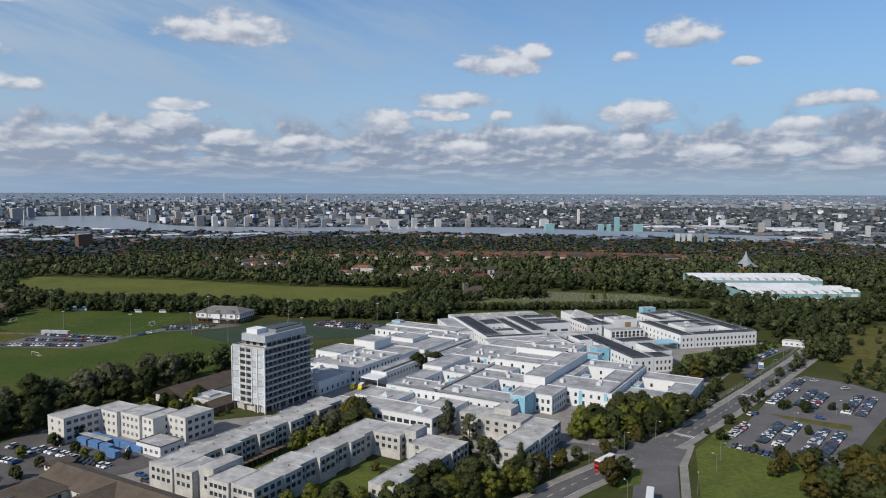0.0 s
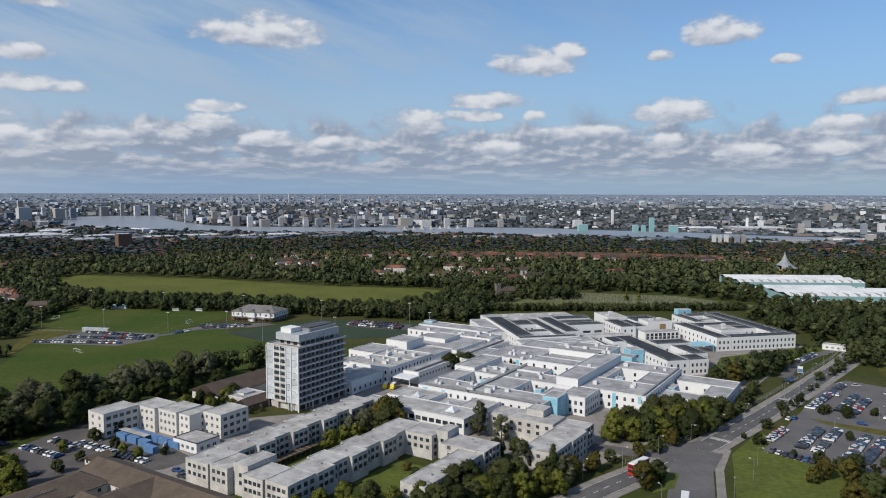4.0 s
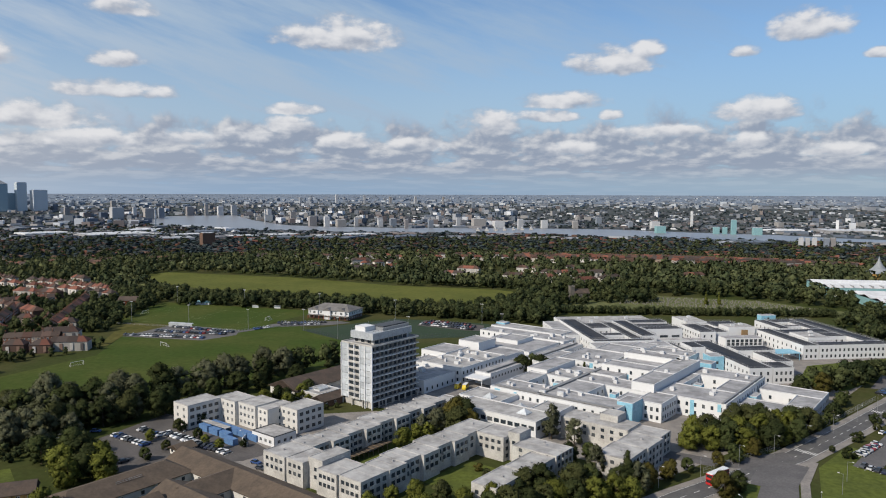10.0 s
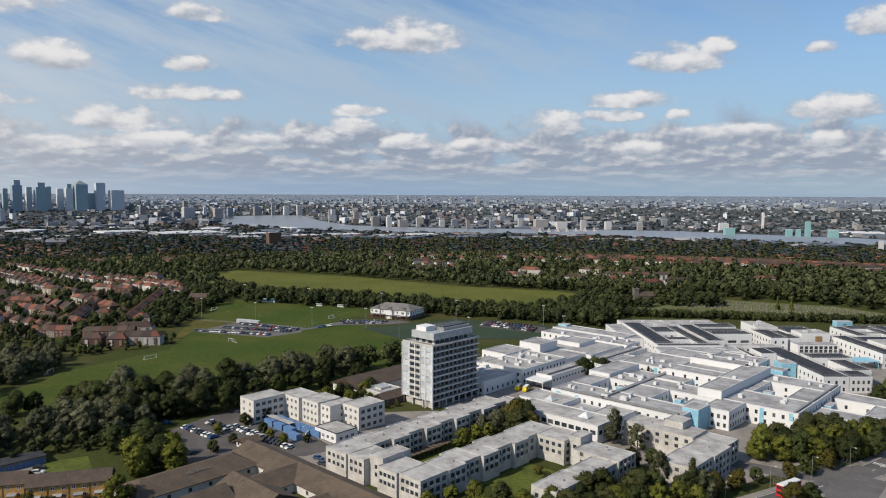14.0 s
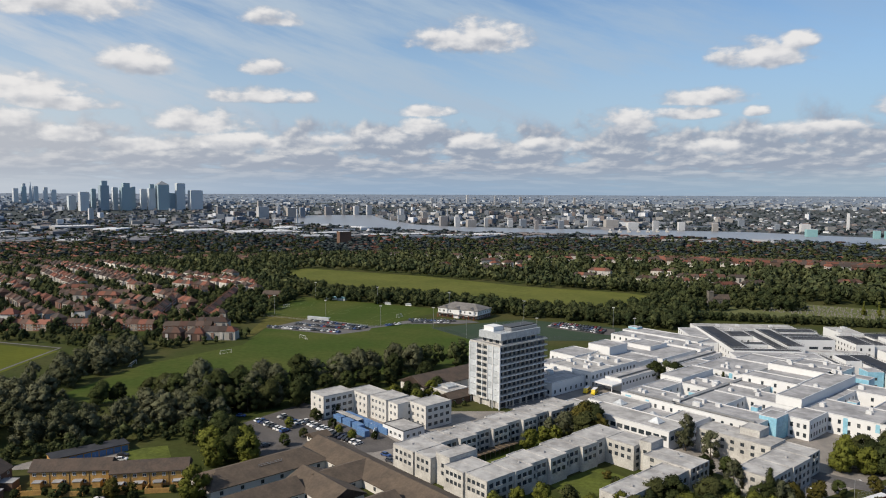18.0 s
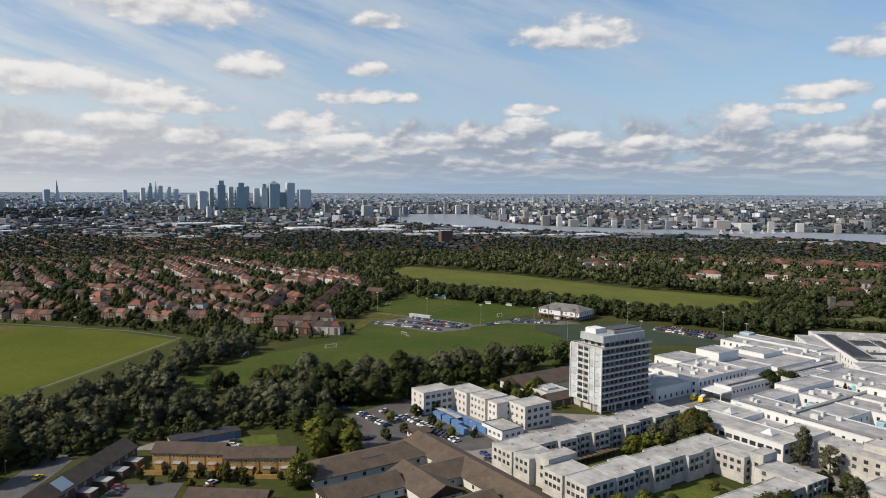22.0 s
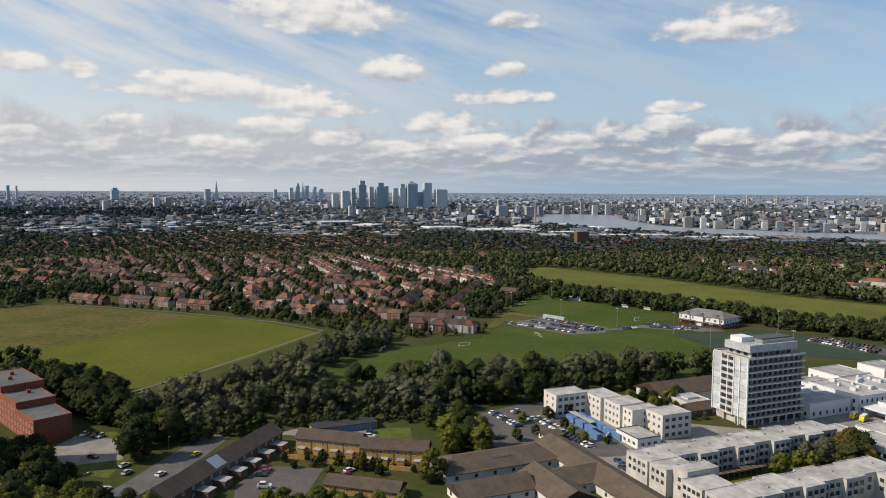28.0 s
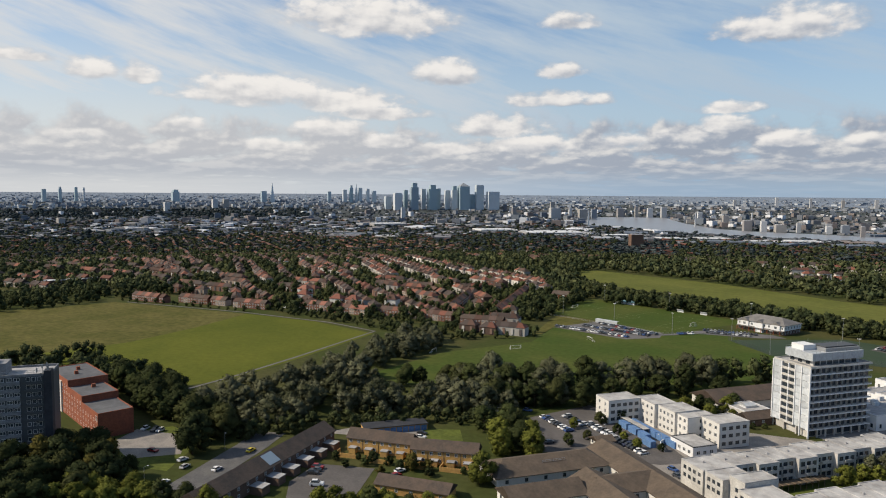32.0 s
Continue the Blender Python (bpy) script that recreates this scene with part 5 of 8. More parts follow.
for u0, u1, v0, v1, z in ((188, 212, 463, 475, 9.52), (188, 212, 477.5, 487, 10.52), (178, 186, 436, 486, 10.52), (145, 153, 434, 500, 8.92), (205, 214, 372, 418, 8.52), (314, 321, 414, 486, 8.72), (278, 310, 438.5, 450, 8.72), (279, 321, 401.6, 409.8, 8.72)):
    t = thing("solar_array", rear_spot(u0, v0, z), "rows of dark solar panels on a flat roof", "solar panels", "solar arrays")
    for i in range(int((u1 - u0) // 5)):
        for j in range(int((v1 - v0) // 8)):
            part("solar_panel", sp, None, t, at=Matrix.Translation((i * 5.0, j * 8.0, 0)) @ Matrix.Diagonal((2.6, 4.2, 1, 1)))
cyan_panels([(279, 188, "L", 4.6, 3, 3.0), (279, 178, "L", 4.6, 1.6, 3.0), (318, 121, "L", 0.3, 2.2, 7.4), (318, 109, "L", 0.3, 1.8, 7.4), (318, 97, "L", 4.4, 1.6, 3.4), (340, 160, "L", 5, 2.0, 3.4), (340, 150, "L", 5, 2.0, 3.4), (352, 190, "L", 4.4, 2.0, 3.6), (352, 176, "L", 4.4, 2.0, 3.6)])

# ---------------------------------------------------------------- low brown-roofed care home in the foreground
def home_wing(u, v, turn, ln, half, eaves=3.3, ridge=6.6, hip=0.0, label="low care home wing under a brown tiled roof", n=5):
    x, y = uv(u, v)
    a = radians(GRID + turn)
    x, y = x + math.sin(a) * half, y - math.cos(a) * half
    return gable_house("care_home_wing", label, "care home", x, y, GRID + turn, ln, 2 * half, eaves, ridge, M_RENDER, M_BROWN_TILE, "care home wings", hip=hip, front=n, back=n, ends=2, over=0.6, rows=(1.0,), w=1.2, h=1.3, frame=M_DARKFRAME)


home_wing(143.5, 160, 90, 76, 7.0, hip=0.0, n=9)
home_wing(93, 228, 0, 44, 8.5, hip=6.0, n=6)
home_wing(90, 206, 0, 26, 6.6, n=4)
home_wing(123, 186, 90, 26, 7.0, 3.4, 6.8, hip=0.0, n=3)
home_wing(122, 204, 0, 22, 7.5, 3.3, 6.5, n=3)
home_wing(104, 176, 0, 30, 6.6, n=4)
home_wing(146, 246, 0, 7, 3.4, 2.6, 4.2, n=1, label="small outbuilding with a brown roof")
solid("roof_ladder", Mesh().box(0, 9, 0, 0.1, 0.4, 0.5).box(0, 9, 0, 0.1, 0.9, 1.0).box(0, 0.1, 0, 0.1, 0, 1).box(4.5, 4.6, 0, 0.1, 0, 1).box(8.9, 9, 0, 0.1, 0, 1), M_STEEL,
      "grey steel guard rail on a tiled roof", "guard rail", at=at_uv(112, 224, 5.0))


# ---------------------------------------------------------------- yellow brick terrace, garages and long houses
def porch(owner, x, y, w, d, h, mat):
    part("porch", Mesh().box(x, x + w, y - d, y - 0.02, 0, h), mat, owner)
    part("porch_roof", Mesh().box(x - 0.15, x + w + 0.15, y - d - 0.15, y - 0.02, h, h + 0.15), M_ROOF_GREY, owner)


for ox, oy, tn, ln in ((-208.5, 179.5, 24, 26), (-181.5, 187.2, 29, 25)):
    t = gable_house("terrace", "two-storey yellow brick terrace with brown tiled roof", "terrace", ox, oy, tn, ln, 8.2, 5.3, 8.2, M_YELLOW_BRICK, M_DARK_TILE, "yellow brick terraces", front=8, back=8, rows=(0.9, 3.5), w=1.15, h=1.2)
    for i in range(4):
        porch(t, ln * (i + 0.5) / 4 - 1.4, 0.1, 2.6, 2.6, 2.2, M_YELLOW_BRICK)
        part("drainpipe", Mesh().box(ln * (i + 1) / 4 - 0.06, ln * (i + 1) / 4 + 0.06, -0.02, 0.09, 0, 5.2), M_DARK_STEEL, t)
for i, (x, y) in enumerate(((-203, 174), (-190, 178), (-176, 184), (-164, 190))):
    solid("garden_wall", Mesh().box(-4.5, 4.5, -0.12, 0.12, 0, 1.7).box(-4.5, -4.26, 0.12, 5.0, 0, 1.7), M_YELLOW_BRICK, "yellow brick garden wall", "garden wall", "garden walls", at=pose(x, y, 0, 0, 0, 26))
t = gable_house("long_terrace", "long two-storey brown brick terrace with dark tiled roof", "terrace", -194, 110, 109, 76, 10.5, 5.0, 8.4, M_DARK_BRICK, M_DARK_TILE, front=16, back=16, rows=(0.9, 3.3), w=1.1, h=1.1)
for i in range(6):
    porch(t, 22 + 9 * i, 0.1, 4.2, 5.2, 2.8, M_DARK_BRICK)
part("solar_panel", Mesh().hull([(34, 0.4, 5.55), (40, 0.4, 5.55), (40, 4.6, 8.05), (34, 4.6, 8.05), (34, 0.4, 5.45), (40, 0.4, 5.45), (40, 4.6, 7.95), (34, 4.6, 7.95)], [(0, 1, 2, 3), (7, 6, 5, 4), (0, 4, 5, 1), (1, 5, 6, 2), (2, 6, 7, 3), (3, 7, 4, 0)]), M_TOWER_GLASS, t, "pale glass roof panel")
g = thing("garage_row", pose(-216, 195.5, 0, 0, 0, 59), "row of lock-up garages with blue doors and a flat dark roof", "garages")
part("wall", Mesh().box(0, 27, 0.3, 8, 0, 2.7), M_YELLOW_BRICK, g)
part("roof", Mesh().box(-0.2, 27.2, -0.1, 8.2, 2.7, 2.95), M_ROOF_DARK, g)
for i in range(10):
    gd = part("garage_door", Mesh().box(0.3 + 2.66 * i, 2.6 + 2.66 * i, 0.2, 0.32, 0, 2.3), M_BLUE_STEEL, g, "blue garage door")
    part("handle", Mesh().box(1.3 + 2.66 * i, 1.6 + 2.66 * i, 0.12, 0.2, 0.9, 1.02), M_STEEL, gd)
gable_house("low_house", "low house with a brown tiled roof", "house", -172, 160, 22, 26, 8.5, 3.0, 5.2, M_YELLOW_BRICK, M_DARK_TILE, front=5, back=5)


# ---------------------------------------------------------------- stepped red brick flats
def brick_flats():
    t = thing("brick_flats", pose(-291, 119.6, 0, 0, 0, 84), "orange red brick flats stepping down in three levels", "flats")
    wall, roof, cap = Mesh(), Mesh(), Mesh()
    for y0, y1, h, lx in ((0, 21, 10.2, 14), (21, 41, 12.8, 15), (41, 72, 15.6, 17)):
        wall.box(0.0, lx, y0, y1, 0, h)
        roof_slab(roof, cap, 0, lx, y0, y1, h + 0.01, up=0.4)
        n = int((y1 - y0) / 3.4)
        for i in range(n):
            for k in range(int(h // 2.8)):
                part("window", pane_mesh(1.1, 1.4, M_FRAME, 0), None, t, at=pose(0, y0 + (y1 - y0) * (i + 0.5) / n, 1.0 + 2.75 * k, 0, 0, 90) @ pose(0, -0.04, 0))
    part("wall", wall, M_RED_BRICK, t)
    part("roof", roof, M_SLATE, t)
    part("roof_edge", cap, M_RED_BRICK, t)
    part("corner_window", pane_mesh(1.8, 2.2, M_FRAME, 1), None, t, at=pose(0, 1.6, 7.3, 0, 0, 90) @ pose(0, -0.02, 0))
    part("stair_tower", Mesh().box(-0.6, 0.0, 50, 56, 0, 14), M_RENDER, t, "cream rendered stair tower")
    for x, y, h in ((9, 60, 15.7), (6, 52, 15.7), (8, 34, 12.9)):
        part("chimney", Mesh().box(x, x + 1.6, y, y + 1.2, h, h + 1.5), M_RED_BRICK, t)


brick_flats()


def point_block():
    lx, ly, n, fl = 30, 16, 12, 2.75
    t = thing("point_block", pose(-291.5, 71.5, 0, 0, 0, 60), "grey concrete point block of flats with white panels", "tower")
    H = n * fl
    part("core_wall", Mesh().box(0.3, lx, 0.5, ly, 0, H), M_DARK_STEEL, t, "dark grey concrete wall")
    for k in range(n):
        z = fl * k
        for a0, a1, mat in ((1, 9, M_BLOCK), (10, 20, M_BLOCK)):
            part("spandrel", Mesh().box(a0, a1, 0.15, 0.5, z, z + 1.15), mat, t, "pale panel")
        for x in (2.4, 5.0, 7.6, 11.4, 14.0, 16.6, 19.0):
            part("window", pane_mesh(1.9, 1.3, M_FRAME, 1), None, t, at=pose(x, 0.5, z + 1.2, 0, 0, 180) @ pose(0, -0.02, 0))
        part("balcony", Mesh().box(21.2, 27.6, -0.3, 0.5, z, z + 0.2).box(21.2, 27.6, -0.3, -0.2, z + 0.2, z + 1.1), M_DARK_STEEL, t)
        for x in (22.6, 24.4, 26.2):
            part("window", pane_mesh(1.3, 1.5, M_FRAME, 0), None, t, at=pose(x, 0.5, z + 0.9, 0, 0, 180) @ pose(0, -0.02, 0))
    part("corner_pier", Mesh().box(27.8, 30.3, -0.4, 4.0, 0, H + 2.0), M_ROOF_DARK, t)
    roof, cap = Mesh(), Mesh()
    roof_slab(roof, cap, 0.3, lx, 0.5, ly, H, up=0.9)
    part("roof", roof, M_ROOF_GREY, t)
    part("parapet", cap, M_BLOCK, t)
    part("plant_room", Mesh().box(4, 15, 4, 12, H, H + 4.5), M_BLOCK, t)
    rail = Mesh()
    for i in range(15):
        rail.box(0.5 + 2 * i, 0.58 + 2 * i, 0.6, 0.68, H + 0.9, H + 2.0)
    rail.box(0.5, 29, 0.6, 0.68, H + 2.0, H + 2.1).box(0.5, 29, 0.6, 0.68, H + 1.4, H + 1.48)
    part("roof_rail", rail, M_STEEL, t)
    part("tank_room", Mesh().box(6, 11, 5, 10, H + 4.5, H + 6.5), M_WHITE, t)
    for x, y, h in ((27, 2, 4), (29, 1.2, 3.4), (25, 3, 2.6), (28.4, 2.8, 4.4)):
        part("aerial", Mesh().cyl(x, y, H, H + h, 0.12, n=6).box(x - 0.25, x + 0.25, y - 0.12, y + 0.12, H + h - 1.6, H + h - 0.2), M_STEEL, t)


point_block()


# ---------------------------------------------------------------- sports pavilion
def pavilion():
    lx, ly = 37, 22
    t = thing("pavilion", pose(-190, 549, 0, 0, 0, -14), "two-storey white pavilion over brick ground floor with a grey hipped roof", "pavilion")
    part("lower_wall", Mesh().box(0.3, lx - 0.3, 0.3, ly - 0.3, 0, 3.4), M_DARK_BRICK, t, "brown brick ground floor")
    part("upper_wall", Mesh().box(0, lx, 0, ly, 3.4, 7.2), M_WHITE, t, "white rendered upper floor")
    part("roof", Mesh().gable(0, lx, 0, ly, 7.2, 11.2, 0.7, hip=9), M_GREY_TILE, t)
    for side, n in (("R", 11), ("L", 5), ("B", 6)):
        L = ly if side in "LB" else lx
        for i in range(n):
            part("window", pane_mesh(1.3, 1.8, M_FRAME, 1), None, t, at=side_pose(side, lx, ly, L * (i + 0.5) / n, 4.3) @ pose(0, -0.01, 0))
            part("window", pane_mesh(1.5, 1.6, M_FRAME, 1), None, t, at=side_pose(side, lx, ly, L * (i + 0.5) / n, 1.0) @ pose(0, -0.31, 0))
    part("entrance_gable", Mesh().box(15, 21, -1.4, 0.3, 0, 7.0), M_WHITE, t)
    part("gable_roof", Mesh().hull([(14.6, -1.7, 7.0), (21.4, -1.7, 7.0), (18, -1.7, 9.2), (14.6, 4, 7.0), (21.4, 4, 7.0), (18, 4, 9.2)], [(0, 1, 2), (0, 2, 5, 3), (1, 4, 5, 2), (3, 5, 4), (0, 3, 4, 1)]), M_GREY_TILE, t)
    for x in (3.0, 27.5):
        part("end_gable", Mesh().box(x, x + 6.4, -0.9, 0.0, 3.4, 7.1), M_WHITE, t)
        part("gable_roof", Mesh().hull([(x - 0.3, -1.2, 7.1), (x + 6.7, -1.2, 7.1), (x + 3.2, -1.2, 9.3), (x - 0.3, 4, 7.1), (x + 6.7, 4, 7.1), (x + 3.2, 4, 9.3)], [(0, 1, 2), (0, 2, 5, 3), (1, 4, 5, 2), (3, 5, 4), (0, 3, 4, 1)]), M_GREY_TILE, t)
        part("window", pane_mesh(2.2, 1.8, M_FRAME, 2), None, t, at=pose(x + 3.2, -0.9, 4.3, 0, 0, 180) @ pose(0, 0.0, 0))
    for i in range(8):
        part("arcade_post", Mesh().box(1.0 + 4.8 * i, 1.4 + 4.8 * i, -2.4, -2.0, 0, 2.9), M_RED_BRICK, t)
    part("arcade_roof", Mesh().box(0.4, lx - 0.4, -2.6, 0.28, 2.9, 3.15), M_GREY_TILE, t)


pavilion()


# ---------------------------------------------------------------- market sheds, tented roof and church to the right
def shed(x0, x1, y0, y1, h, label):
    t = thing("shed", pose(x0, y0, 0), label, "shed", "large white-roofed sheds")
    lx, ly = x1 - x0, y1 - y0
    part("wall", Mesh().box(0, lx, 0, ly, 0, h), M_TEAL, t, "teal cladding")
    n = 3
    for i in range(n):
        a, b = ly * i / n, ly * (i + 1) / n
        part("roof", Mesh().gable(0, lx, a, b, h, h + 2.0, 0.25), M_SHED, t)
    k = int(lx // 9)
    for i in range(k):
        x = lx * (i + 0.5) / k
        part("gutter_rib", Mesh().box(x - 0.4, x + 0.4, -0.3, ly / n / 2, h + 0.05, h + 1.9), M_ROOF_GREY, t)
        part("wall_panel", Mesh().box(x - 3.2, x + 3.2, -0.12, -0.02, 0.2, h * 0.55), M_SHED, t, "white wall panel")


shed(272, 398, 748, 810, 9, "long low shed with white roof and teal walls")
shed(283, 368, 656, 732, 8, "wide shed with white ribbed roof and teal front")
shed(368.5, 404, 690, 730, 5, "lower shed with white roof")
tr = thing("rotunda", pose(388, 917, 0), "round hall under a tall grey tent-shaped lead roof", "hall")
m = Mesh()
prof = [(15.5, 7.0), (11.0, 9.4), (7.0, 12.6), (4.0, 16.4), (2.0, 20.4), (0.8, 24.0), (0.7, 26.0)]
for (r0, z0_), (r1, z1_) in zip(prof, prof[1:]):
    m.cyl(0, 0, z0_, z1_, r0, r1, 24)
part("tent_roof", m, M_LEAD, tr)
part("wall", Mesh().cyl(0, 0, 0, 7.0, 14.5, 14.5, 24), M_YELLOW_BRICK, tr)
part("finial", Mesh().cyl(0, 0, 26, 27.5, 0.25, 0.1, 6), M_STEEL, tr)
ch = thing("church", pose(25, 676, 0, 0, 0, 20), "small old stone chapel with grey slate roof and tower", "church")
part("nave", Mesh().box(0, 14, 0, 8, 0, 7), M_STONE, ch)
part("nave_roof", Mesh().gable(0, 14, 0, 8, 7, 11, 0.3), M_DARK_TILE, ch)
part("tower", Mesh().box(-4.4, -0.05, 1.5, 6.5, 0, 13), M_STONE, ch)
part("battlement", Mesh().box(-4.6, 0.1, 1.3, 6.7, 13, 13.5).box(-4.6, -3.6, 1.3, 2.3, 13.5, 14.3).box(-0.9, 0.1, 1.3, 2.3, 13.5, 14.3).box(-4.6, -3.6, 5.7, 6.7, 13.5, 14.3).box(-0.9, 0.1, 5.7, 6.7, 13.5, 14.3), M_STONE, ch)
for i in range(4):
    part("window", pane_mesh(1.0, 2.8, M_DARKFRAME, 0), None, ch, at=pose(2 + 3.3 * i, 0, 2.5, 0, 0, 180))
gable_house("brick_lodge", "plain red brick building with a brown roof beside the pitch", "house", -368, 568, 10, 16, 12, 6.5, 9.5, M_RED_BRICK, M_DARK_TILE, front=4, rows=(1, 3.8))
gable_house("clubhouse", "low pale green changing hut by the pitch", "hut", -318, 598, -5, 20, 6, 2.4, 3.4, M_SHED, M_TEAL, front=4)

for k, (dx, dy) in enumerate(((0, 0), (-6, 26))):
    flat_block("school_block", "long low school block with a pale flat roof", "school", 0, 44, 0, 12, 5.0 - k, M_DARK_BRICK, M_SHED, [dict(side="R", rows=[1.2], n=14, w=2.4, h=1.8)], group="school blocks", spot=pose(-810 + dx, 275 + dy, 0, 0, 0, 75.2))

# ---------------------------------------------------------------- terraced houses of the suburb
random.seed(11)
HOUSES = {}


def house(x, y, turn, w=5.6, d=8.4, tall=5.2, ridge=8.0, hip=0.0, walls=None, label="brick terraced house with a red brown tiled roof"):
    key = (round(w, 1), hip, walls)
    if key not in HOUSES:
        HOUSES[key] = gable_house("house", label, "house", x, y, turn, w, d, tall, ridge, M_RENDER if walls in ("white", "tall") else M_HOUSE_WALL, M_HOUSE_ROOF, "suburban houses", hip=hip, front=2, back=0, rows=(0.9, 3.3), w=1.3, h=1.2, chimneys=1, over=0.05 if not hip else 0.4)
        return HOUSES[key]
    return copy_thing(HOUSES[key], pose(x, y, 0, 0, 0, turn))


def house_row(x0, y0, x1, y1, kind="terrace"):
    ln = math.hypot(x1 - x0, y1 - y0)
    tn = math.degrees(math.atan2(y1 - y0, x1 - x0))
    d = Vector((x1 - x0, y1 - y0)).normalized()
    k, n = 0.0, 0
    w, gap = {"terrace": (5.6, 0.02), "semi": (7.0, 3.2), "hip": (11.0, 5.0)}[kind]
    while k + w <= ln + 1:
        p = Vector((x0, y0)) + d * k
        if kind == "terrace":
            house(p.x, p.y, tn, w + 0.0, walls=None)
            k += w + gap + (3.0 if n % 6 == 5 else 0)
        elif kind == "semi":
            house(p.x, p.y, tn, w, hip=2.6, walls="white", label="white rendered house with a hipped red tiled roof")
            k += w + (0.03 if n % 2 == 0 else gap)
        else:
            house(p.x, p.y, tn, w, 10, 7.4, 11.0, hip=4.0, walls="tall", label="tall house with a steep hipped red roof")
            k += w + gap
        n += 1


house_row(-500, 376, -432, 391)
house_row(-424, 400, -362, 417)
house_row(-350, 414, -318, 427)
house_row(-650, 301, -608, 310)
house_row(-606, 323, -552, 340)
house_row(-546, 341, -508, 354)
house_row(-388, 452, -438, 540)
house_row(-422, 596, -352, 452)
house_row(-556, 518, -494, 541)
house_row(-490, 492, -446, 492)
house_row(-470, 556, -438, 590)
house_row(-532, 398, -516, 402, "hip")
house_row(-490, 402, -460, 412, "hip")
house_row(-452, 432, -430, 440, "hip")
house_row(-560, 420, -540, 424, "hip")
house_row(-526, 688, -416, 642, "semi")
house_row(-650, 662, -578, 632, "semi")
house_row(-660, 740, -576, 704, "semi")
house_row(-740, 580, -655, 557, "semi")

# the rest of the suburb, joined: blocks of houses under one roof, out to the woods
cube_v = np.array([(x, y, z) for z in (0, 1) for x, y in ((0, 0), (1, 0), (1, 1), (0, 1))], float)
wall_f = np.array([(0, 1, 5, 4), (1, 2, 6, 5), (2, 3, 7, 6), (3, 0, 4, 7)])
rng = np.random.default_rng(3)
BLOCKS = []


def far_row(x0, y0, x1, y1, n, gap, w=6.2, d=8.6, h=5.4, hip=1.0):
    """A street side of blocks of n houses with gaps."""
    ln, a = math.hypot(x1 - x0, y1 - y0), math.atan2(y1 - y0, x1 - x0)
    k = 0.0
    while k + n * w <= ln + 2:
        BLOCKS.append((x0 + math.cos(a) * k, y0 + math.sin(a) * k, a + rng.normal(0, 0.02), n, w, d, h * rng.uniform(0.95, 1.1), hip))
        k += n * w + gap


def suburb(x0, y0, x1, y1, heading, gap, w, keep=0.8, skip=None, tall=1.0, most=6):
    """Streets with the given heading over a rectangle of the land (true plan distances)."""
    a = math.radians(heading)
    dx, dy = math.cos(a), math.sin(a)
    span = math.hypot(x1 - x0, y1 - y0)
    cx, cy = (x0 + x1) / 2, (y0 + y1) / 2
    for j, r in enumerate(np.arange(-span / 2, span / 2, gap)):
        s_at = -span / 2 + rng.uniform(0, 20)
        bend, phase = rng.uniform(2, 9), rng.uniform(0, 6)
        n_row, hip_row = rng.choice([2, 2, 4, most]), rng.random() < 0.65
        while s_at < span / 2:
            n = int(n_row)
            off = bend * math.sin(s_at / 70 + phase)
            px, py = cx + dx * s_at - dy * (r + off), cy + dy * s_at + dx * (r + off)
            if rng.random() < keep and min(x0, x1) < px < max(x0, x1) and min(y0, y1) < py < max(y0, y1) and not (skip and skip(px, py)):
                BLOCKS.append((px, py, a + math.cos(s_at / 70 + phase) * bend / 70, n, w, rng.uniform(8, 9.5), rng.uniform(4.9, 5.8) * tall, 1.0 if hip_row else 0.0))
            s_at += n * w + rng.choice([3, 4, 5, 14])
            if rng.random() < 0.05:
                s_at += 24


# the long streets of white houses under red roofs
for row_ in ((-825, 745, -549, 602, 2, 4), (-838, 772, -575, 636, 2, 4), (-795, 802, -575, 677, 2, 4), (-575, 677, -391, 609, 2, 4.5), (-560, 700, -440, 652, 2, 4.5),
             (-803, 605, -640, 514, 4, 3), (-817, 642, -636, 549, 4, 3), (-730, 655, -585, 564, 2, 4), (-745, 678, -600, 588, 2, 4), (-980, 481, -774, 422, 4, 4), (-1024, 548, -850, 488, 4, 4), (-1013, 482, -742, 407, 4, 4),
             (-724, 438, -677, 441, 6, 3), (-715, 475, -658, 454, 4, 3), (-541, 507, -480, 523, 4, 3), (-478, 486, -439, 482, 6, 3), (-544, 592, -483, 573, 4, 3), (-508, 617, -437, 605, 4, 3), (-585, 545, -545, 556, 6, 3), (-640, 470, -590, 478, 4, 3), (-610, 430, -560, 440, 4, 3), (-690, 540, -640, 500, 2, 4), (-332, 392, -306, 400, 2, 3), (-311, 403, -286, 411, 4, 3), (-338, 432, -312, 441, 4, 3), (-352, 470, -340, 474, 2, 3), (-395, 480, -360, 488, 2, 4)):
    far_row(*row_)


def explicit(x, y):
    return (y > 400 - 0.25 * (x + 700) and x > -880 and y < 800 - 0.48 * (x + 800) + 30) or x > -520


suburb(-1080, 430, -470, 1050, -26, 33, 6.2, 0.86, lambda x, y: explicit(x, y) or x > -410 or y > 840 - 0.42 * (x + 800))
suburb(-760, 340, -640, 430, 12, 33, 6.2, 0.8, lambda x, y: y < 352 + (x + 650) * 0.1)
suburb(-1250, 200, -760, 470, 14, 38, 6.4, 0.55)
suburb(-2000, 100, -1080, 1500, -24, 36, 7.5, 0.85)
suburb(-1080, 900, -640, 1500, -30, 60, 7.5, 0.4)
streets = [(x + math.cos(a) * n * w / 2, y + math.sin(a) * n * w / 2, n * w / 2) for x, y, a, n, w, d, h, hip in BLOCKS]


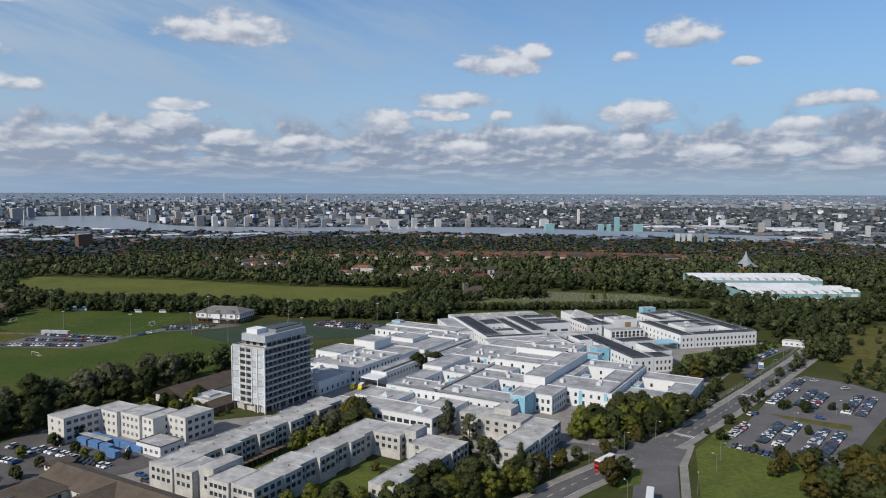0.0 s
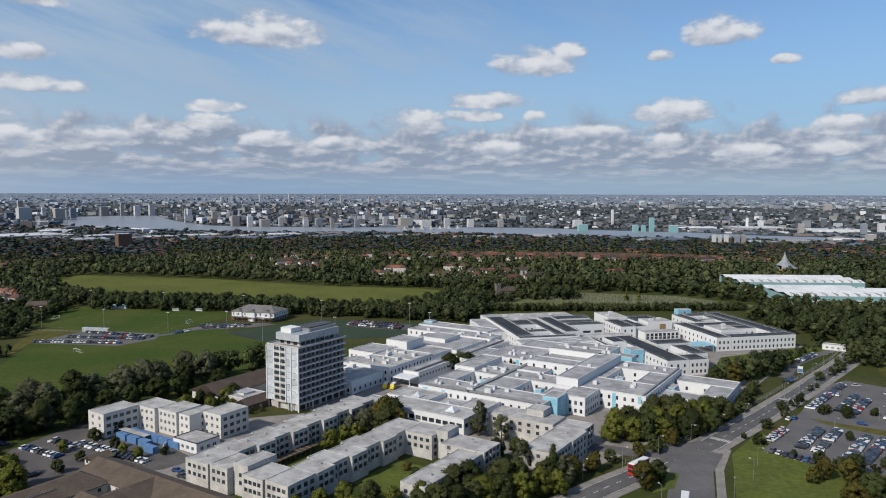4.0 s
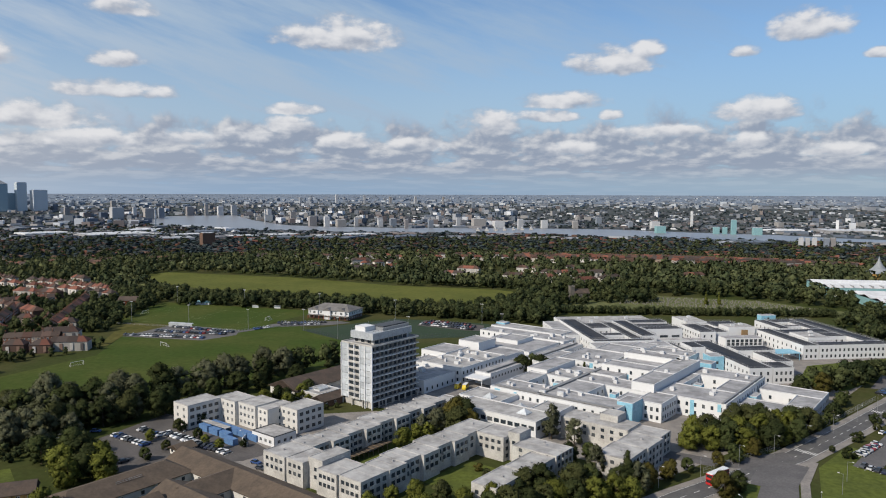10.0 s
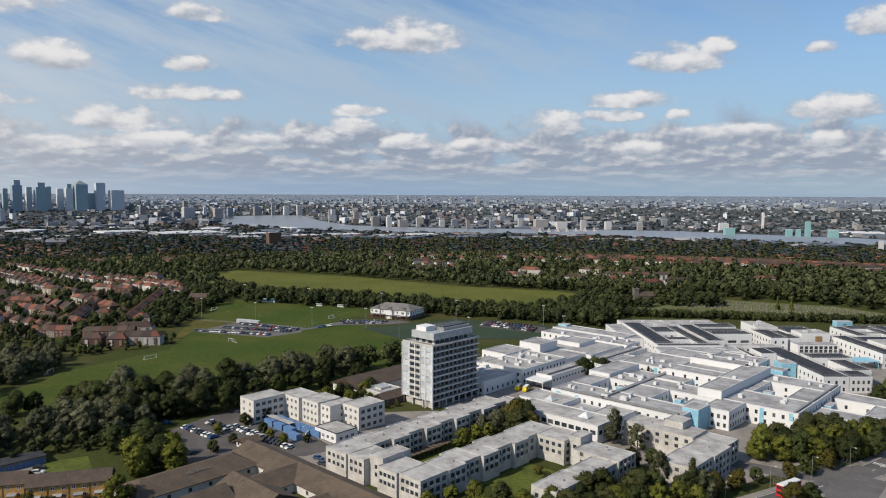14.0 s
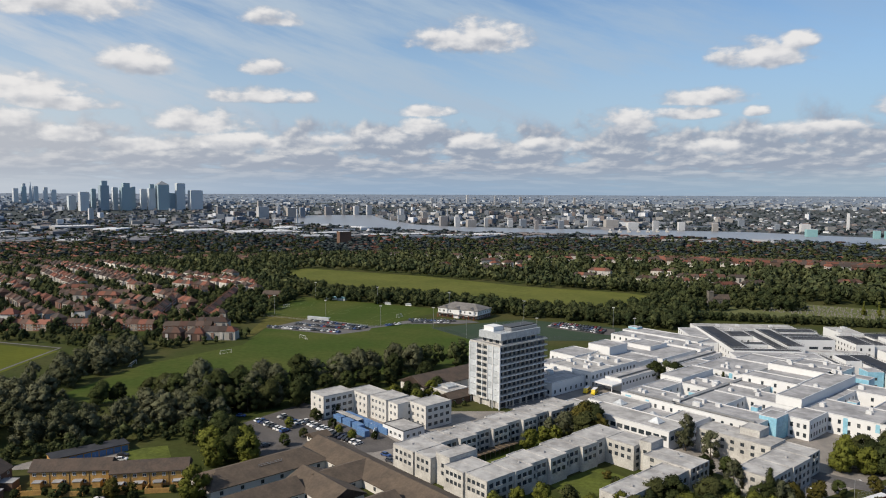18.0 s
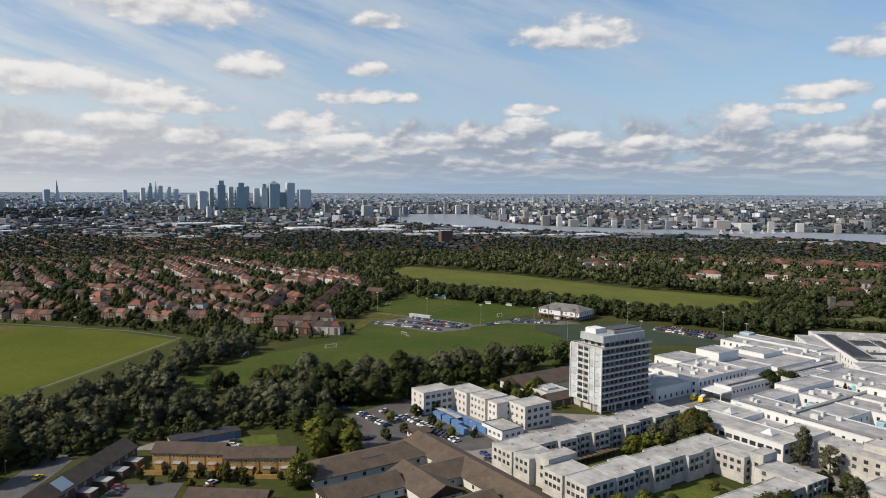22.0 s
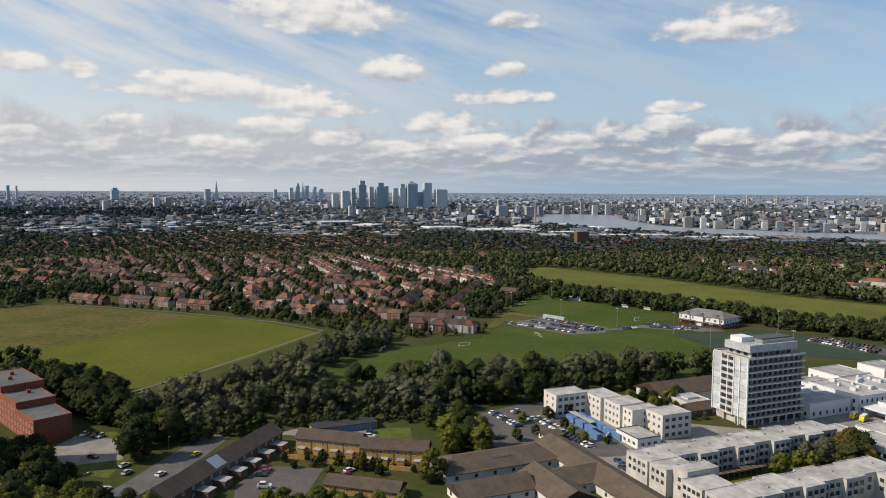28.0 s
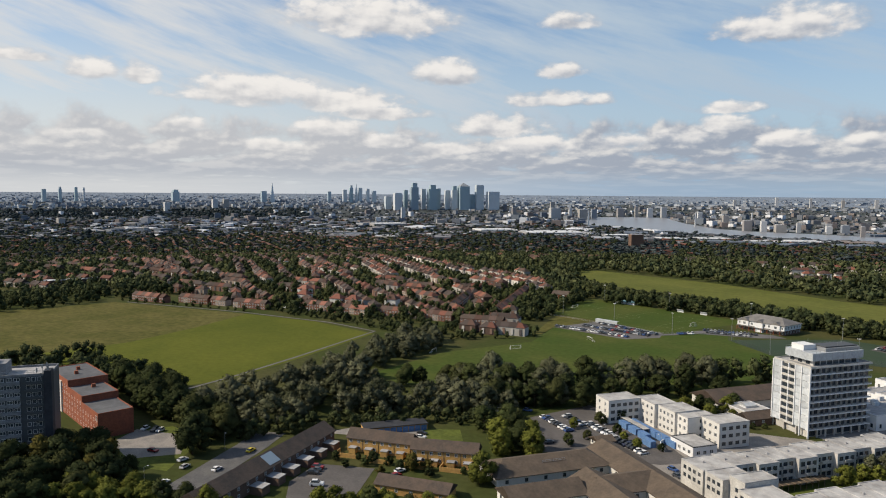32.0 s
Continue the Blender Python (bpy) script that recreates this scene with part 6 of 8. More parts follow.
def taken(x, y):
    """Outside the near suburb, or too close to a street that stands."""
    if y < 325 + (x + 650) * 0.38 or x > -352 - (y - 440) * 0.25 or y > 735 - 0.52 * (x + 825):
        return True
    return any(math.hypot(x + 7 - p, y - q) < 15 + 0.6 * r for p, q, r in streets)


suburb(-880, 360, -380, 770, -26, 27, 6.2, 0.9, taken, most=4)
# a few streets and single houses among the woods
suburb(-350, 860, -200, 1000, 32, 44, 7, 0.7, tall=1.15, most=4)
suburb(-130, 800, -10, 930, -14, 48, 7, 0.7, tall=1.15, most=4)
suburb(10, 780, 160, 980, 24, 66, 7, 0.45, tall=1.15, most=4)
suburb(-640, 1080, -460, 1280, 20, 70, 8, 0.6, most=4)
suburb(-60, 1040, 420, 1500, -6, 46, 8, 0.85, tall=1.2)
suburb(-400, 1050, -60, 1500, 12, 64, 8, 0.6, most=4)
suburb(150, 960, 330, 1080, 16, 52, 8, 0.6, tall=1.2)
suburb(300, 1150, 1300, 1750, -12, 62, 9, 0.55, most=4)


def joined(name, vs, fs, mat, label):
    me = bpy.data.meshes.new(name)
    me.from_pydata(vs, [], fs)
    me.materials.append(mat)
    solid(name, me, None, label, "houses", kind="stuff")


wv, wf, hv, hf, rv, rf, bv, bf, cv, cf = [], [], [], [], [], [], [], [], [], []
for x, y, a, n, w, d, h, hip in BLOCKS:
    white_front = (n == 2 and y > 560 and -860 < x < -380) or (y > 760 and x > -480 and n < 6)
    b_, z_, k = (float(q) for q in land(math.hypot(x, y)))
    ca, sa = math.cos(a) * k, math.sin(a) * k

    def put(pts, faces, vs, fs, x=x, y=y, z_=z_, k=k, ca=ca, sa=sa):
        o = len(vs)
        vs.extend((x * k + ca * px - sa * py, y * k + sa * px + ca * py, z_ + pz * k) for px, py, pz in pts)
        fs.extend(tuple(o + i for i in f) for f in faces)

    L, ov, top = n * w, 0.35, h + d * 0.36
    put([(q[0] * L, q[1] * d, q[2] * h) for q in cube_v], wall_f.tolist(), *((hv, hf) if white_front else (wv, wf)))
    c = hip * d * 0.42
    cuts = [0.0] + [w * i for i in range(1, n)] + [L] if b_ < 1300 and n > 1 else [0.0, L]
    for r0, r1 in zip(cuts, cuts[1:]):
        first, last = r0 == 0.0, r1 == L
        e0, e1, t0, t1 = r0 - ov * first, r1 + ov * last, r0 + c * first, r1 - c * last
        put([(e0, -ov, h), (e1, -ov, h), (e1, d + ov, h), (e0, d + ov, h), (t0, d / 2, top), (t1, d / 2, top)], [(0, 1, 5, 4), (2, 3, 4, 5)] + [(3, 0, 4)] * first + [(1, 2, 5)] * last, rv, rf)
    for i in range(n):
        if b_ < 1000:
            u = w * (i + 0.5)
            side = -0.4 if math.cos(a) * (y + 1) - math.sin(a) * x > 0 else d
            put([(u - 0.9 + q[0] * 1.8, side + q[1] * 0.4, 0.7 + q[2] * (h - 1.6)) for q in cube_v], wall_f.tolist() + [(4, 5, 6, 7)], bv, bf)
        if i % 2 == 0 and b_ < 1300:
            u = w * (i + 1)
            put([(u - 0.6 + q[0] * 1.2, d / 2 - 0.4 + q[1] * 0.8, top - 0.6 + q[2] * 1.7) for q in cube_v], wall_f.tolist() + [(4, 5, 6, 7)], cv, cf)
joined("far_house_walls", wv, wf, M_FAR_WALL, "walls of hundreds of distant brick and rendered houses")
joined("far_white_walls", hv, hf, M_FAR_WHITE, "white rendered fronts of the long streets")
joined("far_house_roofs", rv, rf, M_FAR_ROOF, "red and brown tiled roofs of hundreds of distant houses")
joined("far_house_bays", bv, bf, M_FAR_BAY, "bay windows on the fronts of distant houses")
joined("far_house_chimneys", cv, cf, M_DARK_BRICK, "brick chimney stacks on distant house roofs")

# ---------------------------------------------------------------- trees
core_v = np.array([(1, 0, 0), (0, 1, 0), (-1, 0, 0), (0, -1, 0), (0, 0, 1), (0, 0, -1)], float)
core_f = np.array([(0, 1, 4), (1, 2, 4), (2, 3, 4), (3, 0, 4), (1, 0, 5), (2, 1, 5), (3, 2, 5), (0, 3, 5)])


def crown_arrays(seed, h, w, base, lumps, cards, leaf, shape="round", fat=1.0, core=0.85):
    """A crown of leafy clumps: vertices and triangles. h: top, base: lowest leaves, w: half width."""
    r = np.random.default_rng(seed)
    c, rad = [], []
    lean = r.normal(0, 0.12, 2) * w
    for i in range(lumps):
        t = (i + r.random()) / lumps
        if shape == "column":
            env = w * (0.35 + 0.65 * math.sin(math.pi * min(1, 0.12 + 0.8 * t)))
        elif shape == "cone":
            env = w * (1.05 - t)
        else:
            env = w * math.sqrt(max(0.04, 1 - abs(1.62 * t - 0.62) ** 2.3))
        a = r.random() * 2 * math.pi
        if shape == "round":
            rr = w * r.uniform(0.20, 0.36) * fat
            q = max(0.0, env - rr * 0.8) * math.sqrt(r.uniform(0.25, 1.0))
        else:
            rr, q = max(env * 0.6, 0.4), env * 0.45 * r.random()
        if lumps == 1:
            rr, q, t = w * 0.85, 0.0, 0.5
        c.append((q * math.cos(a) + lean[0] * t, q * math.sin(a) + lean[1] * t, base + rr * 0.7 + (h - base - rr * 1.6) * t))
        rad.append(rr)
    c, rad = np.array(c), np.array(rad)
    sc = np.stack([rad * r.uniform(0.85, 1.2, lumps), rad * r.uniform(0.85, 1.2, lumps), rad * (1.3 if shape != "round" else 0.9)], -1)
    iv, jf = tiled(core_v, core_f, c, r.random(lumps) * 6, sc * core)
    iv = iv + r.normal(0, 0.04, iv.shape) * w
    k = r.choice(lumps, cards, p=rad ** 2 / np.sum(rad ** 2))
    d = r.normal(size=(cards, 3))
    d[:, 2] += 0.3
    d /= np.linalg.norm(d, axis=1)[:, None]
    p = c[k] + d * sc[k] * r.uniform(0.66, 1.22, cards)[:, None]
    t1 = np.cross(d, r.normal(size=(cards, 3)))
    t1 /= np.linalg.norm(t1, axis=1)[:, None]
    t2 = np.cross(d + r.normal(size=(cards, 3)) * 0.5, t1)
    t2 /= np.linalg.norm(t2, axis=1)[:, None]
    s = leaf * r.uniform(0.6, 1.4, cards)[:, None]
    tri = np.stack([p - t1 * s - t2 * s * 0.6, p + t1 * s - t2 * s * 0.5, p + t2 * s * 1.1], 1).reshape(-1, 3)
    qf = len(iv) + np.arange(cards * 3).reshape(-1, 3)
    # leaves are lit as the rounded mass that they belong to
    mid_z = np.array([lean[0] * 0.5, lean[1] * 0.5, base + (h - base) * 0.45])
    out = (np.concatenate([iv, p]) - mid_z) / np.array([w, w, (h - base) * 0.5])
    lump = np.concatenate([(iv - np.repeat(c, len(core_v), 0)) / np.repeat(sc, len(core_v), 0), d])
    soft = lump + 0.7 * out
    soft[len(iv):] += r.normal(0, 0.28, (cards, 3))
    soft /= np.linalg.norm(soft, axis=1)[:, None]
    normals = np.concatenate([soft[:len(iv)], np.repeat(soft[len(iv):], 3, 0)])
    return np.concatenate([iv, tri]), np.concatenate([jf, qf]), normals


def leafy(me, normals):
    me.polygons.foreach_set("use_smooth", np.ones(len(me.polygons), bool))
    me.normals_split_custom_set_from_vertices(normals.tolist())
    return me


def turned(normals, turns):
    """The normals of tiled copies."""
    return tiled(normals, core_f, np.zeros((len(turns), 3)), turns, np.ones((len(turns), 3)))[0]


def trunk_mesh(h, base, r0, seed):
    r = random.Random(seed)
    m = Mesh()
    m.cyl(0, 0, 0, base * 1.15, r0, r0 * 0.7, 7)
    m.cyl(0, 0, base * 1.15, h * 0.75, r0 * 0.7, r0 * 0.2, 6)
    for i in range(5):
        a, k = r.random() * 6.28, base + (h - base) * r.uniform(0.05, 0.4)
        ex, ey, ez = math.cos(a) * h * 0.2, math.sin(a) * h * 0.2, k + h * 0.2
        rr = r0 * 0.35
        m.hull([(rr, 0, k), (-rr / 2, rr, k), (-rr / 2, -rr, k), (ex, ey, ez)], [(0, 1, 3), (1, 2, 3), (2, 0, 3)])
    return m


TREES = {}


def make_tree(kind, seed):
    spec = {
        "broad": (12, 5.6, 0.7, 46, 3300, 0.25, "round", M_LEAF, "broad leafy green tree", "tree"),
        "willow": (12, 5.8, 0.5, 46, 3400, 0.24, "round", M_LEAF_GREY, "silvery grey willow with a loose crown", "tree"),
        "bright": (9, 4.3, 0.4, 36, 2600, 0.22, "round", M_LEAF_BRIGHT, "bright yellow green leafy tree", "tree"),
        "brown": (11, 5.0, 0.7, 40, 3000, 0.25, "round", M_LEAF_BROWN, "olive brown early autumn tree", "tree"),
        "poplar": (15, 2.7, 0.5, 18, 1300, 0.30, "column", M_LEAF, "tall narrow dark green poplar", "tree"),
        "birch": (13, 3.9, 0.8, 38, 2600, 0.23, "round", M_LEAF_GREY, "slim pale birch with loose leaves", "tree"),
        "golden": (9, 2.0, 0.2, 12, 700, 0.26, "cone", M_LEAF_BRIGHT, "golden green conical conifer", "conifer"),
        "bush": (3.2, 2.1, 0.1, 14, 500, 0.20, "round", M_LEAF, "rounded dark green bush", "bush"),
        "pale_bush": (3.0, 2.0, 0.1, 14, 500, 0.20, "round", M_LEAF_BROWN, "rough olive brown bush", "bush"),
    }[kind]
    h, w, base, lumps, cards, leaf, shape, mat, label, cat = spec
    t = thing("bush" if cat == "bush" else "tree", pose(0, 0, -50), label, cat, "trees and bushes of the place")
    v, f, nrm = crown_arrays(seed * 7 + len(kind), h, w, base, lumps, cards, leaf, shape)
    part("trunk", trunk_mesh(h, base, h * 0.028, seed), M_BARK, t)
    part("crown", leafy(bulk("crown", v, f, mat), nrm), None, t)
    return t


tree_rng = random.Random(21)
FIRST = {}


FAR_TREES = []


def tree(x, y, kind="broad", h=None, z=0.0):
    if math.hypot(x, y) > 400 and kind != "golden":
        FAR_TREES.append((x, y, h or 8.0))
        return None
    full = {"broad": 12, "willow": 12, "bright": 9, "brown": 11, "poplar": 15, "birch": 13, "golden": 9, "bush": 3.2, "pale_bush": 3.0}[kind]
    k = (h or full * tree_rng.uniform(0.8, 1.15)) / full
    i = tree_rng.randrange(3)
    key = (kind, i)
    m = pose(x, y, z, 0, 0, tree_rng.uniform(0, 360)) @ Matrix.Diagonal((k * tree_rng.uniform(0.9, 1.12), k * tree_rng.uniform(0.9, 1.12), k, 1))
    if key not in FIRST:
        FIRST[key] = make_tree(kind, i + 1)
        FIRST[key].matrix_basis = m
        return FIRST[key]
    src = FIRST[key]
    keep = src.matrix_basis.copy()
    src.matrix_basis = Matrix.Identity(4)
    c = copy_thing(src, m)
    src.matrix_basis = keep
    return c


def grove(poly, gap, kinds, lo, hi, seed):
    """Single trees spread over an outline."""
    r = random.Random(seed)
    xs, ys = [p[0] for p in poly], [p[1] for p in poly]
    made, tries = [], 0
    n = max(1, int(abs(area(poly)) / 2 / (gap * gap)))
    while len(made) < n and tries < n * 30:
        tries += 1
        x, y = r.uniform(min(xs), max(xs)), r.uniform(min(ys), max(ys))
        if not inside(np.array([x]), np.array([y]), poly)[0] or any((x - a) ** 2 + (y - b) ** 2 < (gap * 0.7) ** 2 for a, b in made):
            continue
        made.append((x, y))
        tree(x, y, r.choice(kinds), r.uniform(lo, hi))


def row_of_trees(x0, y0, x1, y1, gap, kinds, lo, hi, seed, jitter=1.5):
    r = random.Random(seed)
    n = max(1, int(math.hypot(x1 - x0, y1 - y0) / gap))
    for i in range(n + 1):
        t = i / n
        tree(x0 + (x1 - x0) * t + r.uniform(-jitter, jitter), y0 + (y1 - y0) * t + r.uniform(-jitter, jitter), r.choice(kinds), r.uniform(lo, hi))


# willow belt between the common and the playing field, and the shelter belt along its near edge
row_of_trees(-224, 290, -150, 352, 9, ["broad", "willow", "willow"], 14, 19, 3, 3)
row_of_trees(-230, 278, -186, 300, 8, ["broad"], 12, 16, 4, 3)
row_of_trees(-152, 366, -112, 408, 7, ["willow", "broad"], 14, 17, 5, 3)
row_of_trees(-168, 318, -132, 352, 10, ["broad"], 9, 12, 45, 3)
grove([(-140, 318), (-118, 320), (-106, 300), (-128, 300)], 8, ["bright", "broad"], 6, 9, 6)
row_of_trees(-262, 262, -232, 280, 9, ["broad"], 10, 13, 46, 3)
# around the point block and brick flats
grove([(-318, 150), (-300, 170), (-252, 160), (-258, 140), (-284, 150)], 9, ["broad"], 11, 15, 8)
grove([(-284, 104), (-258, 112), (-234, 100), (-240, 66), (-272, 76)], 8, ["broad", "broad", "brown"], 11, 15, 9)
grove([(-252, 112), (-244, 118), (-238, 108), (-248, 104)], 8, ["broad"], 8, 10, 10)
row_of_trees(-242, 92, -190, 116, 6.5, ["broad", "bright", "bright"], 8, 11, 11, 2)
row_of_trees(-176, 138, -150, 158, 8, ["broad", "bright"], 7, 9, 12, 2)
grove([(-380, 150), (-346, 168), (-306, 166), (-294, 150), (-330, 154), (-364, 152)], 9, ["broad"], 13, 17, 47)
grove([(-300, 108), (-284, 110), (-262, 112), (-258, 98), (-280, 94), (-300, 98)], 9, ["broad", "broad", "brown"], 9, 13, 48)
row_of_trees(-246, 74, -213, 103, 5.5, ["bright"], 8, 9.5, 55, 1.5)
row_of_trees(-170, 145, -145, 167, 6.0, ["bright", "bright", "broad"], 5, 7, 56, 1.5)
# bushes and small trees before the front row of houses
row_of_trees(-648, 292, -520, 338, 9.0, ["broad", "broad", "bush", "bright"], 3, 6.5, 57, 2.5)
row_of_trees(-520, 352, -436, 372, 8.0, ["broad", "broad", "bush", "brown"], 3, 7, 58, 2.5)
row_of_trees(-430, 384, -330, 402, 7.0, ["broad", "broad", "bush"], 3.5, 8, 59, 3)
row_of_trees(-209.0, 259.0, -168.6, 298.0, 7.0, ["broad", "willow", "broad"], 11, 15, 60, 2.5)
for x, y in [(-54.3, 210.9), (-48.4, 216.7), (-40.9, 220.3), (-33.1, 223.0), (-25.4, 219.2), (-16.8, 222.1), (-9.1, 228.4), (-1.1, 229.3), (6.8, 226.6)]:
    tree(x, y, tree_rng.choice(["broad", "bright", "bright"]), tree_rng.uniform(7.5, 9.0))
for x, y, k, h in ((-131, 318, "bright", 8), (-128, 324, "broad", 8), (-124, 325, "broad", 7), (-119, 330, "bright", 8), (-118, 338, "broad", 8), (-101, 314, "bush", 3), (-97, 318, "bush", 2.6), (-112, 322, "bright", 5)):
    tree(x, y, k, h)
# round the staff car park and the care home
for x, y, k, h in ((-169, 224, "bright", 12), (-155, 226, "bright", 13), (-161, 217, "bright", 11), (-178, 242, "broad", 12), (-184, 234, "broad", 11), (-148, 243, "broad", 5.5), (-150, 190, "bright", 12), (-176, 182, "brown", 7), (-192, 178, "broad", 4.5),
                   (-158, 262, "bright", 5), (-152, 276, "broad", 6), (-134, 262, "bright", 4.5), (-126, 258, "bright", 4.5), (-140, 268, "broad", 5), (-148, 284, "broad", 7), (-118, 262, "broad", 3.5), (-146, 254, "broad", 4.5)):
    tree(x, y, k, h)
# garden bushes of the terraces
for x, y in ((-204, 170), (-198, 176), (-192, 174), (-186, 180), (-180, 180), (-172, 186), (-168, 182), (-160, 192), (-210, 186), (-214, 190), (-196, 168), (-182, 172)):
    tree(x, y, tree_rng.choice(["bush", "pale_bush", "broad"]), tree_rng.uniform(2.2, 4.2))
# courts
for x, y, k, h in ((-41, 296.5, "brown", 14), (-37.5, 290, "broad", 13), (-45.5, 289.6, "willow", 12), (-34.5, 297, "broad", 14), (-37, 302, "broad", 13), (-32, 291, "brown", 11), (-57, 273, "bright", 8), (-52, 281, "bright", 7), (-51, 285, "birch", 10), (-47.5, 283, "bright", 7),
                   (2, 290, "birch", 15), (11, 283, "birch", 12), (28, 241, "poplar", 15), (17, 250, "birch", 13), (-20, 246, "bush", 3.5), (-14, 250, "bush", 3.2), (-24, 252, "pale_bush", 3), (-8, 246, "bush", 3),
                   (16, 270, "broad", 7), (34, 246, "brown", 9), (42, 254, "brown", 8), (8, 262, "broad", 9)):
    tree(x, y, k, h)
row_of_trees(-34, 205, 26, 234, 6.0, ["broad", "broad", "bright"], 8, 11, 13, 2)
row_of_trees(-6, 233, 30, 243, 6.5, ["willow", "broad", "broad"], 9, 12, 14, 2)
row_of_trees(-50, 190, -26, 203, 8, ["bright", "broad"], 8, 10, 15, 2)
# hospital front and road side
grove([(52, 284), (58, 300), (88, 322), (112, 318), (100, 300), (78, 284)], 6.4, ["broad", "broad", "broad", "bright"], 9, 12, 16)
row_of_trees(110, 312, 146, 372, 9, ["broad", "broad", "bush"], 4, 8, 17, 2)
tree(-249, 137, "broad", 17)
tree(-166, 232, "broad", 13)
tree(-160, 222, "broad", 13)
tree(-151, 222, "bright", 12)
row_of_trees(52, 262, 80, 282, 9, ["brown", "broad"], 5, 8, 18, 2)
grove([(120, 376), (134, 390), (176, 430), (182, 416), (152, 384), (130, 368)], 8.0, ["broad", "brown", "brown"], 10, 14, 19)
row_of_trees(166, 410, 226, 470, 12, ["broad", "bright"], 6, 9, 20, 3)
for x, y, k, h in ((58, 240, "brown", 10), (63, 246, "broad", 8), (20, 392, "poplar", 9), (-14, 396, "broad", 11), (-8, 402, "broad", 12), (-3, 398, "broad", 11), (118, 370, "broad", 4), (112, 366, "broad", 4.5), (194, 494, "bush", 4), (200, 490, "bush", 4), (-88, 385, "bush", 4)):
    tree(x, y, k, h)
for x, y, k, h in ((123, 252, "brown", 8), (130, 248, "brown", 9), (117, 247, "brown", 6), (136, 256, "broad", 8), (62, 246, "brown", 6)):
    tree(x, y, k, h)
# car park trees
for x, y in ((110, 292), (114, 286), (124, 306), (128, 311), (139, 322), (142, 331), (150, 338), (156, 346), (170, 366), (176, 372), (121, 272), (128, 266), (133, 262), (152, 292), (162, 330), (158, 327), (166, 322), (168, 328), (180, 326), (185, 322), (150, 262), (144, 258)):
    tree(x, y, tree_rng.choice(["broad", "bush", "broad"]), tree_rng.uniform(3, 5.5))
grove([(120, 226), (146, 250), (170, 268), (196, 296), (216, 322), (225, 300), (190, 250), (150, 215)], 7.5, ["broad", "brown", "brown", "broad"], 8, 12, 22)
grove([(205, 370), (226, 352), (250, 385), (236, 400)], 9, ["broad", "pale_bush"], 4, 8, 23)
row_of_trees(182, 384, 236, 452, 9, ["broad", "broad", "bush"], 5, 9, 24, 3)
tree(292, 505, "broad", 9)
tree(90, 516, "broad", 7)
# golden conifers of the cemetery
tree(141, 671, "golden", 12)
tree(152.5, 672, "golden", 12)
grove([(20, 652), (40, 650), (44, 662), (22, 664)], 8, ["broad", "poplar"], 8, 12, 49)
grove([(70, 668), (100, 672), (104, 690), (80, 694)], 10, ["broad", "brown", "poplar"], 9, 13, 50)
tree(99, 700, "poplar", 12)


# ---------------------------------------------------------------- woods: joined crowns
def spread(poly, gap, seed, avoid=()):
    r = np.random.default_rng(seed)
    xs, ys = np.array([p[0] for p in poly]), np.array([p[1] for p in poly])
    gx_, gy_ = np.meshgrid(np.arange(xs.min(), xs.max(), gap), np.arange(ys.min(), ys.max(), gap))
    px = gx_.ravel() + r.uniform(-0.45, 0.45, gx_.size) * gap
    py = gy_.ravel() + r.uniform(-0.45, 0.45, gx_.size) * gap
    ok = inside(px, py, poly)
    for a in avoid:
        ok &= ~inside(px, py, a)
    return np.stack([px[ok], py[ok]], -1)


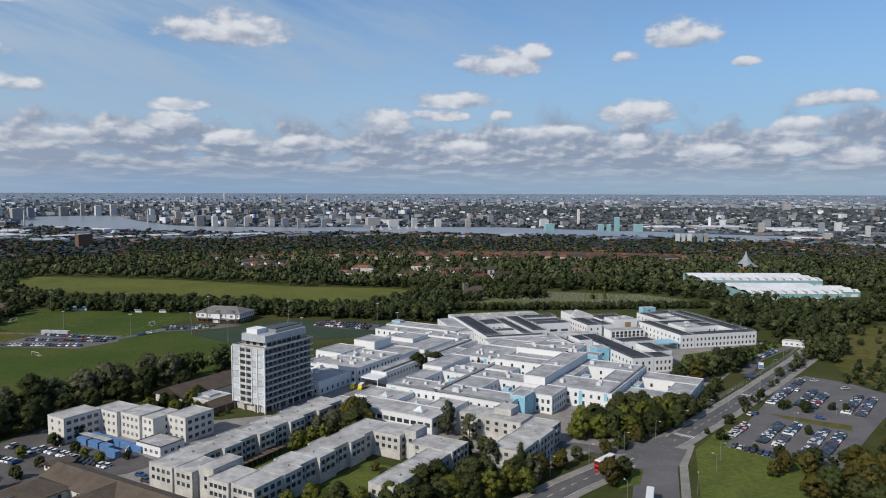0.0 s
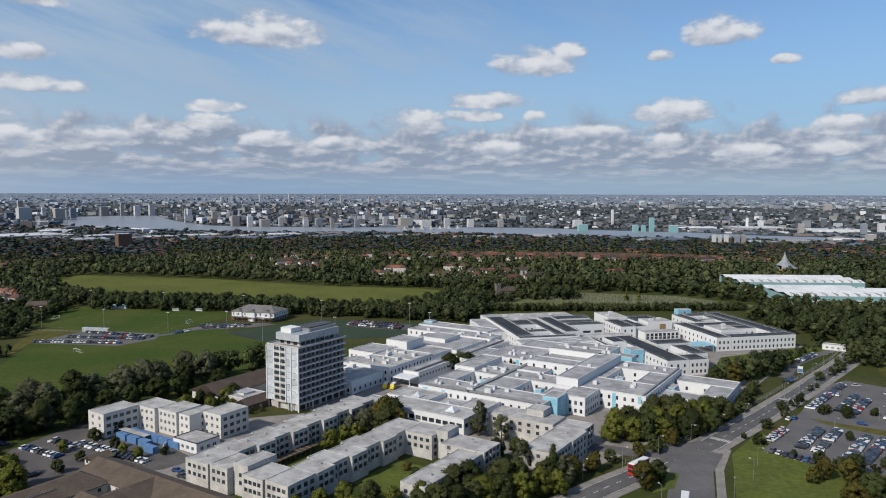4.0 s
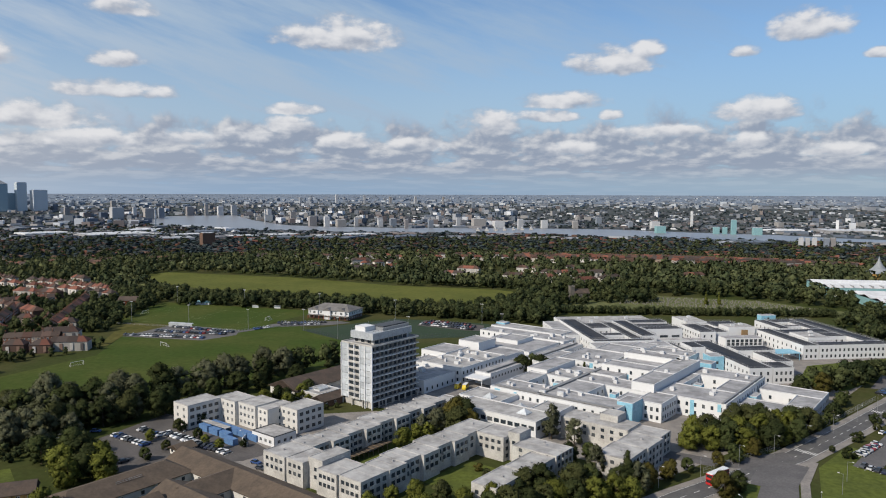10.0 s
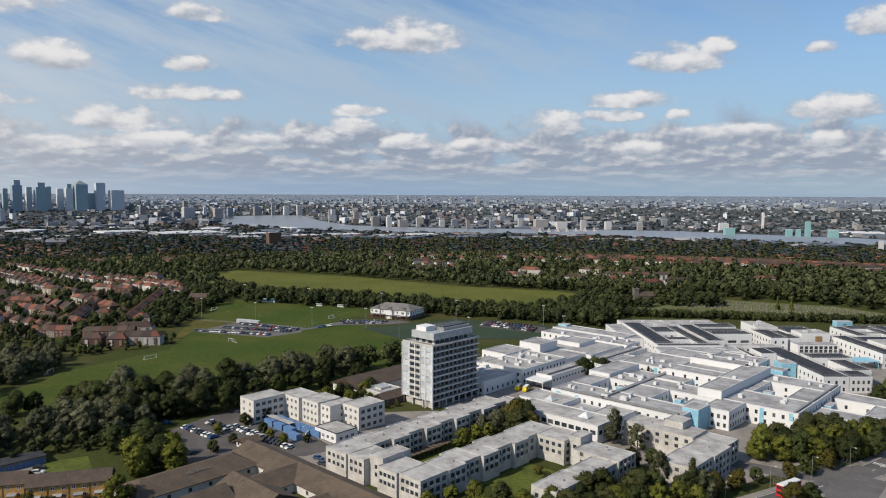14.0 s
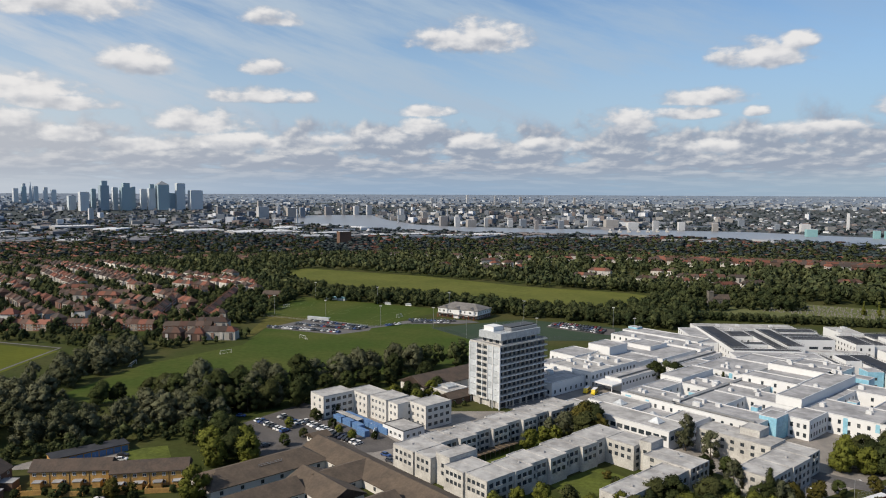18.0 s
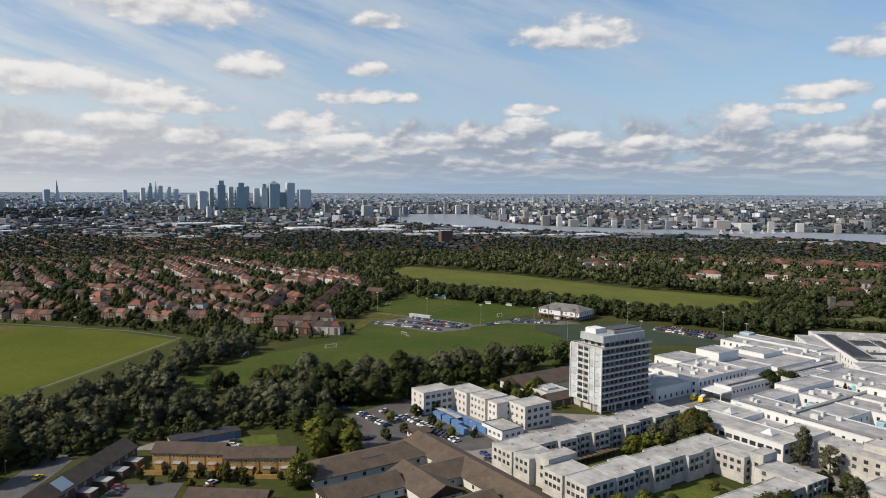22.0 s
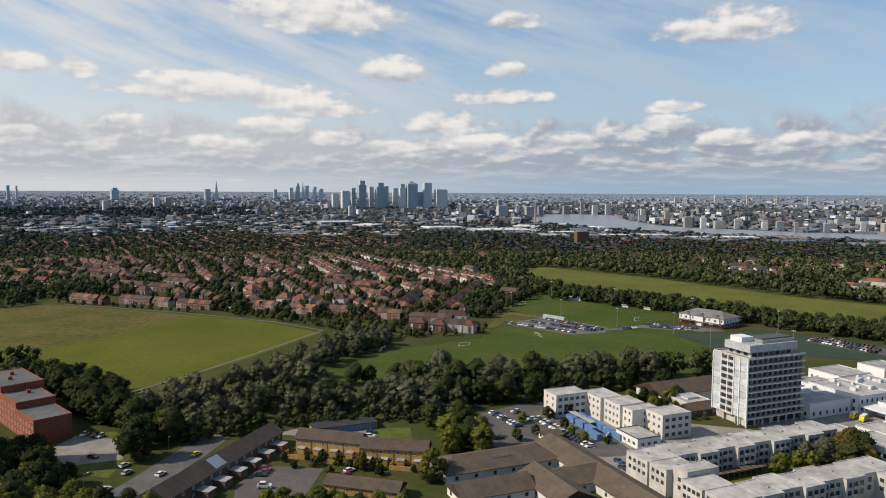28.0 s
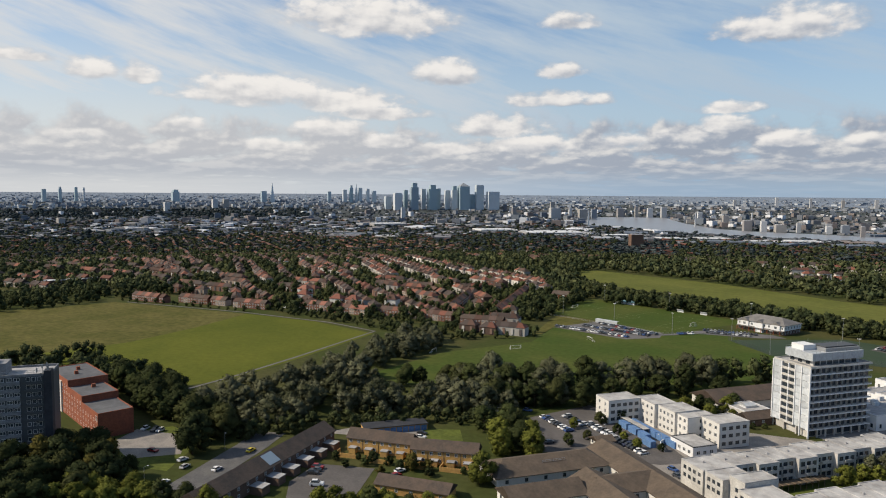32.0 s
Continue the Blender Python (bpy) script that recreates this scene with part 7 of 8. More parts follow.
SHED_A, SHED_B, ROTUNDA, LAWN = [(262, 740), (410, 740), (410, 820), (262, 820)], [(270, 640), (430, 640), (430, 740), (270, 740)], [(362, 860), (412, 860), (412, 940), (362, 940)], [(-2, 640), (190, 625), (262, 640), (200, 745), (60, 745)]
MEADOW = [(225, 350), (225, 400), (250, 470), (330, 540), (420, 500), (330, 300)]
WOODS = [
    ([(-335, 592), (-200, 584), (-100, 562), (-6, 546), (2, 580), (-90, 602), (-190, 628), (-335, 650)], 8.0, 9, 13, 31, ()),
    ([(4, 602), (120, 608), (235, 618), (235, 630), (120, 620), (4, 614)], 4.0, 5.5, 8.0, 32, ()),
    ([(216, 490), (250, 480), (330, 545), (430, 510), (700, 620), (700, 1000), (60, 1000), (60, 735), (200, 712), (262, 640), (216, 570)], 12.5, 11, 18, 33, (SHED_A, SHED_B, ROTUNDA, [(300, 610), (380, 610), (380, 660), (300, 660)])),
    ([(-20, 560), (6, 560), (10, 640), (-2, 690), (-26, 700), (-28, 660), (-50, 626), (-60, 610)], 9.0, 10, 16, 34, ()),
    ([(-10, 700), (60, 735), (60, 800), (-130, 790), (-120, 760), (-60, 752), (-30, 738)], 11.0, 10, 15, 35, ([(10, 655), (50, 655), (50, 690), (10, 690)],)),
    ([(-490, 840), (-300, 812), (-162, 760), (-58, 747), (60, 800), (60, 1010), (-480, 1010)], 13.5, 10, 17, 36, ([(-340, 870), (-205, 870), (-205, 990), (-340, 990)], [(-125, 805), (-15, 805), (-15, 925), (-125, 925)])),
    ([(-345, 600), (-345, 650), (-400, 690), (-470, 770), (-480, 850), (-530, 840), (-500, 740), (-420, 630), (-360, 590)], 10.0, 10, 14, 37, ()),
    ([(-470, 130), (-430, 178), (-330, 178), (-318, 158), (-366, 156), (-384, 124)], 10.0, 9, 14, 46, ()),
    ([(-402, 600), (-345, 600), (-330, 520), (-310, 470), (-345, 455), (-372, 520)], 9.0, 8, 12, 38, ([(-372, 562), (-348, 562), (-348, 585), (-372, 585)],)),
    ([(-318, 366), (-350, 374), (-372, 352), (-420, 358), (-480, 350), (-480, 358), (-370, 385), (-318, 410), (-290, 440), (-280, 410)], 7.5, 4, 8, 39, ()),
    ([(-660, 130), (-655, 280), (-700, 300), (-760, 280), (-740, 90)], 11.0, 8, 13, 40, ()),
    ([(240, 300), (330, 300), (430, 500), (600, 560), (600, 250), (300, 180)], 15.0, 5, 11, 41, ()),
    ([(217, 420), (238, 412), (264, 470), (302, 540), (330, 545), (300, 600), (262, 570), (250, 500)], 9.0, 10, 15, 44, ()),
    ([(228, 356), (228, 398), (250, 468), (330, 538), (415, 498), (335, 310)], 17.0, 3, 7, 42, ()),
]
WOODS += [
    ([(-262, 154), (-250, 178), (-240, 204), (-226, 214), (-205, 236), (-190, 262), (-179, 260), (-192, 236), (-212, 214), (-230, 196), (-240, 172), (-248, 156)], 5.5, 4, 8.5, 66, ()),
    ([(-340, 870), (-205, 870), (-205, 990), (-340, 990)], 19.0, 8, 13, 61, ()),
    ([(-125, 805), (-15, 805), (-15, 925), (-125, 925)], 19.0, 8, 13, 62, ()),
    ([(8, 650), (22, 650), (22, 672), (8, 690)], 8.0, 8, 13, 63, ()),
    ([(44, 668), (92, 672), (96, 700), (60, 722), (40, 700)], 9.5, 9, 15, 64, ()),
    ([(-660, 1010), (60, 1010), (420, 1000), (900, 1010), (900, 1450), (-660, 1450)], 26.0, 10, 17, 65, ()),
]
pts, hs = [np.array([q[:2] for q in FAR_TREES])], [np.array([q[2] for q in FAR_TREES])]
for poly, gap, lo, hi, sd, avoid in WOODS:
    p = spread(poly, gap, sd, avoid)
    pts.append(p)
    hs.append(np.random.default_rng(sd + 100).uniform(lo, hi, len(p)))
# trees among the houses
p = np.concatenate([spread([(-1080, 330), (-480, 350), (-330, 430), (-350, 600), (-480, 760), (-560, 1000), (-1080, 1000)], 10.0, 51), spread([(-2000, 100), (-1080, 330), (-1080, 1000), (-560, 1000), (-500, 1500), (-2000, 1500)], 16.0, 54), spread([(-1150, 120), (-660, 300), (-650, 380), (-1150, 420)], 8.5, 52)])


def house_gap(q):
    """Distance from each point to the nearest block of houses."""
    best = np.full(len(q), 9e9)
    for x, y, a, n, w, d, h, hip in BLOCKS:
        dx, dy = q[:, 0] - x, q[:, 1] - y
        u, v = dx * math.cos(a) + dy * math.sin(a), dy * math.cos(a) - dx * math.sin(a)
        best = np.minimum(best, np.maximum(np.abs(u - n * w / 2) - n * w / 2, np.abs(v - d / 2) - d / 2))
    return best


gap_h = 4.0 + 9.5 * np.random.default_rng(53).random(len(p)) ** 1.4
pts.append(p)
hs.append(gap_h)
pts, hs = np.concatenate(pts), np.concatenate(hs)
away = pts / np.hypot(pts[:, 0], pts[:, 1])[:, None]
clear = (house_gap(pts) > 0.28 * hs) & (house_gap(pts + away * 8.0) > 0.0)
clear &= (house_gap(pts + away * 17.0) > 0.0) | (hs < 7.0) | (np.hypot(pts[:, 0], pts[:, 1]) < 640)
pts, hs = pts[clear], hs[clear]
dist = np.hypot(pts[:, 0], pts[:, 1])


def wood(name, sel, cards, lumps, leaf, label, mat, seeds=3, wide=0.46):
    vv, ff, nn, n0 = [], [], [], 0
    r = np.random.default_rng(len(name))
    pick = r.integers(0, seeds, sel.sum())
    for s in range(seeds):
        v, f, nrm = crown_arrays(70 + s, 1.0, wide, 0.02, lumps, cards, leaf, fat=1.0 if lumps > 12 else 1.45 if lumps > 6 else 1.9)
        q, hh = pts[sel][pick == s], hs[sel][pick == s]
        b, z, k = land(np.hypot(q[:, 0], q[:, 1]))
        kk = hh * k
        spin = r.random(len(q)) * 6.28
        nn.append(turned(nrm, spin))
        vv2, ff2 = tiled(v, f, np.stack([q[:, 0] * k, q[:, 1] * k, z - 0.2], -1), spin, np.stack([kk * r.uniform(0.8, 1.15, len(q)), kk * r.uniform(0.8, 1.15, len(q)), kk], -1))
        vv.append(vv2)
        ff.append(ff2 + n0)
        n0 += len(vv2)
    solid(name, leafy(bulk(name, np.concatenate(vv), np.concatenate(ff), mat), np.concatenate(nn)), None, label, "woodland", kind="stuff")


FIELD_STRIP = [(-262, 240), (-232, 250), (-262, 290), (-292, 326), (-306, 318), (-284, 280)]
WILLOWS = spread([(-303, 172), (-312, 232), (-326, 290), (-346, 346), (-336, 366), (-318, 360), (-302, 330), (-296, 268), (-272, 258), (-232, 276), (-200, 298), (-180, 290), (-190, 262), (-205, 236), (-226, 214), (-240, 204), (-250, 178), (-262, 154), (-284, 158)], 10.0, 71, (FIELD_STRIP,))
wood_pts, wood_hs, pts = pts, hs, WILLOWS
hs = np.random.default_rng(72).uniform(8.5, 15.5, len(pts)) * np.where((pts[:, 0] < -300) & (pts[:, 1] < 270), 0.78, 1.0)
wood("willow_belt", np.ones(len(pts), bool), 1300, 20, 0.024, "belt of silvery grey willows along the common", M_WILLOW_BELT, wide=0.54)
pts, hs = wood_pts, wood_hs
wood("woodland", dist < 760, 290, 9, 0.042, "dense dark green woodland and hedges of broad trees", M_WOOD_LEAF)
# trees beyond 760 m take the leaf colour with haze in it
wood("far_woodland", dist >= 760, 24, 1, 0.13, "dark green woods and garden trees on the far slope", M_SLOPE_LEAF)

# ---------------------------------------------------------------- vehicles
def car_meshes():
    body = Mesh()
    w = 0.88
    prof = [(-2.1, 0.32), (2.1, 0.32), (2.12, 0.62), (1.95, 0.80), (0.95, 0.92), (-1.85, 0.95), (-2.1, 0.80)]
    n = len(prof)
    body.hull([(x, -w, z) for x, z in prof] + [(x, w, z) for x, z in prof], [tuple(range(n)), tuple(range(2 * n - 1, n - 1, -1))] + [((i + 1) % n, i, n + i, n + (i + 1) % n) for i in range(n)])
    body.box(-1.35, 0.25, -0.62, 0.62, 1.40, 1.46)
    cab = Mesh()
    cab.hull([(-1.85, -0.80, 0.94), (0.98, -0.80, 0.92), (0.98, 0.80, 0.92), (-1.85, 0.80, 0.94), (-1.38, -0.64, 1.41), (0.28, -0.64, 1.41), (0.28, 0.64, 1.41), (-1.38, 0.64, 1.41)],
             [(4, 5, 6, 7), (0, 1, 5, 4), (1, 2, 6, 5), (2, 3, 7, 6), (3, 0, 4, 7)])
    wheel = Mesh()
    k = 10
    wheel.hull([(0.31 * math.cos(2 * math.pi * i / k), -0.1, 0.31 * math.sin(2 * math.pi * i / k)) for i in range(k)] + [(0.31 * math.cos(2 * math.pi * i / k), 0.1, 0.31 * math.sin(2 * math.pi * i / k)) for i in range(k)],
               [tuple(range(k)), tuple(range(2 * k - 1, k - 1, -1))] + [((i + 1) % k, i, k + i, k + (i + 1) % k) for i in range(k)])
    return body.make("body", M_CAR), cab.make("cabin", M_CAR_GLASS), wheel.make("wheel", M_TYRE)


CAR_BODY, CAR_GLASS, CAR_WHEEL = car_meshes()
car_rng = random.Random(8)


def car(x, y, turn, z=0.1, paint=None, wheels=True, scale=1.0, name="car", label="parked car on asphalt", tall=1.0):
    t = thing(name, pose(x, y, z, 0, 0, turn) @ Matrix.Diagonal((scale, scale, scale * tall, 1)), label, name, "parked cars")
    b = part("body", CAR_BODY, None, t)
    if paint:
        b.data = CAR_BODY.copy()
        b.data.materials[0] = paint
    part("cabin", CAR_GLASS, None, t)
    if wheels:
        for wx in (-1.32, 1.32):
            for wy in (-0.80, 0.80):
                part("wheel", CAR_WHEEL, None, t, at=pose(wx, wy, 0.31))
    return t


HD = 49
car(-234.7, 153.5, 110, paint=M_YELLOW, label="bright yellow car parked on the street")
car(-245, 131, 100, label="dark car parked at the kerb")
car(-227.5, 134.6, 110, label="dark car parked on the street")
bays(119, 289.5, HD, 8)
bays(115.3, 276.7, -42.6, 7, fill=0.95)
bays(128, 281.8, HD + 2, 12, fill=0.95)
bays(132.4, 277.6, HD + 2, 14, fill=0.95)
bays(140.4, 270.2, HD + 2, 14, fill=0.95)
bays(144.6, 266.4, HD + 1, 14, fill=0.95)
bays(156, 335, HD + 1, 23, fill=0.85)
bays(167.4, 331.6, HD + 2, 14)
bays(172.0, 328.0, HD + 2, 12)
bays(183.4, 320.0, HD + 2, 14)
bays(187.8, 316.4, HD + 2, 14)
bays(190, 428, 46, 12, lines=False)
bays(165, 382, 50, 5, lines=False)
bays(-175, 266, -25, 9, fill=1.0)
bays(-168, 274, -26, 6)
bays(-155, 271, -27, 16, fill=1.0)
bays(-274.0, 492.9, -14.0, 22, fill=0.95, lines=False)
bays(-277.8, 475.2, -2.4, 22, fill=0.95, lines=False)
bays(-291.8, 459.0, -0.6, 24, fill=0.95, lines=False)
bays(-204, 521, 14, 15, lines=False)
bays(-199, 514, 14, 12, lines=False)
bays(-212, 494, 50, 5, lines=False)
bays(-95, 534, -21, 18, lines=False)
bays(-92, 541, -20, 17, lines=False)
bays(-90, 547, -19, 14, lines=False)
bays(-289, 138, 25, 4, fill=0.8, lines=False)
bays(-202, 160, -58, 3, nose=90, lines=False)
bays(-414, 556, -64, 14, nose=0, fill=0.5, lines=False, pitch=6)
bays(-520, 366, 14, 12, nose=0, fill=0.5, lines=False, pitch=6)
solid("bay_line", bl, M_PAINT, "thin white parking bay lines", "bay lines", kind="structure")
for x, y, hd, n, nose, fill, pitch in CAR_ROWS:
    for i in range(n):
        if car_rng.random() > fill:
            continue
        px, py = x + math.cos(radians(hd)) * pitch * i, y + math.sin(radians(hd)) * pitch * i
        near = math.hypot(px, py) < 320
        car(px, py, hd + nose + car_rng.choice((0, 180)) + car_rng.uniform(-3, 3), 0.1, None, near, car_rng.uniform(0.93, 1.1), tall=car_rng.uniform(0.98, 1.2))
for x, y, tn in ((168, 313, -40), (206, 361, 10), (180, 358, 50), (198, 376, 0), (142, 319, 50), (139, 318, 50), (-158, 236, 60), (-155, 240, 60), (-106, 246, -20), (-102, 241, -20), (-186, 269, 10), (200, 403, 50),
                 (-230, 116, 110), (-238, 128, 112), (-222, 106, 110), (-262, 128, 20), (-224, 203, 120), (-200, 213, 20), (-197, 209, 25), (-178, 178, 80), (-176, 174, 80), (208, 447, 50)):
    car(x, y, tn, 0.12)
for x, y, tn in ((-194, 259, 60), (-190, 150, 40)):
    car(x, y, tn, 0.1, M_WHITE, True, 1.15, "van", "white van parked on asphalt", 1.35)


def bus(x, y, turn, z=0.17, label="red double-decker bus with a white roof"):
    t = thing("bus", pose(x, y, z, 0, 0, turn), label, "bus", "red buses")
    part("body", Mesh().box(-5.2, 5.2, -1.25, 1.25, 0.35, 4.2), M_BUS_RED, t)
    part("roof", Mesh().hull([(-5.2, -1.25, 4.2), (5.2, -1.25, 4.2), (5.2, 1.25, 4.2), (-5.2, 1.25, 4.2), (-5.0, -1.0, 4.42), (5.0, -1.0, 4.42), (5.0, 1.0, 4.42), (-5.0, 1.0, 4.42)], [(4, 5, 6, 7), (0, 1, 5, 4), (1, 2, 6, 5), (2, 3, 7, 6), (3, 0, 4, 7)]), M_WHITE, t, "white roof")
    for z0_ in (1.2, 2.9):
        for i in range(6):
            for s in (-1, 1):
                part("window", Mesh().box(-4.9 + 1.65 * i, -3.4 + 1.65 * i, s * 1.27 - 0.02, s * 1.27 + 0.02, z0_, z0_ + 0.9), M_CAR_GLASS, t)
        for x_ in (-5.2, 5.2):
            part("window", Mesh().box(x_ - 0.03, x_ + 0.03, -1.05, 1.05, z0_, z0_ + 0.95), M_CAR_GLASS, t)
    for wx in (-3.2, 3.0):
        for s in (-1, 1):
            part("wheel", CAR_WHEEL, None, t, at=pose(wx, s * 1.15, 0.33) @ Matrix.Diagonal((1.5, 1.6, 1.5, 1)))


bus(59, 254, 46)
bus(66.5, 223, 72)


def minibus(u, v, turn, mat, label):
    t = thing("ambulance", at_uv(u, v, 0.05, turn), label, "ambulance", "ambulances")
    part("body", Mesh().box(-2.9, 2.2, -1.0, 1.0, 0.4, 2.6).hull([(2.2, -1, .4), (3.0, -1, .4), (3.0, 1, .4), (2.2, 1, .4), (2.2, -1, 2.3), (2.5, -1, 1.4), (2.5, 1, 1.4), (2.2, 1, 2.3), (3.0, -1, 1.2), (3.0, 1, 1.2)], [(5, 8, 9, 6), (4, 5, 6, 7), (1, 2, 9, 8), (0, 1, 8, 5, 4), (3, 7, 6, 9, 2)]), mat, t)
    part("roof", Mesh().box(-2.9, 2.1, -0.95, 0.95, 2.6, 2.75), M_WHITE, t)
    for s in (-1.01, 1.01):
        part("window", Mesh().box(-2.4, 1.9, s - 0.02, s + 0.02, 1.5, 2.2), M_CAR_GLASS, t)
    for wx in (-1.8, 1.9):
        for s in (-1, 1):
            part("wheel", CAR_WHEEL, None, t, at=pose(wx, s * 0.9, 0.33) @ Matrix.Diagonal((1.15, 1.2, 1.15, 1)))


for u, v in ((289.5, 219.5), (290.5, 215.5)):
    minibus(u, v, 200, M_YELLOW, "yellow and white ambulance outside the hospital")
minibus(291, 199, 150, M_WHITE, "white ambulance outside the hospital")


# ---------------------------------------------------------------- street furniture
def lamp_post(x, y, turn, h=8.0, arm=1.4, label="grey steel street lamp", group="street lamps"):
    t = thing("street_lamp", pose(x, y, 0.1, 0, 0, turn), label, "street lamp", group)
    part("pole", Mesh().cyl(0, 0, 0, h, 0.09, 0.05, 6), M_STEEL, t)
    part("arm", Mesh().box(-0.03, arm, -0.03, 0.03, h - 0.06, h), M_STEEL, t)
    part("lamp_head", Mesh().box(arm - 0.1, arm + 0.6, -0.15, 0.15, h - 0.08, h + 0.06), M_FRAME, t)


for i in range(12):
    k = i / 11
    x, y = 38 + 178 * k, 246 + 192 * k - 18 * math.sin(math.pi * k)
    lamp_post(x, y, -40)
for x, y in ((85, 232), (98, 250), (104, 262), (60, 226), (-232, 110), (-244, 148), (-140, 258), (-118, 262), (150, 300), (178, 318), (160, 356)):
    lamp_post(x, y, random.Random(int(x)).uniform(0, 360), 7.0)


def floodlight(x, y, h=15):
    t = thing("floodlight", pose(x, y, 0), "tall grey floodlight mast beside a pitch", "floodlight", "floodlight masts")
    part("mast", Mesh().cyl(0, 0, 0, h, 0.16, 0.08, 6), M_STEEL, t)
    part("lamp_bar", Mesh().box(-1.0, 1.0, -0.06, 0.06, h, h + 0.12), M_STEEL, t)
    for i in (-0.8, 0.0, 0.8):
        part("lamp", Mesh().box(i - 0.25, i + 0.25, -0.3, 0.1, h + 0.12, h + 0.5), M_FRAME, t)


for x, y in ((-320, 512), (-268, 503), (-216, 492), (-190, 578), (-262, 590), (-330, 600), (-176, 498), (-142, 470), (-95, 480), (-32, 502), (-120, 554), (-50, 544)):
    floodlight(x, y)


def goal(x, y, turn):
    t = thing("goal", pose(x, y, 0.05, 0, 0, turn), "white football goal with a net", "goal", "football goals")
    for s in (-3.66, 3.66):
        part("post", Mesh().cyl(0, s, 0, 2.44, 0.10, n=6), M_FRAME, t)
        part("stay", Mesh().hull([(0, s - .05, 2.44), (0, s + .05, 2.44), (1.9, s + .05, 0.1), (1.9, s - .05, 0.1), (0, s - .05, 2.34), (0, s + .05, 2.34), (1.8, s + .05, 0), (1.8, s - .05, 0)], [(0, 1, 2, 3), (7, 6, 5, 4), (0, 3, 7, 4), (1, 5, 6, 2)]), M_FRAME, t)
    part("crossbar", Mesh().box(-0.1, 0.1, -3.7, 3.7, 2.40, 2.56), M_FRAME, t)
    part("ground_bar", Mesh().box(1.8, 1.95, -3.7, 3.7, 0, 0.12), M_FRAME, t)
    net = Mesh()
    for i in range(13):
        y_ = -3.6 + 0.6 * i
        net.hull([(0, y_ - .02, 2.42), (0, y_ + .02, 2.42), (1.9, y_ + .02, 0.08), (1.9, y_ - .02, 0.08)], [(0, 1, 2, 3)])
    part("net", net, M_FRAME, t)


for x, y, tn in ((-268, 373, 150), (-247, 430, 60), (-300, 330, 200), (-329, 546, 173), (-218, 533, -7), (-262, 268, 220)):
    goal(x, y, tn)
st = thing("stand", pose(-270, 494, 0, 0, 0, -7), "small grey covered spectator stand beside the pitch", "stand")
part("back", Mesh().box(-10, 10, -0.1, 0.1, 0, 3.0), M_PANEL, st)
part("roof", Mesh().box(-10, 10, -0.1, 2.6, 3.0, 3.15), M_PANEL, st)
part("bench", Mesh().box(-9.6, 9.6, 0.8, 1.3, 0, 0.5), M_PANEL, st)
for x in (-252, -232):
    d = thing("dugout", pose(x, 588, 0, 0, 0, -7), "small white team shelter", "shelter", "team shelters")
    part("back", Mesh().box(-3, 3, 1.2, 1.3, 0, 2.2), M_WHITE, d)
    part("roof", Mesh().box(-3, 3, 0, 1.3, 2.2, 2.3), M_WHITE, d)


def fence(name, line, h, mat, label, gap=3.0):
    for i in range(len(line) - 1):
        (x0, y0), (x1, y1) = line[i], line[i + 1]
        ln = math.hypot(x1 - x0, y1 - y0)
        t = thing(name, pose(x0, y0, 0, 0, 0, math.degrees(math.atan2(y1 - y0, x1 - x0))), label, "fence", "fences")
        n = max(1, int(ln / gap))
        pm = Mesh().box(-0.04, 0.04, -0.04, 0.04, 0, h).make("post", mat)
        for k in range(n + 1):
            part("post", pm, None, t, at=pose(ln * k / n, 0, 0))
        for z in (0.15, h * 0.5, h - 0.06):
            part("rail", Mesh().box(0, ln, -0.02, 0.02, z, z + 0.05), mat, t)
        part("mesh_infill", Mesh_bars(ln, h), mat, t)


def Mesh_bars(ln, h):
    m = Mesh()
    for k in range(int(ln / 0.5)):
        m.box(k * 0.5 - 0.012, k * 0.5 + 0.012, -0.012, 0.012, 0.1, h, bottom=False)
    return m


fence("steel_fence", [(56, 262), (88, 290), (122, 328), (158, 370)], 2.2, M_STEEL, "grey steel palisade fence along the pavement", 4.0)
fence("steel_fence", [(170, 384), (212, 434), (240, 472)], 2.2, M_STEEL, "grey steel palisade fence along the pavement", 5.0)
fence("pitch_fence", [(-178, 498), (-142, 470), (-95, 480), (-30, 502)], 3.0, M_DARK_STEEL, "dark green mesh fence round the turf pitch", 4.0)
fence("pitch_fence", [(-345, 502), (-221, 488), (-180, 520)], 1.2, M_STEEL, "low rail round the football pitch", 4.0)
sg = thing("road_sign", pose(180, 400, 0.05, 0, 0, -20), "blue and white hospital sign board beside the road", "sign")
part("board", Mesh().box(-1.3, 1.3, -0.1, 0.1, 1.0, 4.6), M_WHITE, sg)
part("blue_panel", Mesh().box(-1.2, 1.2, -0.13, -0.102, 1.2, 3.2), M_BLUE_STEEL, sg)
part("post", Mesh().box(-1.1, -0.9, -0.05, 0.05, 0, 1.0).box(0.9, 1.1, -0.05, 0.05, 0, 1.0), M_STEEL, sg)
# gravestones of the cemetery
r = np.random.default_rng(77)
gp = spread([(60, 665), (190, 640), (235, 655), (190, 700), (85, 715)], 4.2, 61)
vv, ff = tiled(cube_v - np.array([0.5, 0.5, 0]), np.concatenate([wall_f, [[4, 5, 6, 7]]]), np.stack([gp[:, 0], gp[:, 1], np.zeros(len(gp))], -1), r.uniform(0.1, 0.5, len(gp)), np.stack([r.uniform(.6, 1, len(gp)), np.full(len(gp), .25), r.uniform(.7, 1.5, len(gp))], -1))
solid("gravestones", bulk("gravestones", vv, ff, M_PAVING), None, "hundreds of pale gravestones on the cemetery lawn", "gravestones", kind="stuff")

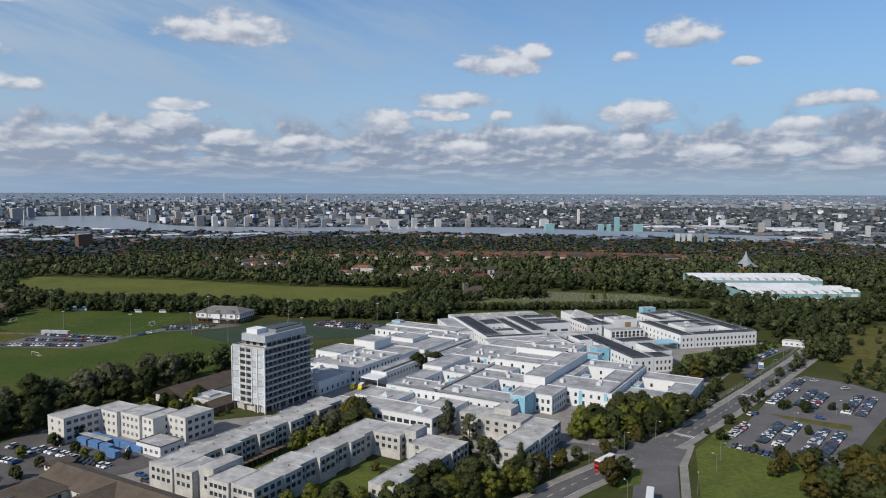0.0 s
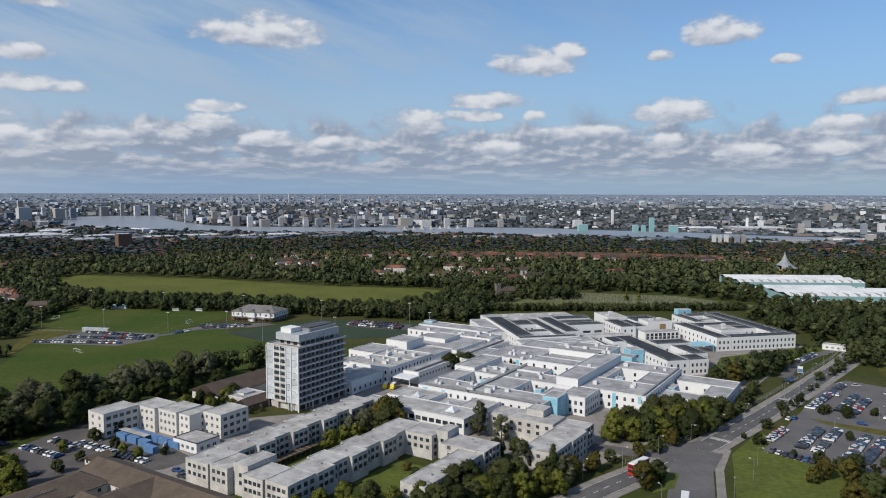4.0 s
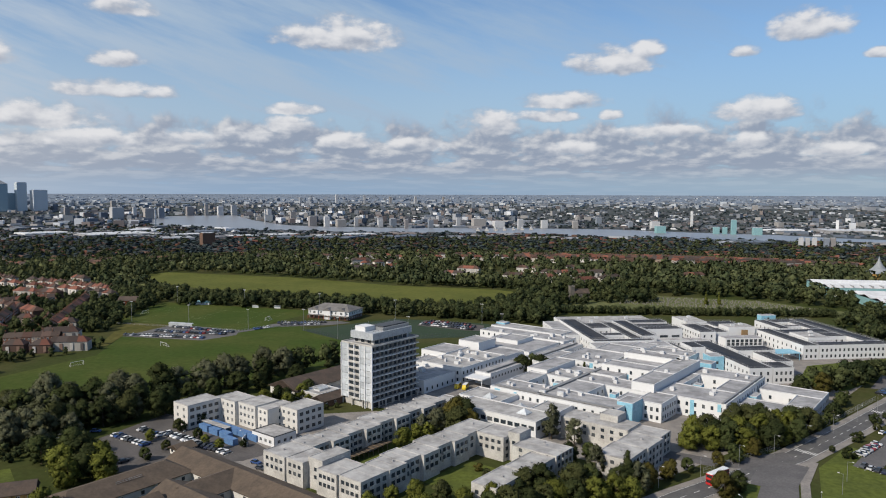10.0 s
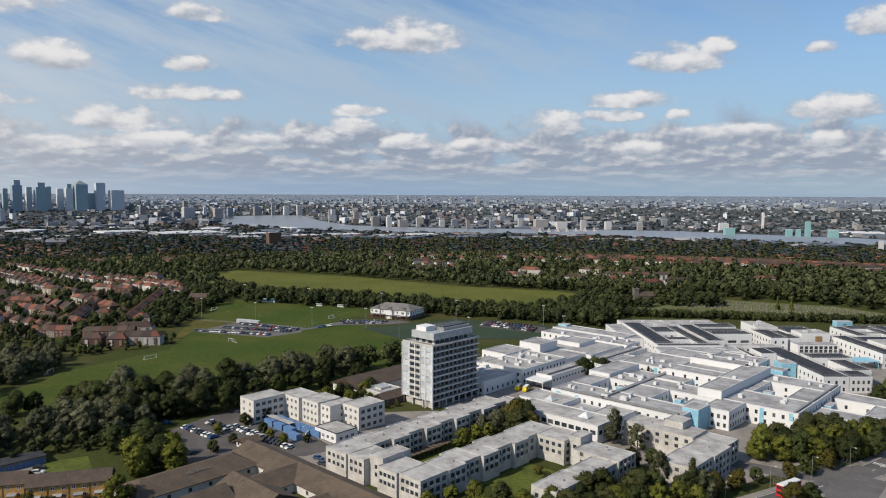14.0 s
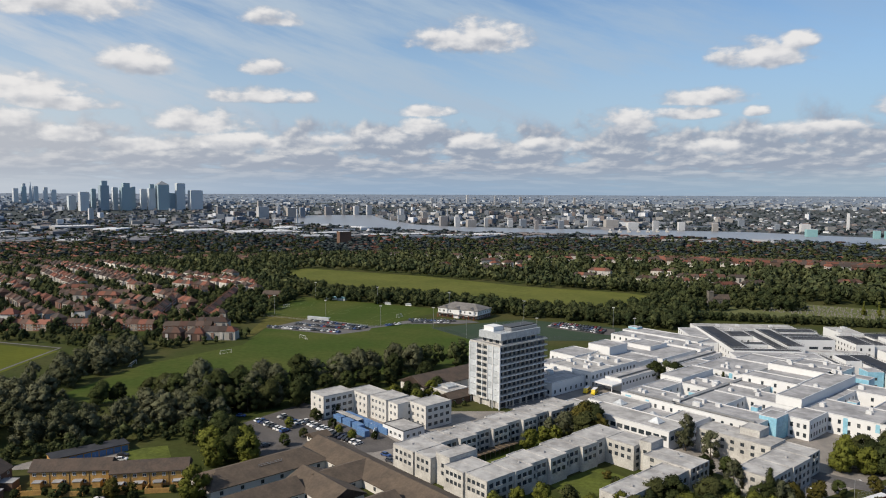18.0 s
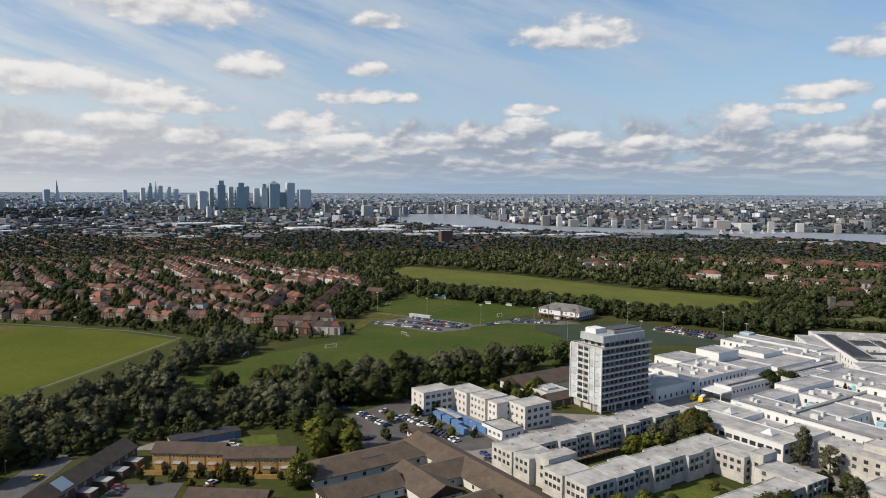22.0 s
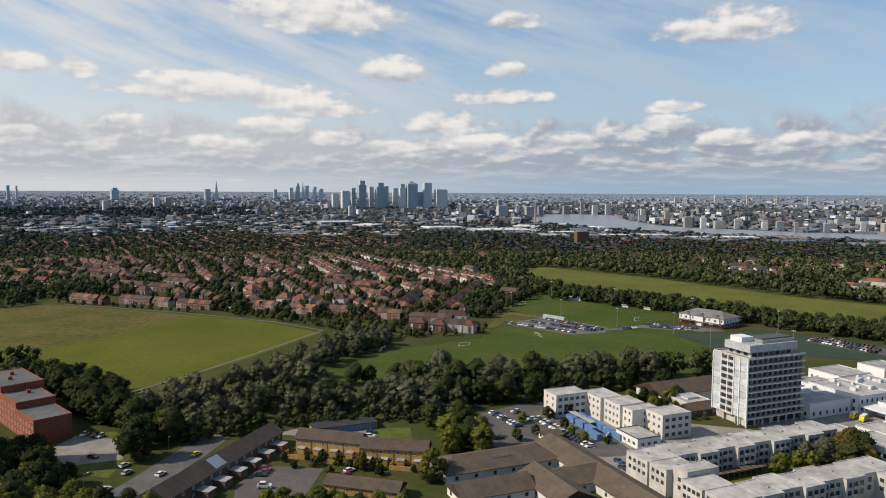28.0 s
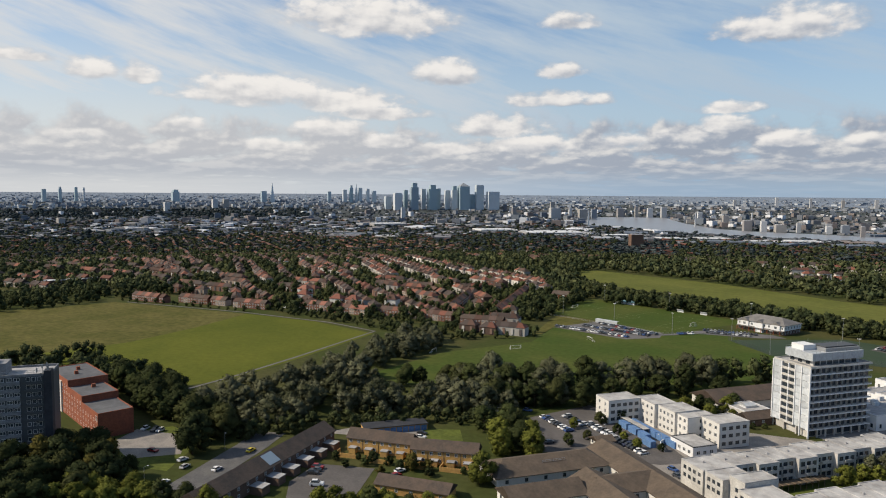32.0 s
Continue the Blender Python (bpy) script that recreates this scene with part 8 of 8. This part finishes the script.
# ---------------------------------------------------------------- river and far city
def far_strip(name, rows, mat, lift, label, category):
    """A band of the far plain between two depression angles at each heading (heading, upper, lower)."""
    fine = []
    for (a0, u0, l0), (a1, u1, l1) in zip(rows, rows[1:]):
        for k in range(6):
            t = k / 6
            fine.append((a0 + (a1 - a0) * t, u0 + (u1 - u0) * t, l0 + (l1 - l0) * t))
    fine.append(rows[-1])
    v, f = [], []
    for a, up_, lo_ in fine:
        for e in np.linspace(up_, lo_, 5):
            x, y, z, s = land_at(float(true_range(e)), a)
            v.append((float(x), float(y), float(z) + lift))
    for i in range(len(fine) - 1):
        for j in range(4):
            f.append((i * 5 + j, i * 5 + j + 1, i * 5 + j + 6, i * 5 + j + 5))
    return solid(name, bulk(name, np.array(v), np.array(f), mat), None, label, category, kind="structure")


far_strip("river", [(30.6, -2.05, -2.35), (29.4, -1.80, -2.48), (27.0, -1.76, -2.60), (24.4, -1.77, -2.80), (23.2, -2.14, -2.88), (20.8, -2.53, -2.98), (18.4, -2.66, -3.02), (11.5, -2.79, -3.19), (2.6, -2.78, -3.24), (-5.0, -2.79, -3.40),
                    (-10, -2.92, -3.44), (-17.1, -2.98, -3.46), (-20.2, -3.08, -3.42), (-26.6, -3.12, -3.36)], M_WATER, 0.6, "broad grey blue river winding through the city", "river")

rng = np.random.default_rng(42)
top_f = np.concatenate([wall_f, [[4, 5, 6, 7]]])
unit = cube_v - np.array([0.5, 0.5, 0])


def in_river(a, e):
    rows = [(30.6, -2.05, -2.35), (29.4, -1.80, -2.48), (24.4, -1.77, -2.80), (23.2, -2.14, -2.88), (20.8, -2.53, -2.98), (11.5, -2.79, -3.19), (2.6, -2.78, -3.24), (-5.0, -2.79, -3.40), (-17.1, -2.98, -3.46), (-26.6, -3.12, -3.36)]
    h = np.array([q[0] for q in rows])[::-1]
    u = np.interp(a, h, np.array([q[1] for q in rows])[::-1])
    lo = np.interp(a, h, np.array([q[2] for q in rows])[::-1])
    return (a < 30.6) & (a > -26.6) & (e < u + 0.03) & (e > lo - 0.03)


def boxes(name, n, e0, e1, a0, a1, w0, w1, h0, h1, mat, label, category, power=1.0, skip_river=True, shape=None):
    """n blocks spread evenly over the picture of the plain between two depression angles."""
    a = rng.uniform(a0, a1, n)
    e = -(np.abs(e0) + (np.abs(e1) - np.abs(e0)) * rng.random(n) ** power)
    if skip_river:
        ok = ~in_river(a, e)
        a, e = a[ok], e[ok]
    x, y, z, s = land_at(true_range(e), a)
    n = len(a)
    w = rng.uniform(w0, w1, n)
    d = rng.uniform(w0, w1, n) * 0.8
    h = h0 + (h1 - h0) * rng.random(n) ** 2.5
    v0, f0 = shape[:2] if shape else (unit, top_f)
    spin = rng.uniform(0, 3.14, n)
    vv, ff = tiled(v0, f0, np.stack([x, y, z - 0.3], -1), spin, np.stack([w, d, h], -1) * s[:, None])
    me = bulk(name, vv, ff, mat)
    if shape:
        leafy(me, turned(shape[2], spin))
    return solid(name, me, None, label, category, kind="stuff")


far_tree = crown_arrays(90, 1.0, 0.5, 0.0, 1, 18, 0.15, fat=2.0)
tiny_tree = crown_arrays(91, 1.0, 0.5, 0.0, 1, 5, 0.2, fat=2.2)
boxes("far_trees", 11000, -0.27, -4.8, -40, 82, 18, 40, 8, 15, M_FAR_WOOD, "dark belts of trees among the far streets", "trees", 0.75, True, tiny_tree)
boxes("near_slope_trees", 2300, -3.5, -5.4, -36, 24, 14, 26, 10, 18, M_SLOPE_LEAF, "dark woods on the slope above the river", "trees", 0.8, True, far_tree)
boxes("plain_trees", 6000, -1.9, -5.2, 28, 82, 10, 17, 8, 15, M_WOOD_LEAF, "dark garden trees between far houses", "trees", 0.8, True, far_tree)
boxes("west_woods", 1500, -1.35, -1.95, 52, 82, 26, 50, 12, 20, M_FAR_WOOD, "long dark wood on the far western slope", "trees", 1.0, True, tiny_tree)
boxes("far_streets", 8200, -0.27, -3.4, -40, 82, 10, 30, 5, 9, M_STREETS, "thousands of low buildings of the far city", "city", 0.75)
boxes("garden_streets", 1300, -2.2, -4.6, 28, 82, 8, 22, 5, 9, M_FAR_ROOF, "brown roofs of distant streets between trees", "city")
boxes("south_bank_streets", 1300, -3.3, -4.8, -36, 26, 9, 24, 5, 9, M_FAR_ROOF, "brown roofs of streets between the woods and the river", "city")
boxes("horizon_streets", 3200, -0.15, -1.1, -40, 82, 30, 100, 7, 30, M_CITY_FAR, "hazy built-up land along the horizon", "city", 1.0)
boxes("far_sheds", 150, -2.5, -3.7, -34, 52, 40, 120, 6, 10, M_CITY, "wide low industrial sheds near the river", "sheds")
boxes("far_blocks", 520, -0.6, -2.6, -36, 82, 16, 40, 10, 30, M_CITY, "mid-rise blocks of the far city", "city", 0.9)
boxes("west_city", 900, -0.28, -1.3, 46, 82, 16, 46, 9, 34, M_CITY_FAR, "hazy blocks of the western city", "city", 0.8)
boxes("estate_blocks", 170, -2.0, -3.1, 46, 68, 22, 50, 9, 15, M_CITY, "pale blocks of flats among far garden trees", "city")
boxes("north_bank_blocks", 380, -1.0, -2.5, 2, 38, 20, 48, 12, 34, M_CITY, "crowded riverside blocks on the north bank", "city")


# towers that can be told apart
def far_tower(az_, foot, crest, wide, label, mat=None, kind="box", group="far towers"):
    r = float(true_range(foot))
    x, y, z, s = (float(q) for q in land_at(r, az_))
    b = math.hypot(x, y)
    w = b * math.radians(wide)
    h = EYE[2] + b * math.tan(math.radians(crest)) - z
    t = thing("far_tower", pose(x, y, z - 0.5, 0, 0, az_ + 18), label, "tower", group)
    m = Mesh()
    if kind == "spire":
        m.hull([(-w / 2, -w / 2, 0), (w / 2, -w / 2, 0), (w / 2, w / 2, 0), (-w / 2, w / 2, 0), (-w * .05, -w * .05, h), (w * .05, -w * .05, h), (w * .05, w * .05, h), (-w * .05, w * .05, h)],
               [(4, 5, 6, 7), (0, 1, 5, 4), (1, 2, 6, 5), (2, 3, 7, 6), (3, 0, 4, 7)])
    elif kind == "pyramid":
        m.box(-w / 2, w / 2, -w / 2, w / 2, 0, h * 0.9)
    elif kind == "step":
        m.box(-w / 2, w / 2, -w * 0.4, w * 0.4, 0, h * 0.84)
    else:
        m.box(-w / 2, w / 2, -w * 0.4, w * 0.4, 0, h)
    part("shaft", m, mat or M_TOWER_GLASS, t)
    if kind == "pyramid":
        q = w / 2
        part("pyramid_top", Mesh().hull([(-q, -q, h * .9), (q, -q, h * .9), (q, q, h * .9), (-q, q, h * .9), (0, 0, h * 1.04)], [(0, 1, 4), (1, 2, 4), (2, 3, 4), (3, 0, 4)]), M_LEAD, t)
    elif kind == "step":
        part("upper_shaft", Mesh().box(-w * 0.3, w * 0.35, -w * 0.3, w * 0.3, h * 0.84, h), mat or M_TOWER_GLASS, t)
    elif kind != "spire":
        part("crown", Mesh().box(-w * 0.42, w * 0.42, -w * 0.32, w * 0.32, h, h * 1.015 + 0.3), M_CAP, t)
    return t


GLASSY = "bluish glass office tower in the far cluster"
for az_, ft, cr, wd, kd in ((40.02, -1.33, 0.74, 0.8, "pyramid"), (38.76, -1.32, 0.63, 0.62, "box"), (37.69, -1.31, 0.12, 0.9, "box"), (43.93, -1.36, 0.79, 0.6, "step"), (42.49, -1.35, 0.64, 0.7, "step"), (40.74, -1.34, 0.56, 0.45, "step"),
                            (45.23, -1.37, -0.03, 0.6, "box"), (41.3, -1.3, 0.2, 0.4, "box"), (39.4, -1.3, -0.1, 0.6, "box"), (44.6, -1.3, 0.2, 0.3, "box"), (43.2, -1.3, 0.3, 0.35, "box"), (46.0, -1.3, -0.3, 0.5, "box"), (42.0, -1.25, 0.35, 0.3, "box"),
                            (48.9, -0.8, 0.55, 0.28, "step"), (48.5, -0.8, 0.72, 0.24, "spire"), (48.2, -0.8, 0.35, 0.3, "box"), (49.4, -0.8, 0.2, 0.3, "box"), (47.6, -0.8, 0.28, 0.25, "box"), (47.1, -0.8, 0.12, 0.3, "box"), (50.6, -0.8, 0.05, 0.25, "box"),
                            (54.96, -0.8, 0.70, 0.34, "spire"), (55.6, -0.8, 0.05, 0.4, "box"), (52.4, -0.8, 0.08, 0.06, "spire"), (68.6, -0.8, 0.22, 0.18, "box"), (69.6, -0.8, 0.26, 0.2, "step"), (68.1, -0.8, 0.2, 0.12, "box"), (70.6, -0.8, 0.08, 0.26, "box"), (62.0, -0.8, 0.12, 0.5, "step")):
    far_tower(az_, ft, cr, wd, GLASSY if kd != "spire" else "slender pointed glass tower on the far skyline", kind=kd, group="far skyline towers")
M_FLATS = material("pale concrete flats", (0.50, 0.49, 0.46), 0.8, ramp=[(0.38, 0.39, 0.40), (0.30, 0.29, 0.28), (0.48, 0.49, 0.50), (0.24, 0.23, 0.23), (0.20, 0.23, 0.27)], detail_scale=0.6)
FLATS = "pale concrete tower block far off by the river"
for az_, ft, cr, wd in ((-18.1, -3.86, -2.82, 0.34), (-18.5, -3.84, -2.84, 0.34), (-18.95, -3.84, -2.80, 0.34), (-19.7, -3.82, -2.80, 0.4), (-20.1, -3.80, -2.78, 0.4), (-23.9, -2.95, -1.88, 0.48), (-27.76, -2.84, -1.8, 0.48), (-28.78, -2.73, -1.78, 0.48),
                        (-30.6, -3.1, -1.9, 0.36), (-28.2, -3.3, -2.6, 0.7), (-3.78, -2.45, -1.67, 0.5), (2.28, -2.84, -1.78, 0.5), (11.32, -2.83, -1.84, 0.34), (18.7, -2.62, -1.55, 0.72), (17.6, -2.66, -1.6, 0.5), (16.5, -2.66, -1.9, 0.9), (15.3, -2.66, -1.7, 0.36),
                        (13.4, -2.7, -1.95, 0.5), (12.4, -2.7, -1.8, 0.6), (9.4, -2.75, -1.9, 0.5), (7.2, -2.7, -1.75, 0.4), (5.6, -2.75, -1.75, 1.2), (4.0, -2.75, -2.0, 1.0), (0.4, -2.75, -1.9, 0.6), (-2.0, -2.75, -1.95, 0.5), (-6.2, -2.7, -1.95, 0.4), (-8.0, -2.75, -1.9, 0.8),
                        (22.0, -2.2, -1.0, 0.4), (20.2, -2.3, -1.2, 0.5), (24.6, -1.75, -0.7, 0.5), (25.6, -1.75, -0.8, 0.5), (26.6, -1.75, -0.6, 0.3), (27.8, -1.75, -0.85, 0.6), (29.8, -1.9, -0.9, 0.5), (30.6, -2.0, -0.9, 1.0), (31.6, -2.0, -0.8, 0.3), (32.8, -2.0, -0.8, 1.0), (36.0, -1.9, -0.8, 0.4), (33.0, -1.6, -0.3, 0.4),
                        (8.4, -0.9, -0.1, 0.2), (12.6, -0.9, -0.1, 0.24), (14.6, -0.9, 0.05, 0.2), (16.8, -0.9, 0.1, 0.24), (10.6, -0.9, -0.05, 0.26), (19.6, -0.9, -0.2, 0.26), (6.0, -1.2, -0.5, 0.3), (-1.0, -1.4, -0.9, 0.3), (-9.5, -1.2, -0.9, 0.3), (-15.0, -1.2, -0.7, 0.4), (-25.5, -1.2, -0.6, 0.6), (58.4, -1.25, -0.35, 0.5), (59.2, -1.25, -0.35, 0.5), (62.6, -1.5, -0.6, 0.5), (44.8, -2.0, -0.9, 0.4)):
    far_tower(az_, ft, ft + (cr - ft) * 0.74, wd * 0.8, FLATS, M_FLATS, group="far tower blocks")
far_tower(26.57, -3.98, -3.05, 0.95, "dark brown slab of flats near the river", M_DARK_BRICK)
for a in (30.2, 22.3, 18.4, -10.66, -20.33):
    far_tower(a, -2.4 if a > 0 else -2.6, -1.3 if a > -15 else -1.8, 0.08 if a > 0 else 0.16, "thin white mast or chimney by the river", M_SHED)
for a, w in ((-8.4, 0.7), (-13.6, 0.34), (-12.4, 0.4), (-15.2, 0.6), (-13.0, 0.3)):
    far_tower(a, -3.0, -2.45 if a != -13.6 else -1.9, w, "teal clad riverside works", M_TEAL, group="riverside works")
for i, (a, w, k) in enumerate(((24.0, 2.0, -3.35), (21.0, 2.6, -3.3), (17.5, 2.4, -3.4), (15.0, 2.2, -3.3), (33.0, 5.0, -3.05), (28.0, 2.4, -3.2), (37.5, 3.0, -2.9), (46.0, 3.0, -2.5), (-21.0, 4.0, -2.55), (-26.0, 3.6, -2.6))):
    far_tower(a, k - 0.1, k + 0.1, w, "long pale-roofed riverside shed", M_SHED if i % 3 == 0 else M_ROOF_GREY, group="riverside sheds")
for i in range(7):
    x, y, z, s = (float(q) for q in land_at(float(true_range(-3.0 + 0.02 * i)), 5.6 - 1.0 * i * 0.7))
    t = thing("barrier_pier", pose(x, y, z, 0, 0, 0), "silver hooded pier of a river barrier", "barrier pier", "river barrier piers")
    part("base", Mesh().box(-7 * s, 7 * s, -9 * s, 9 * s, 0, 5), M_CONCRETE, t)
    hood = Mesh()
    prof = [(6.0, 3.0), (5.4, 7.0), (3.4, 11.0), (0.8, 13.0)]
    for (r0, z0_), (r1, z1_) in zip(prof, prof[1:]):
        hood.cyl(0, 0, z0_ * s + 1, z1_ * s + 1, r0 * s, r1 * s, 10)
    part("hood", hood, M_STEEL, t)
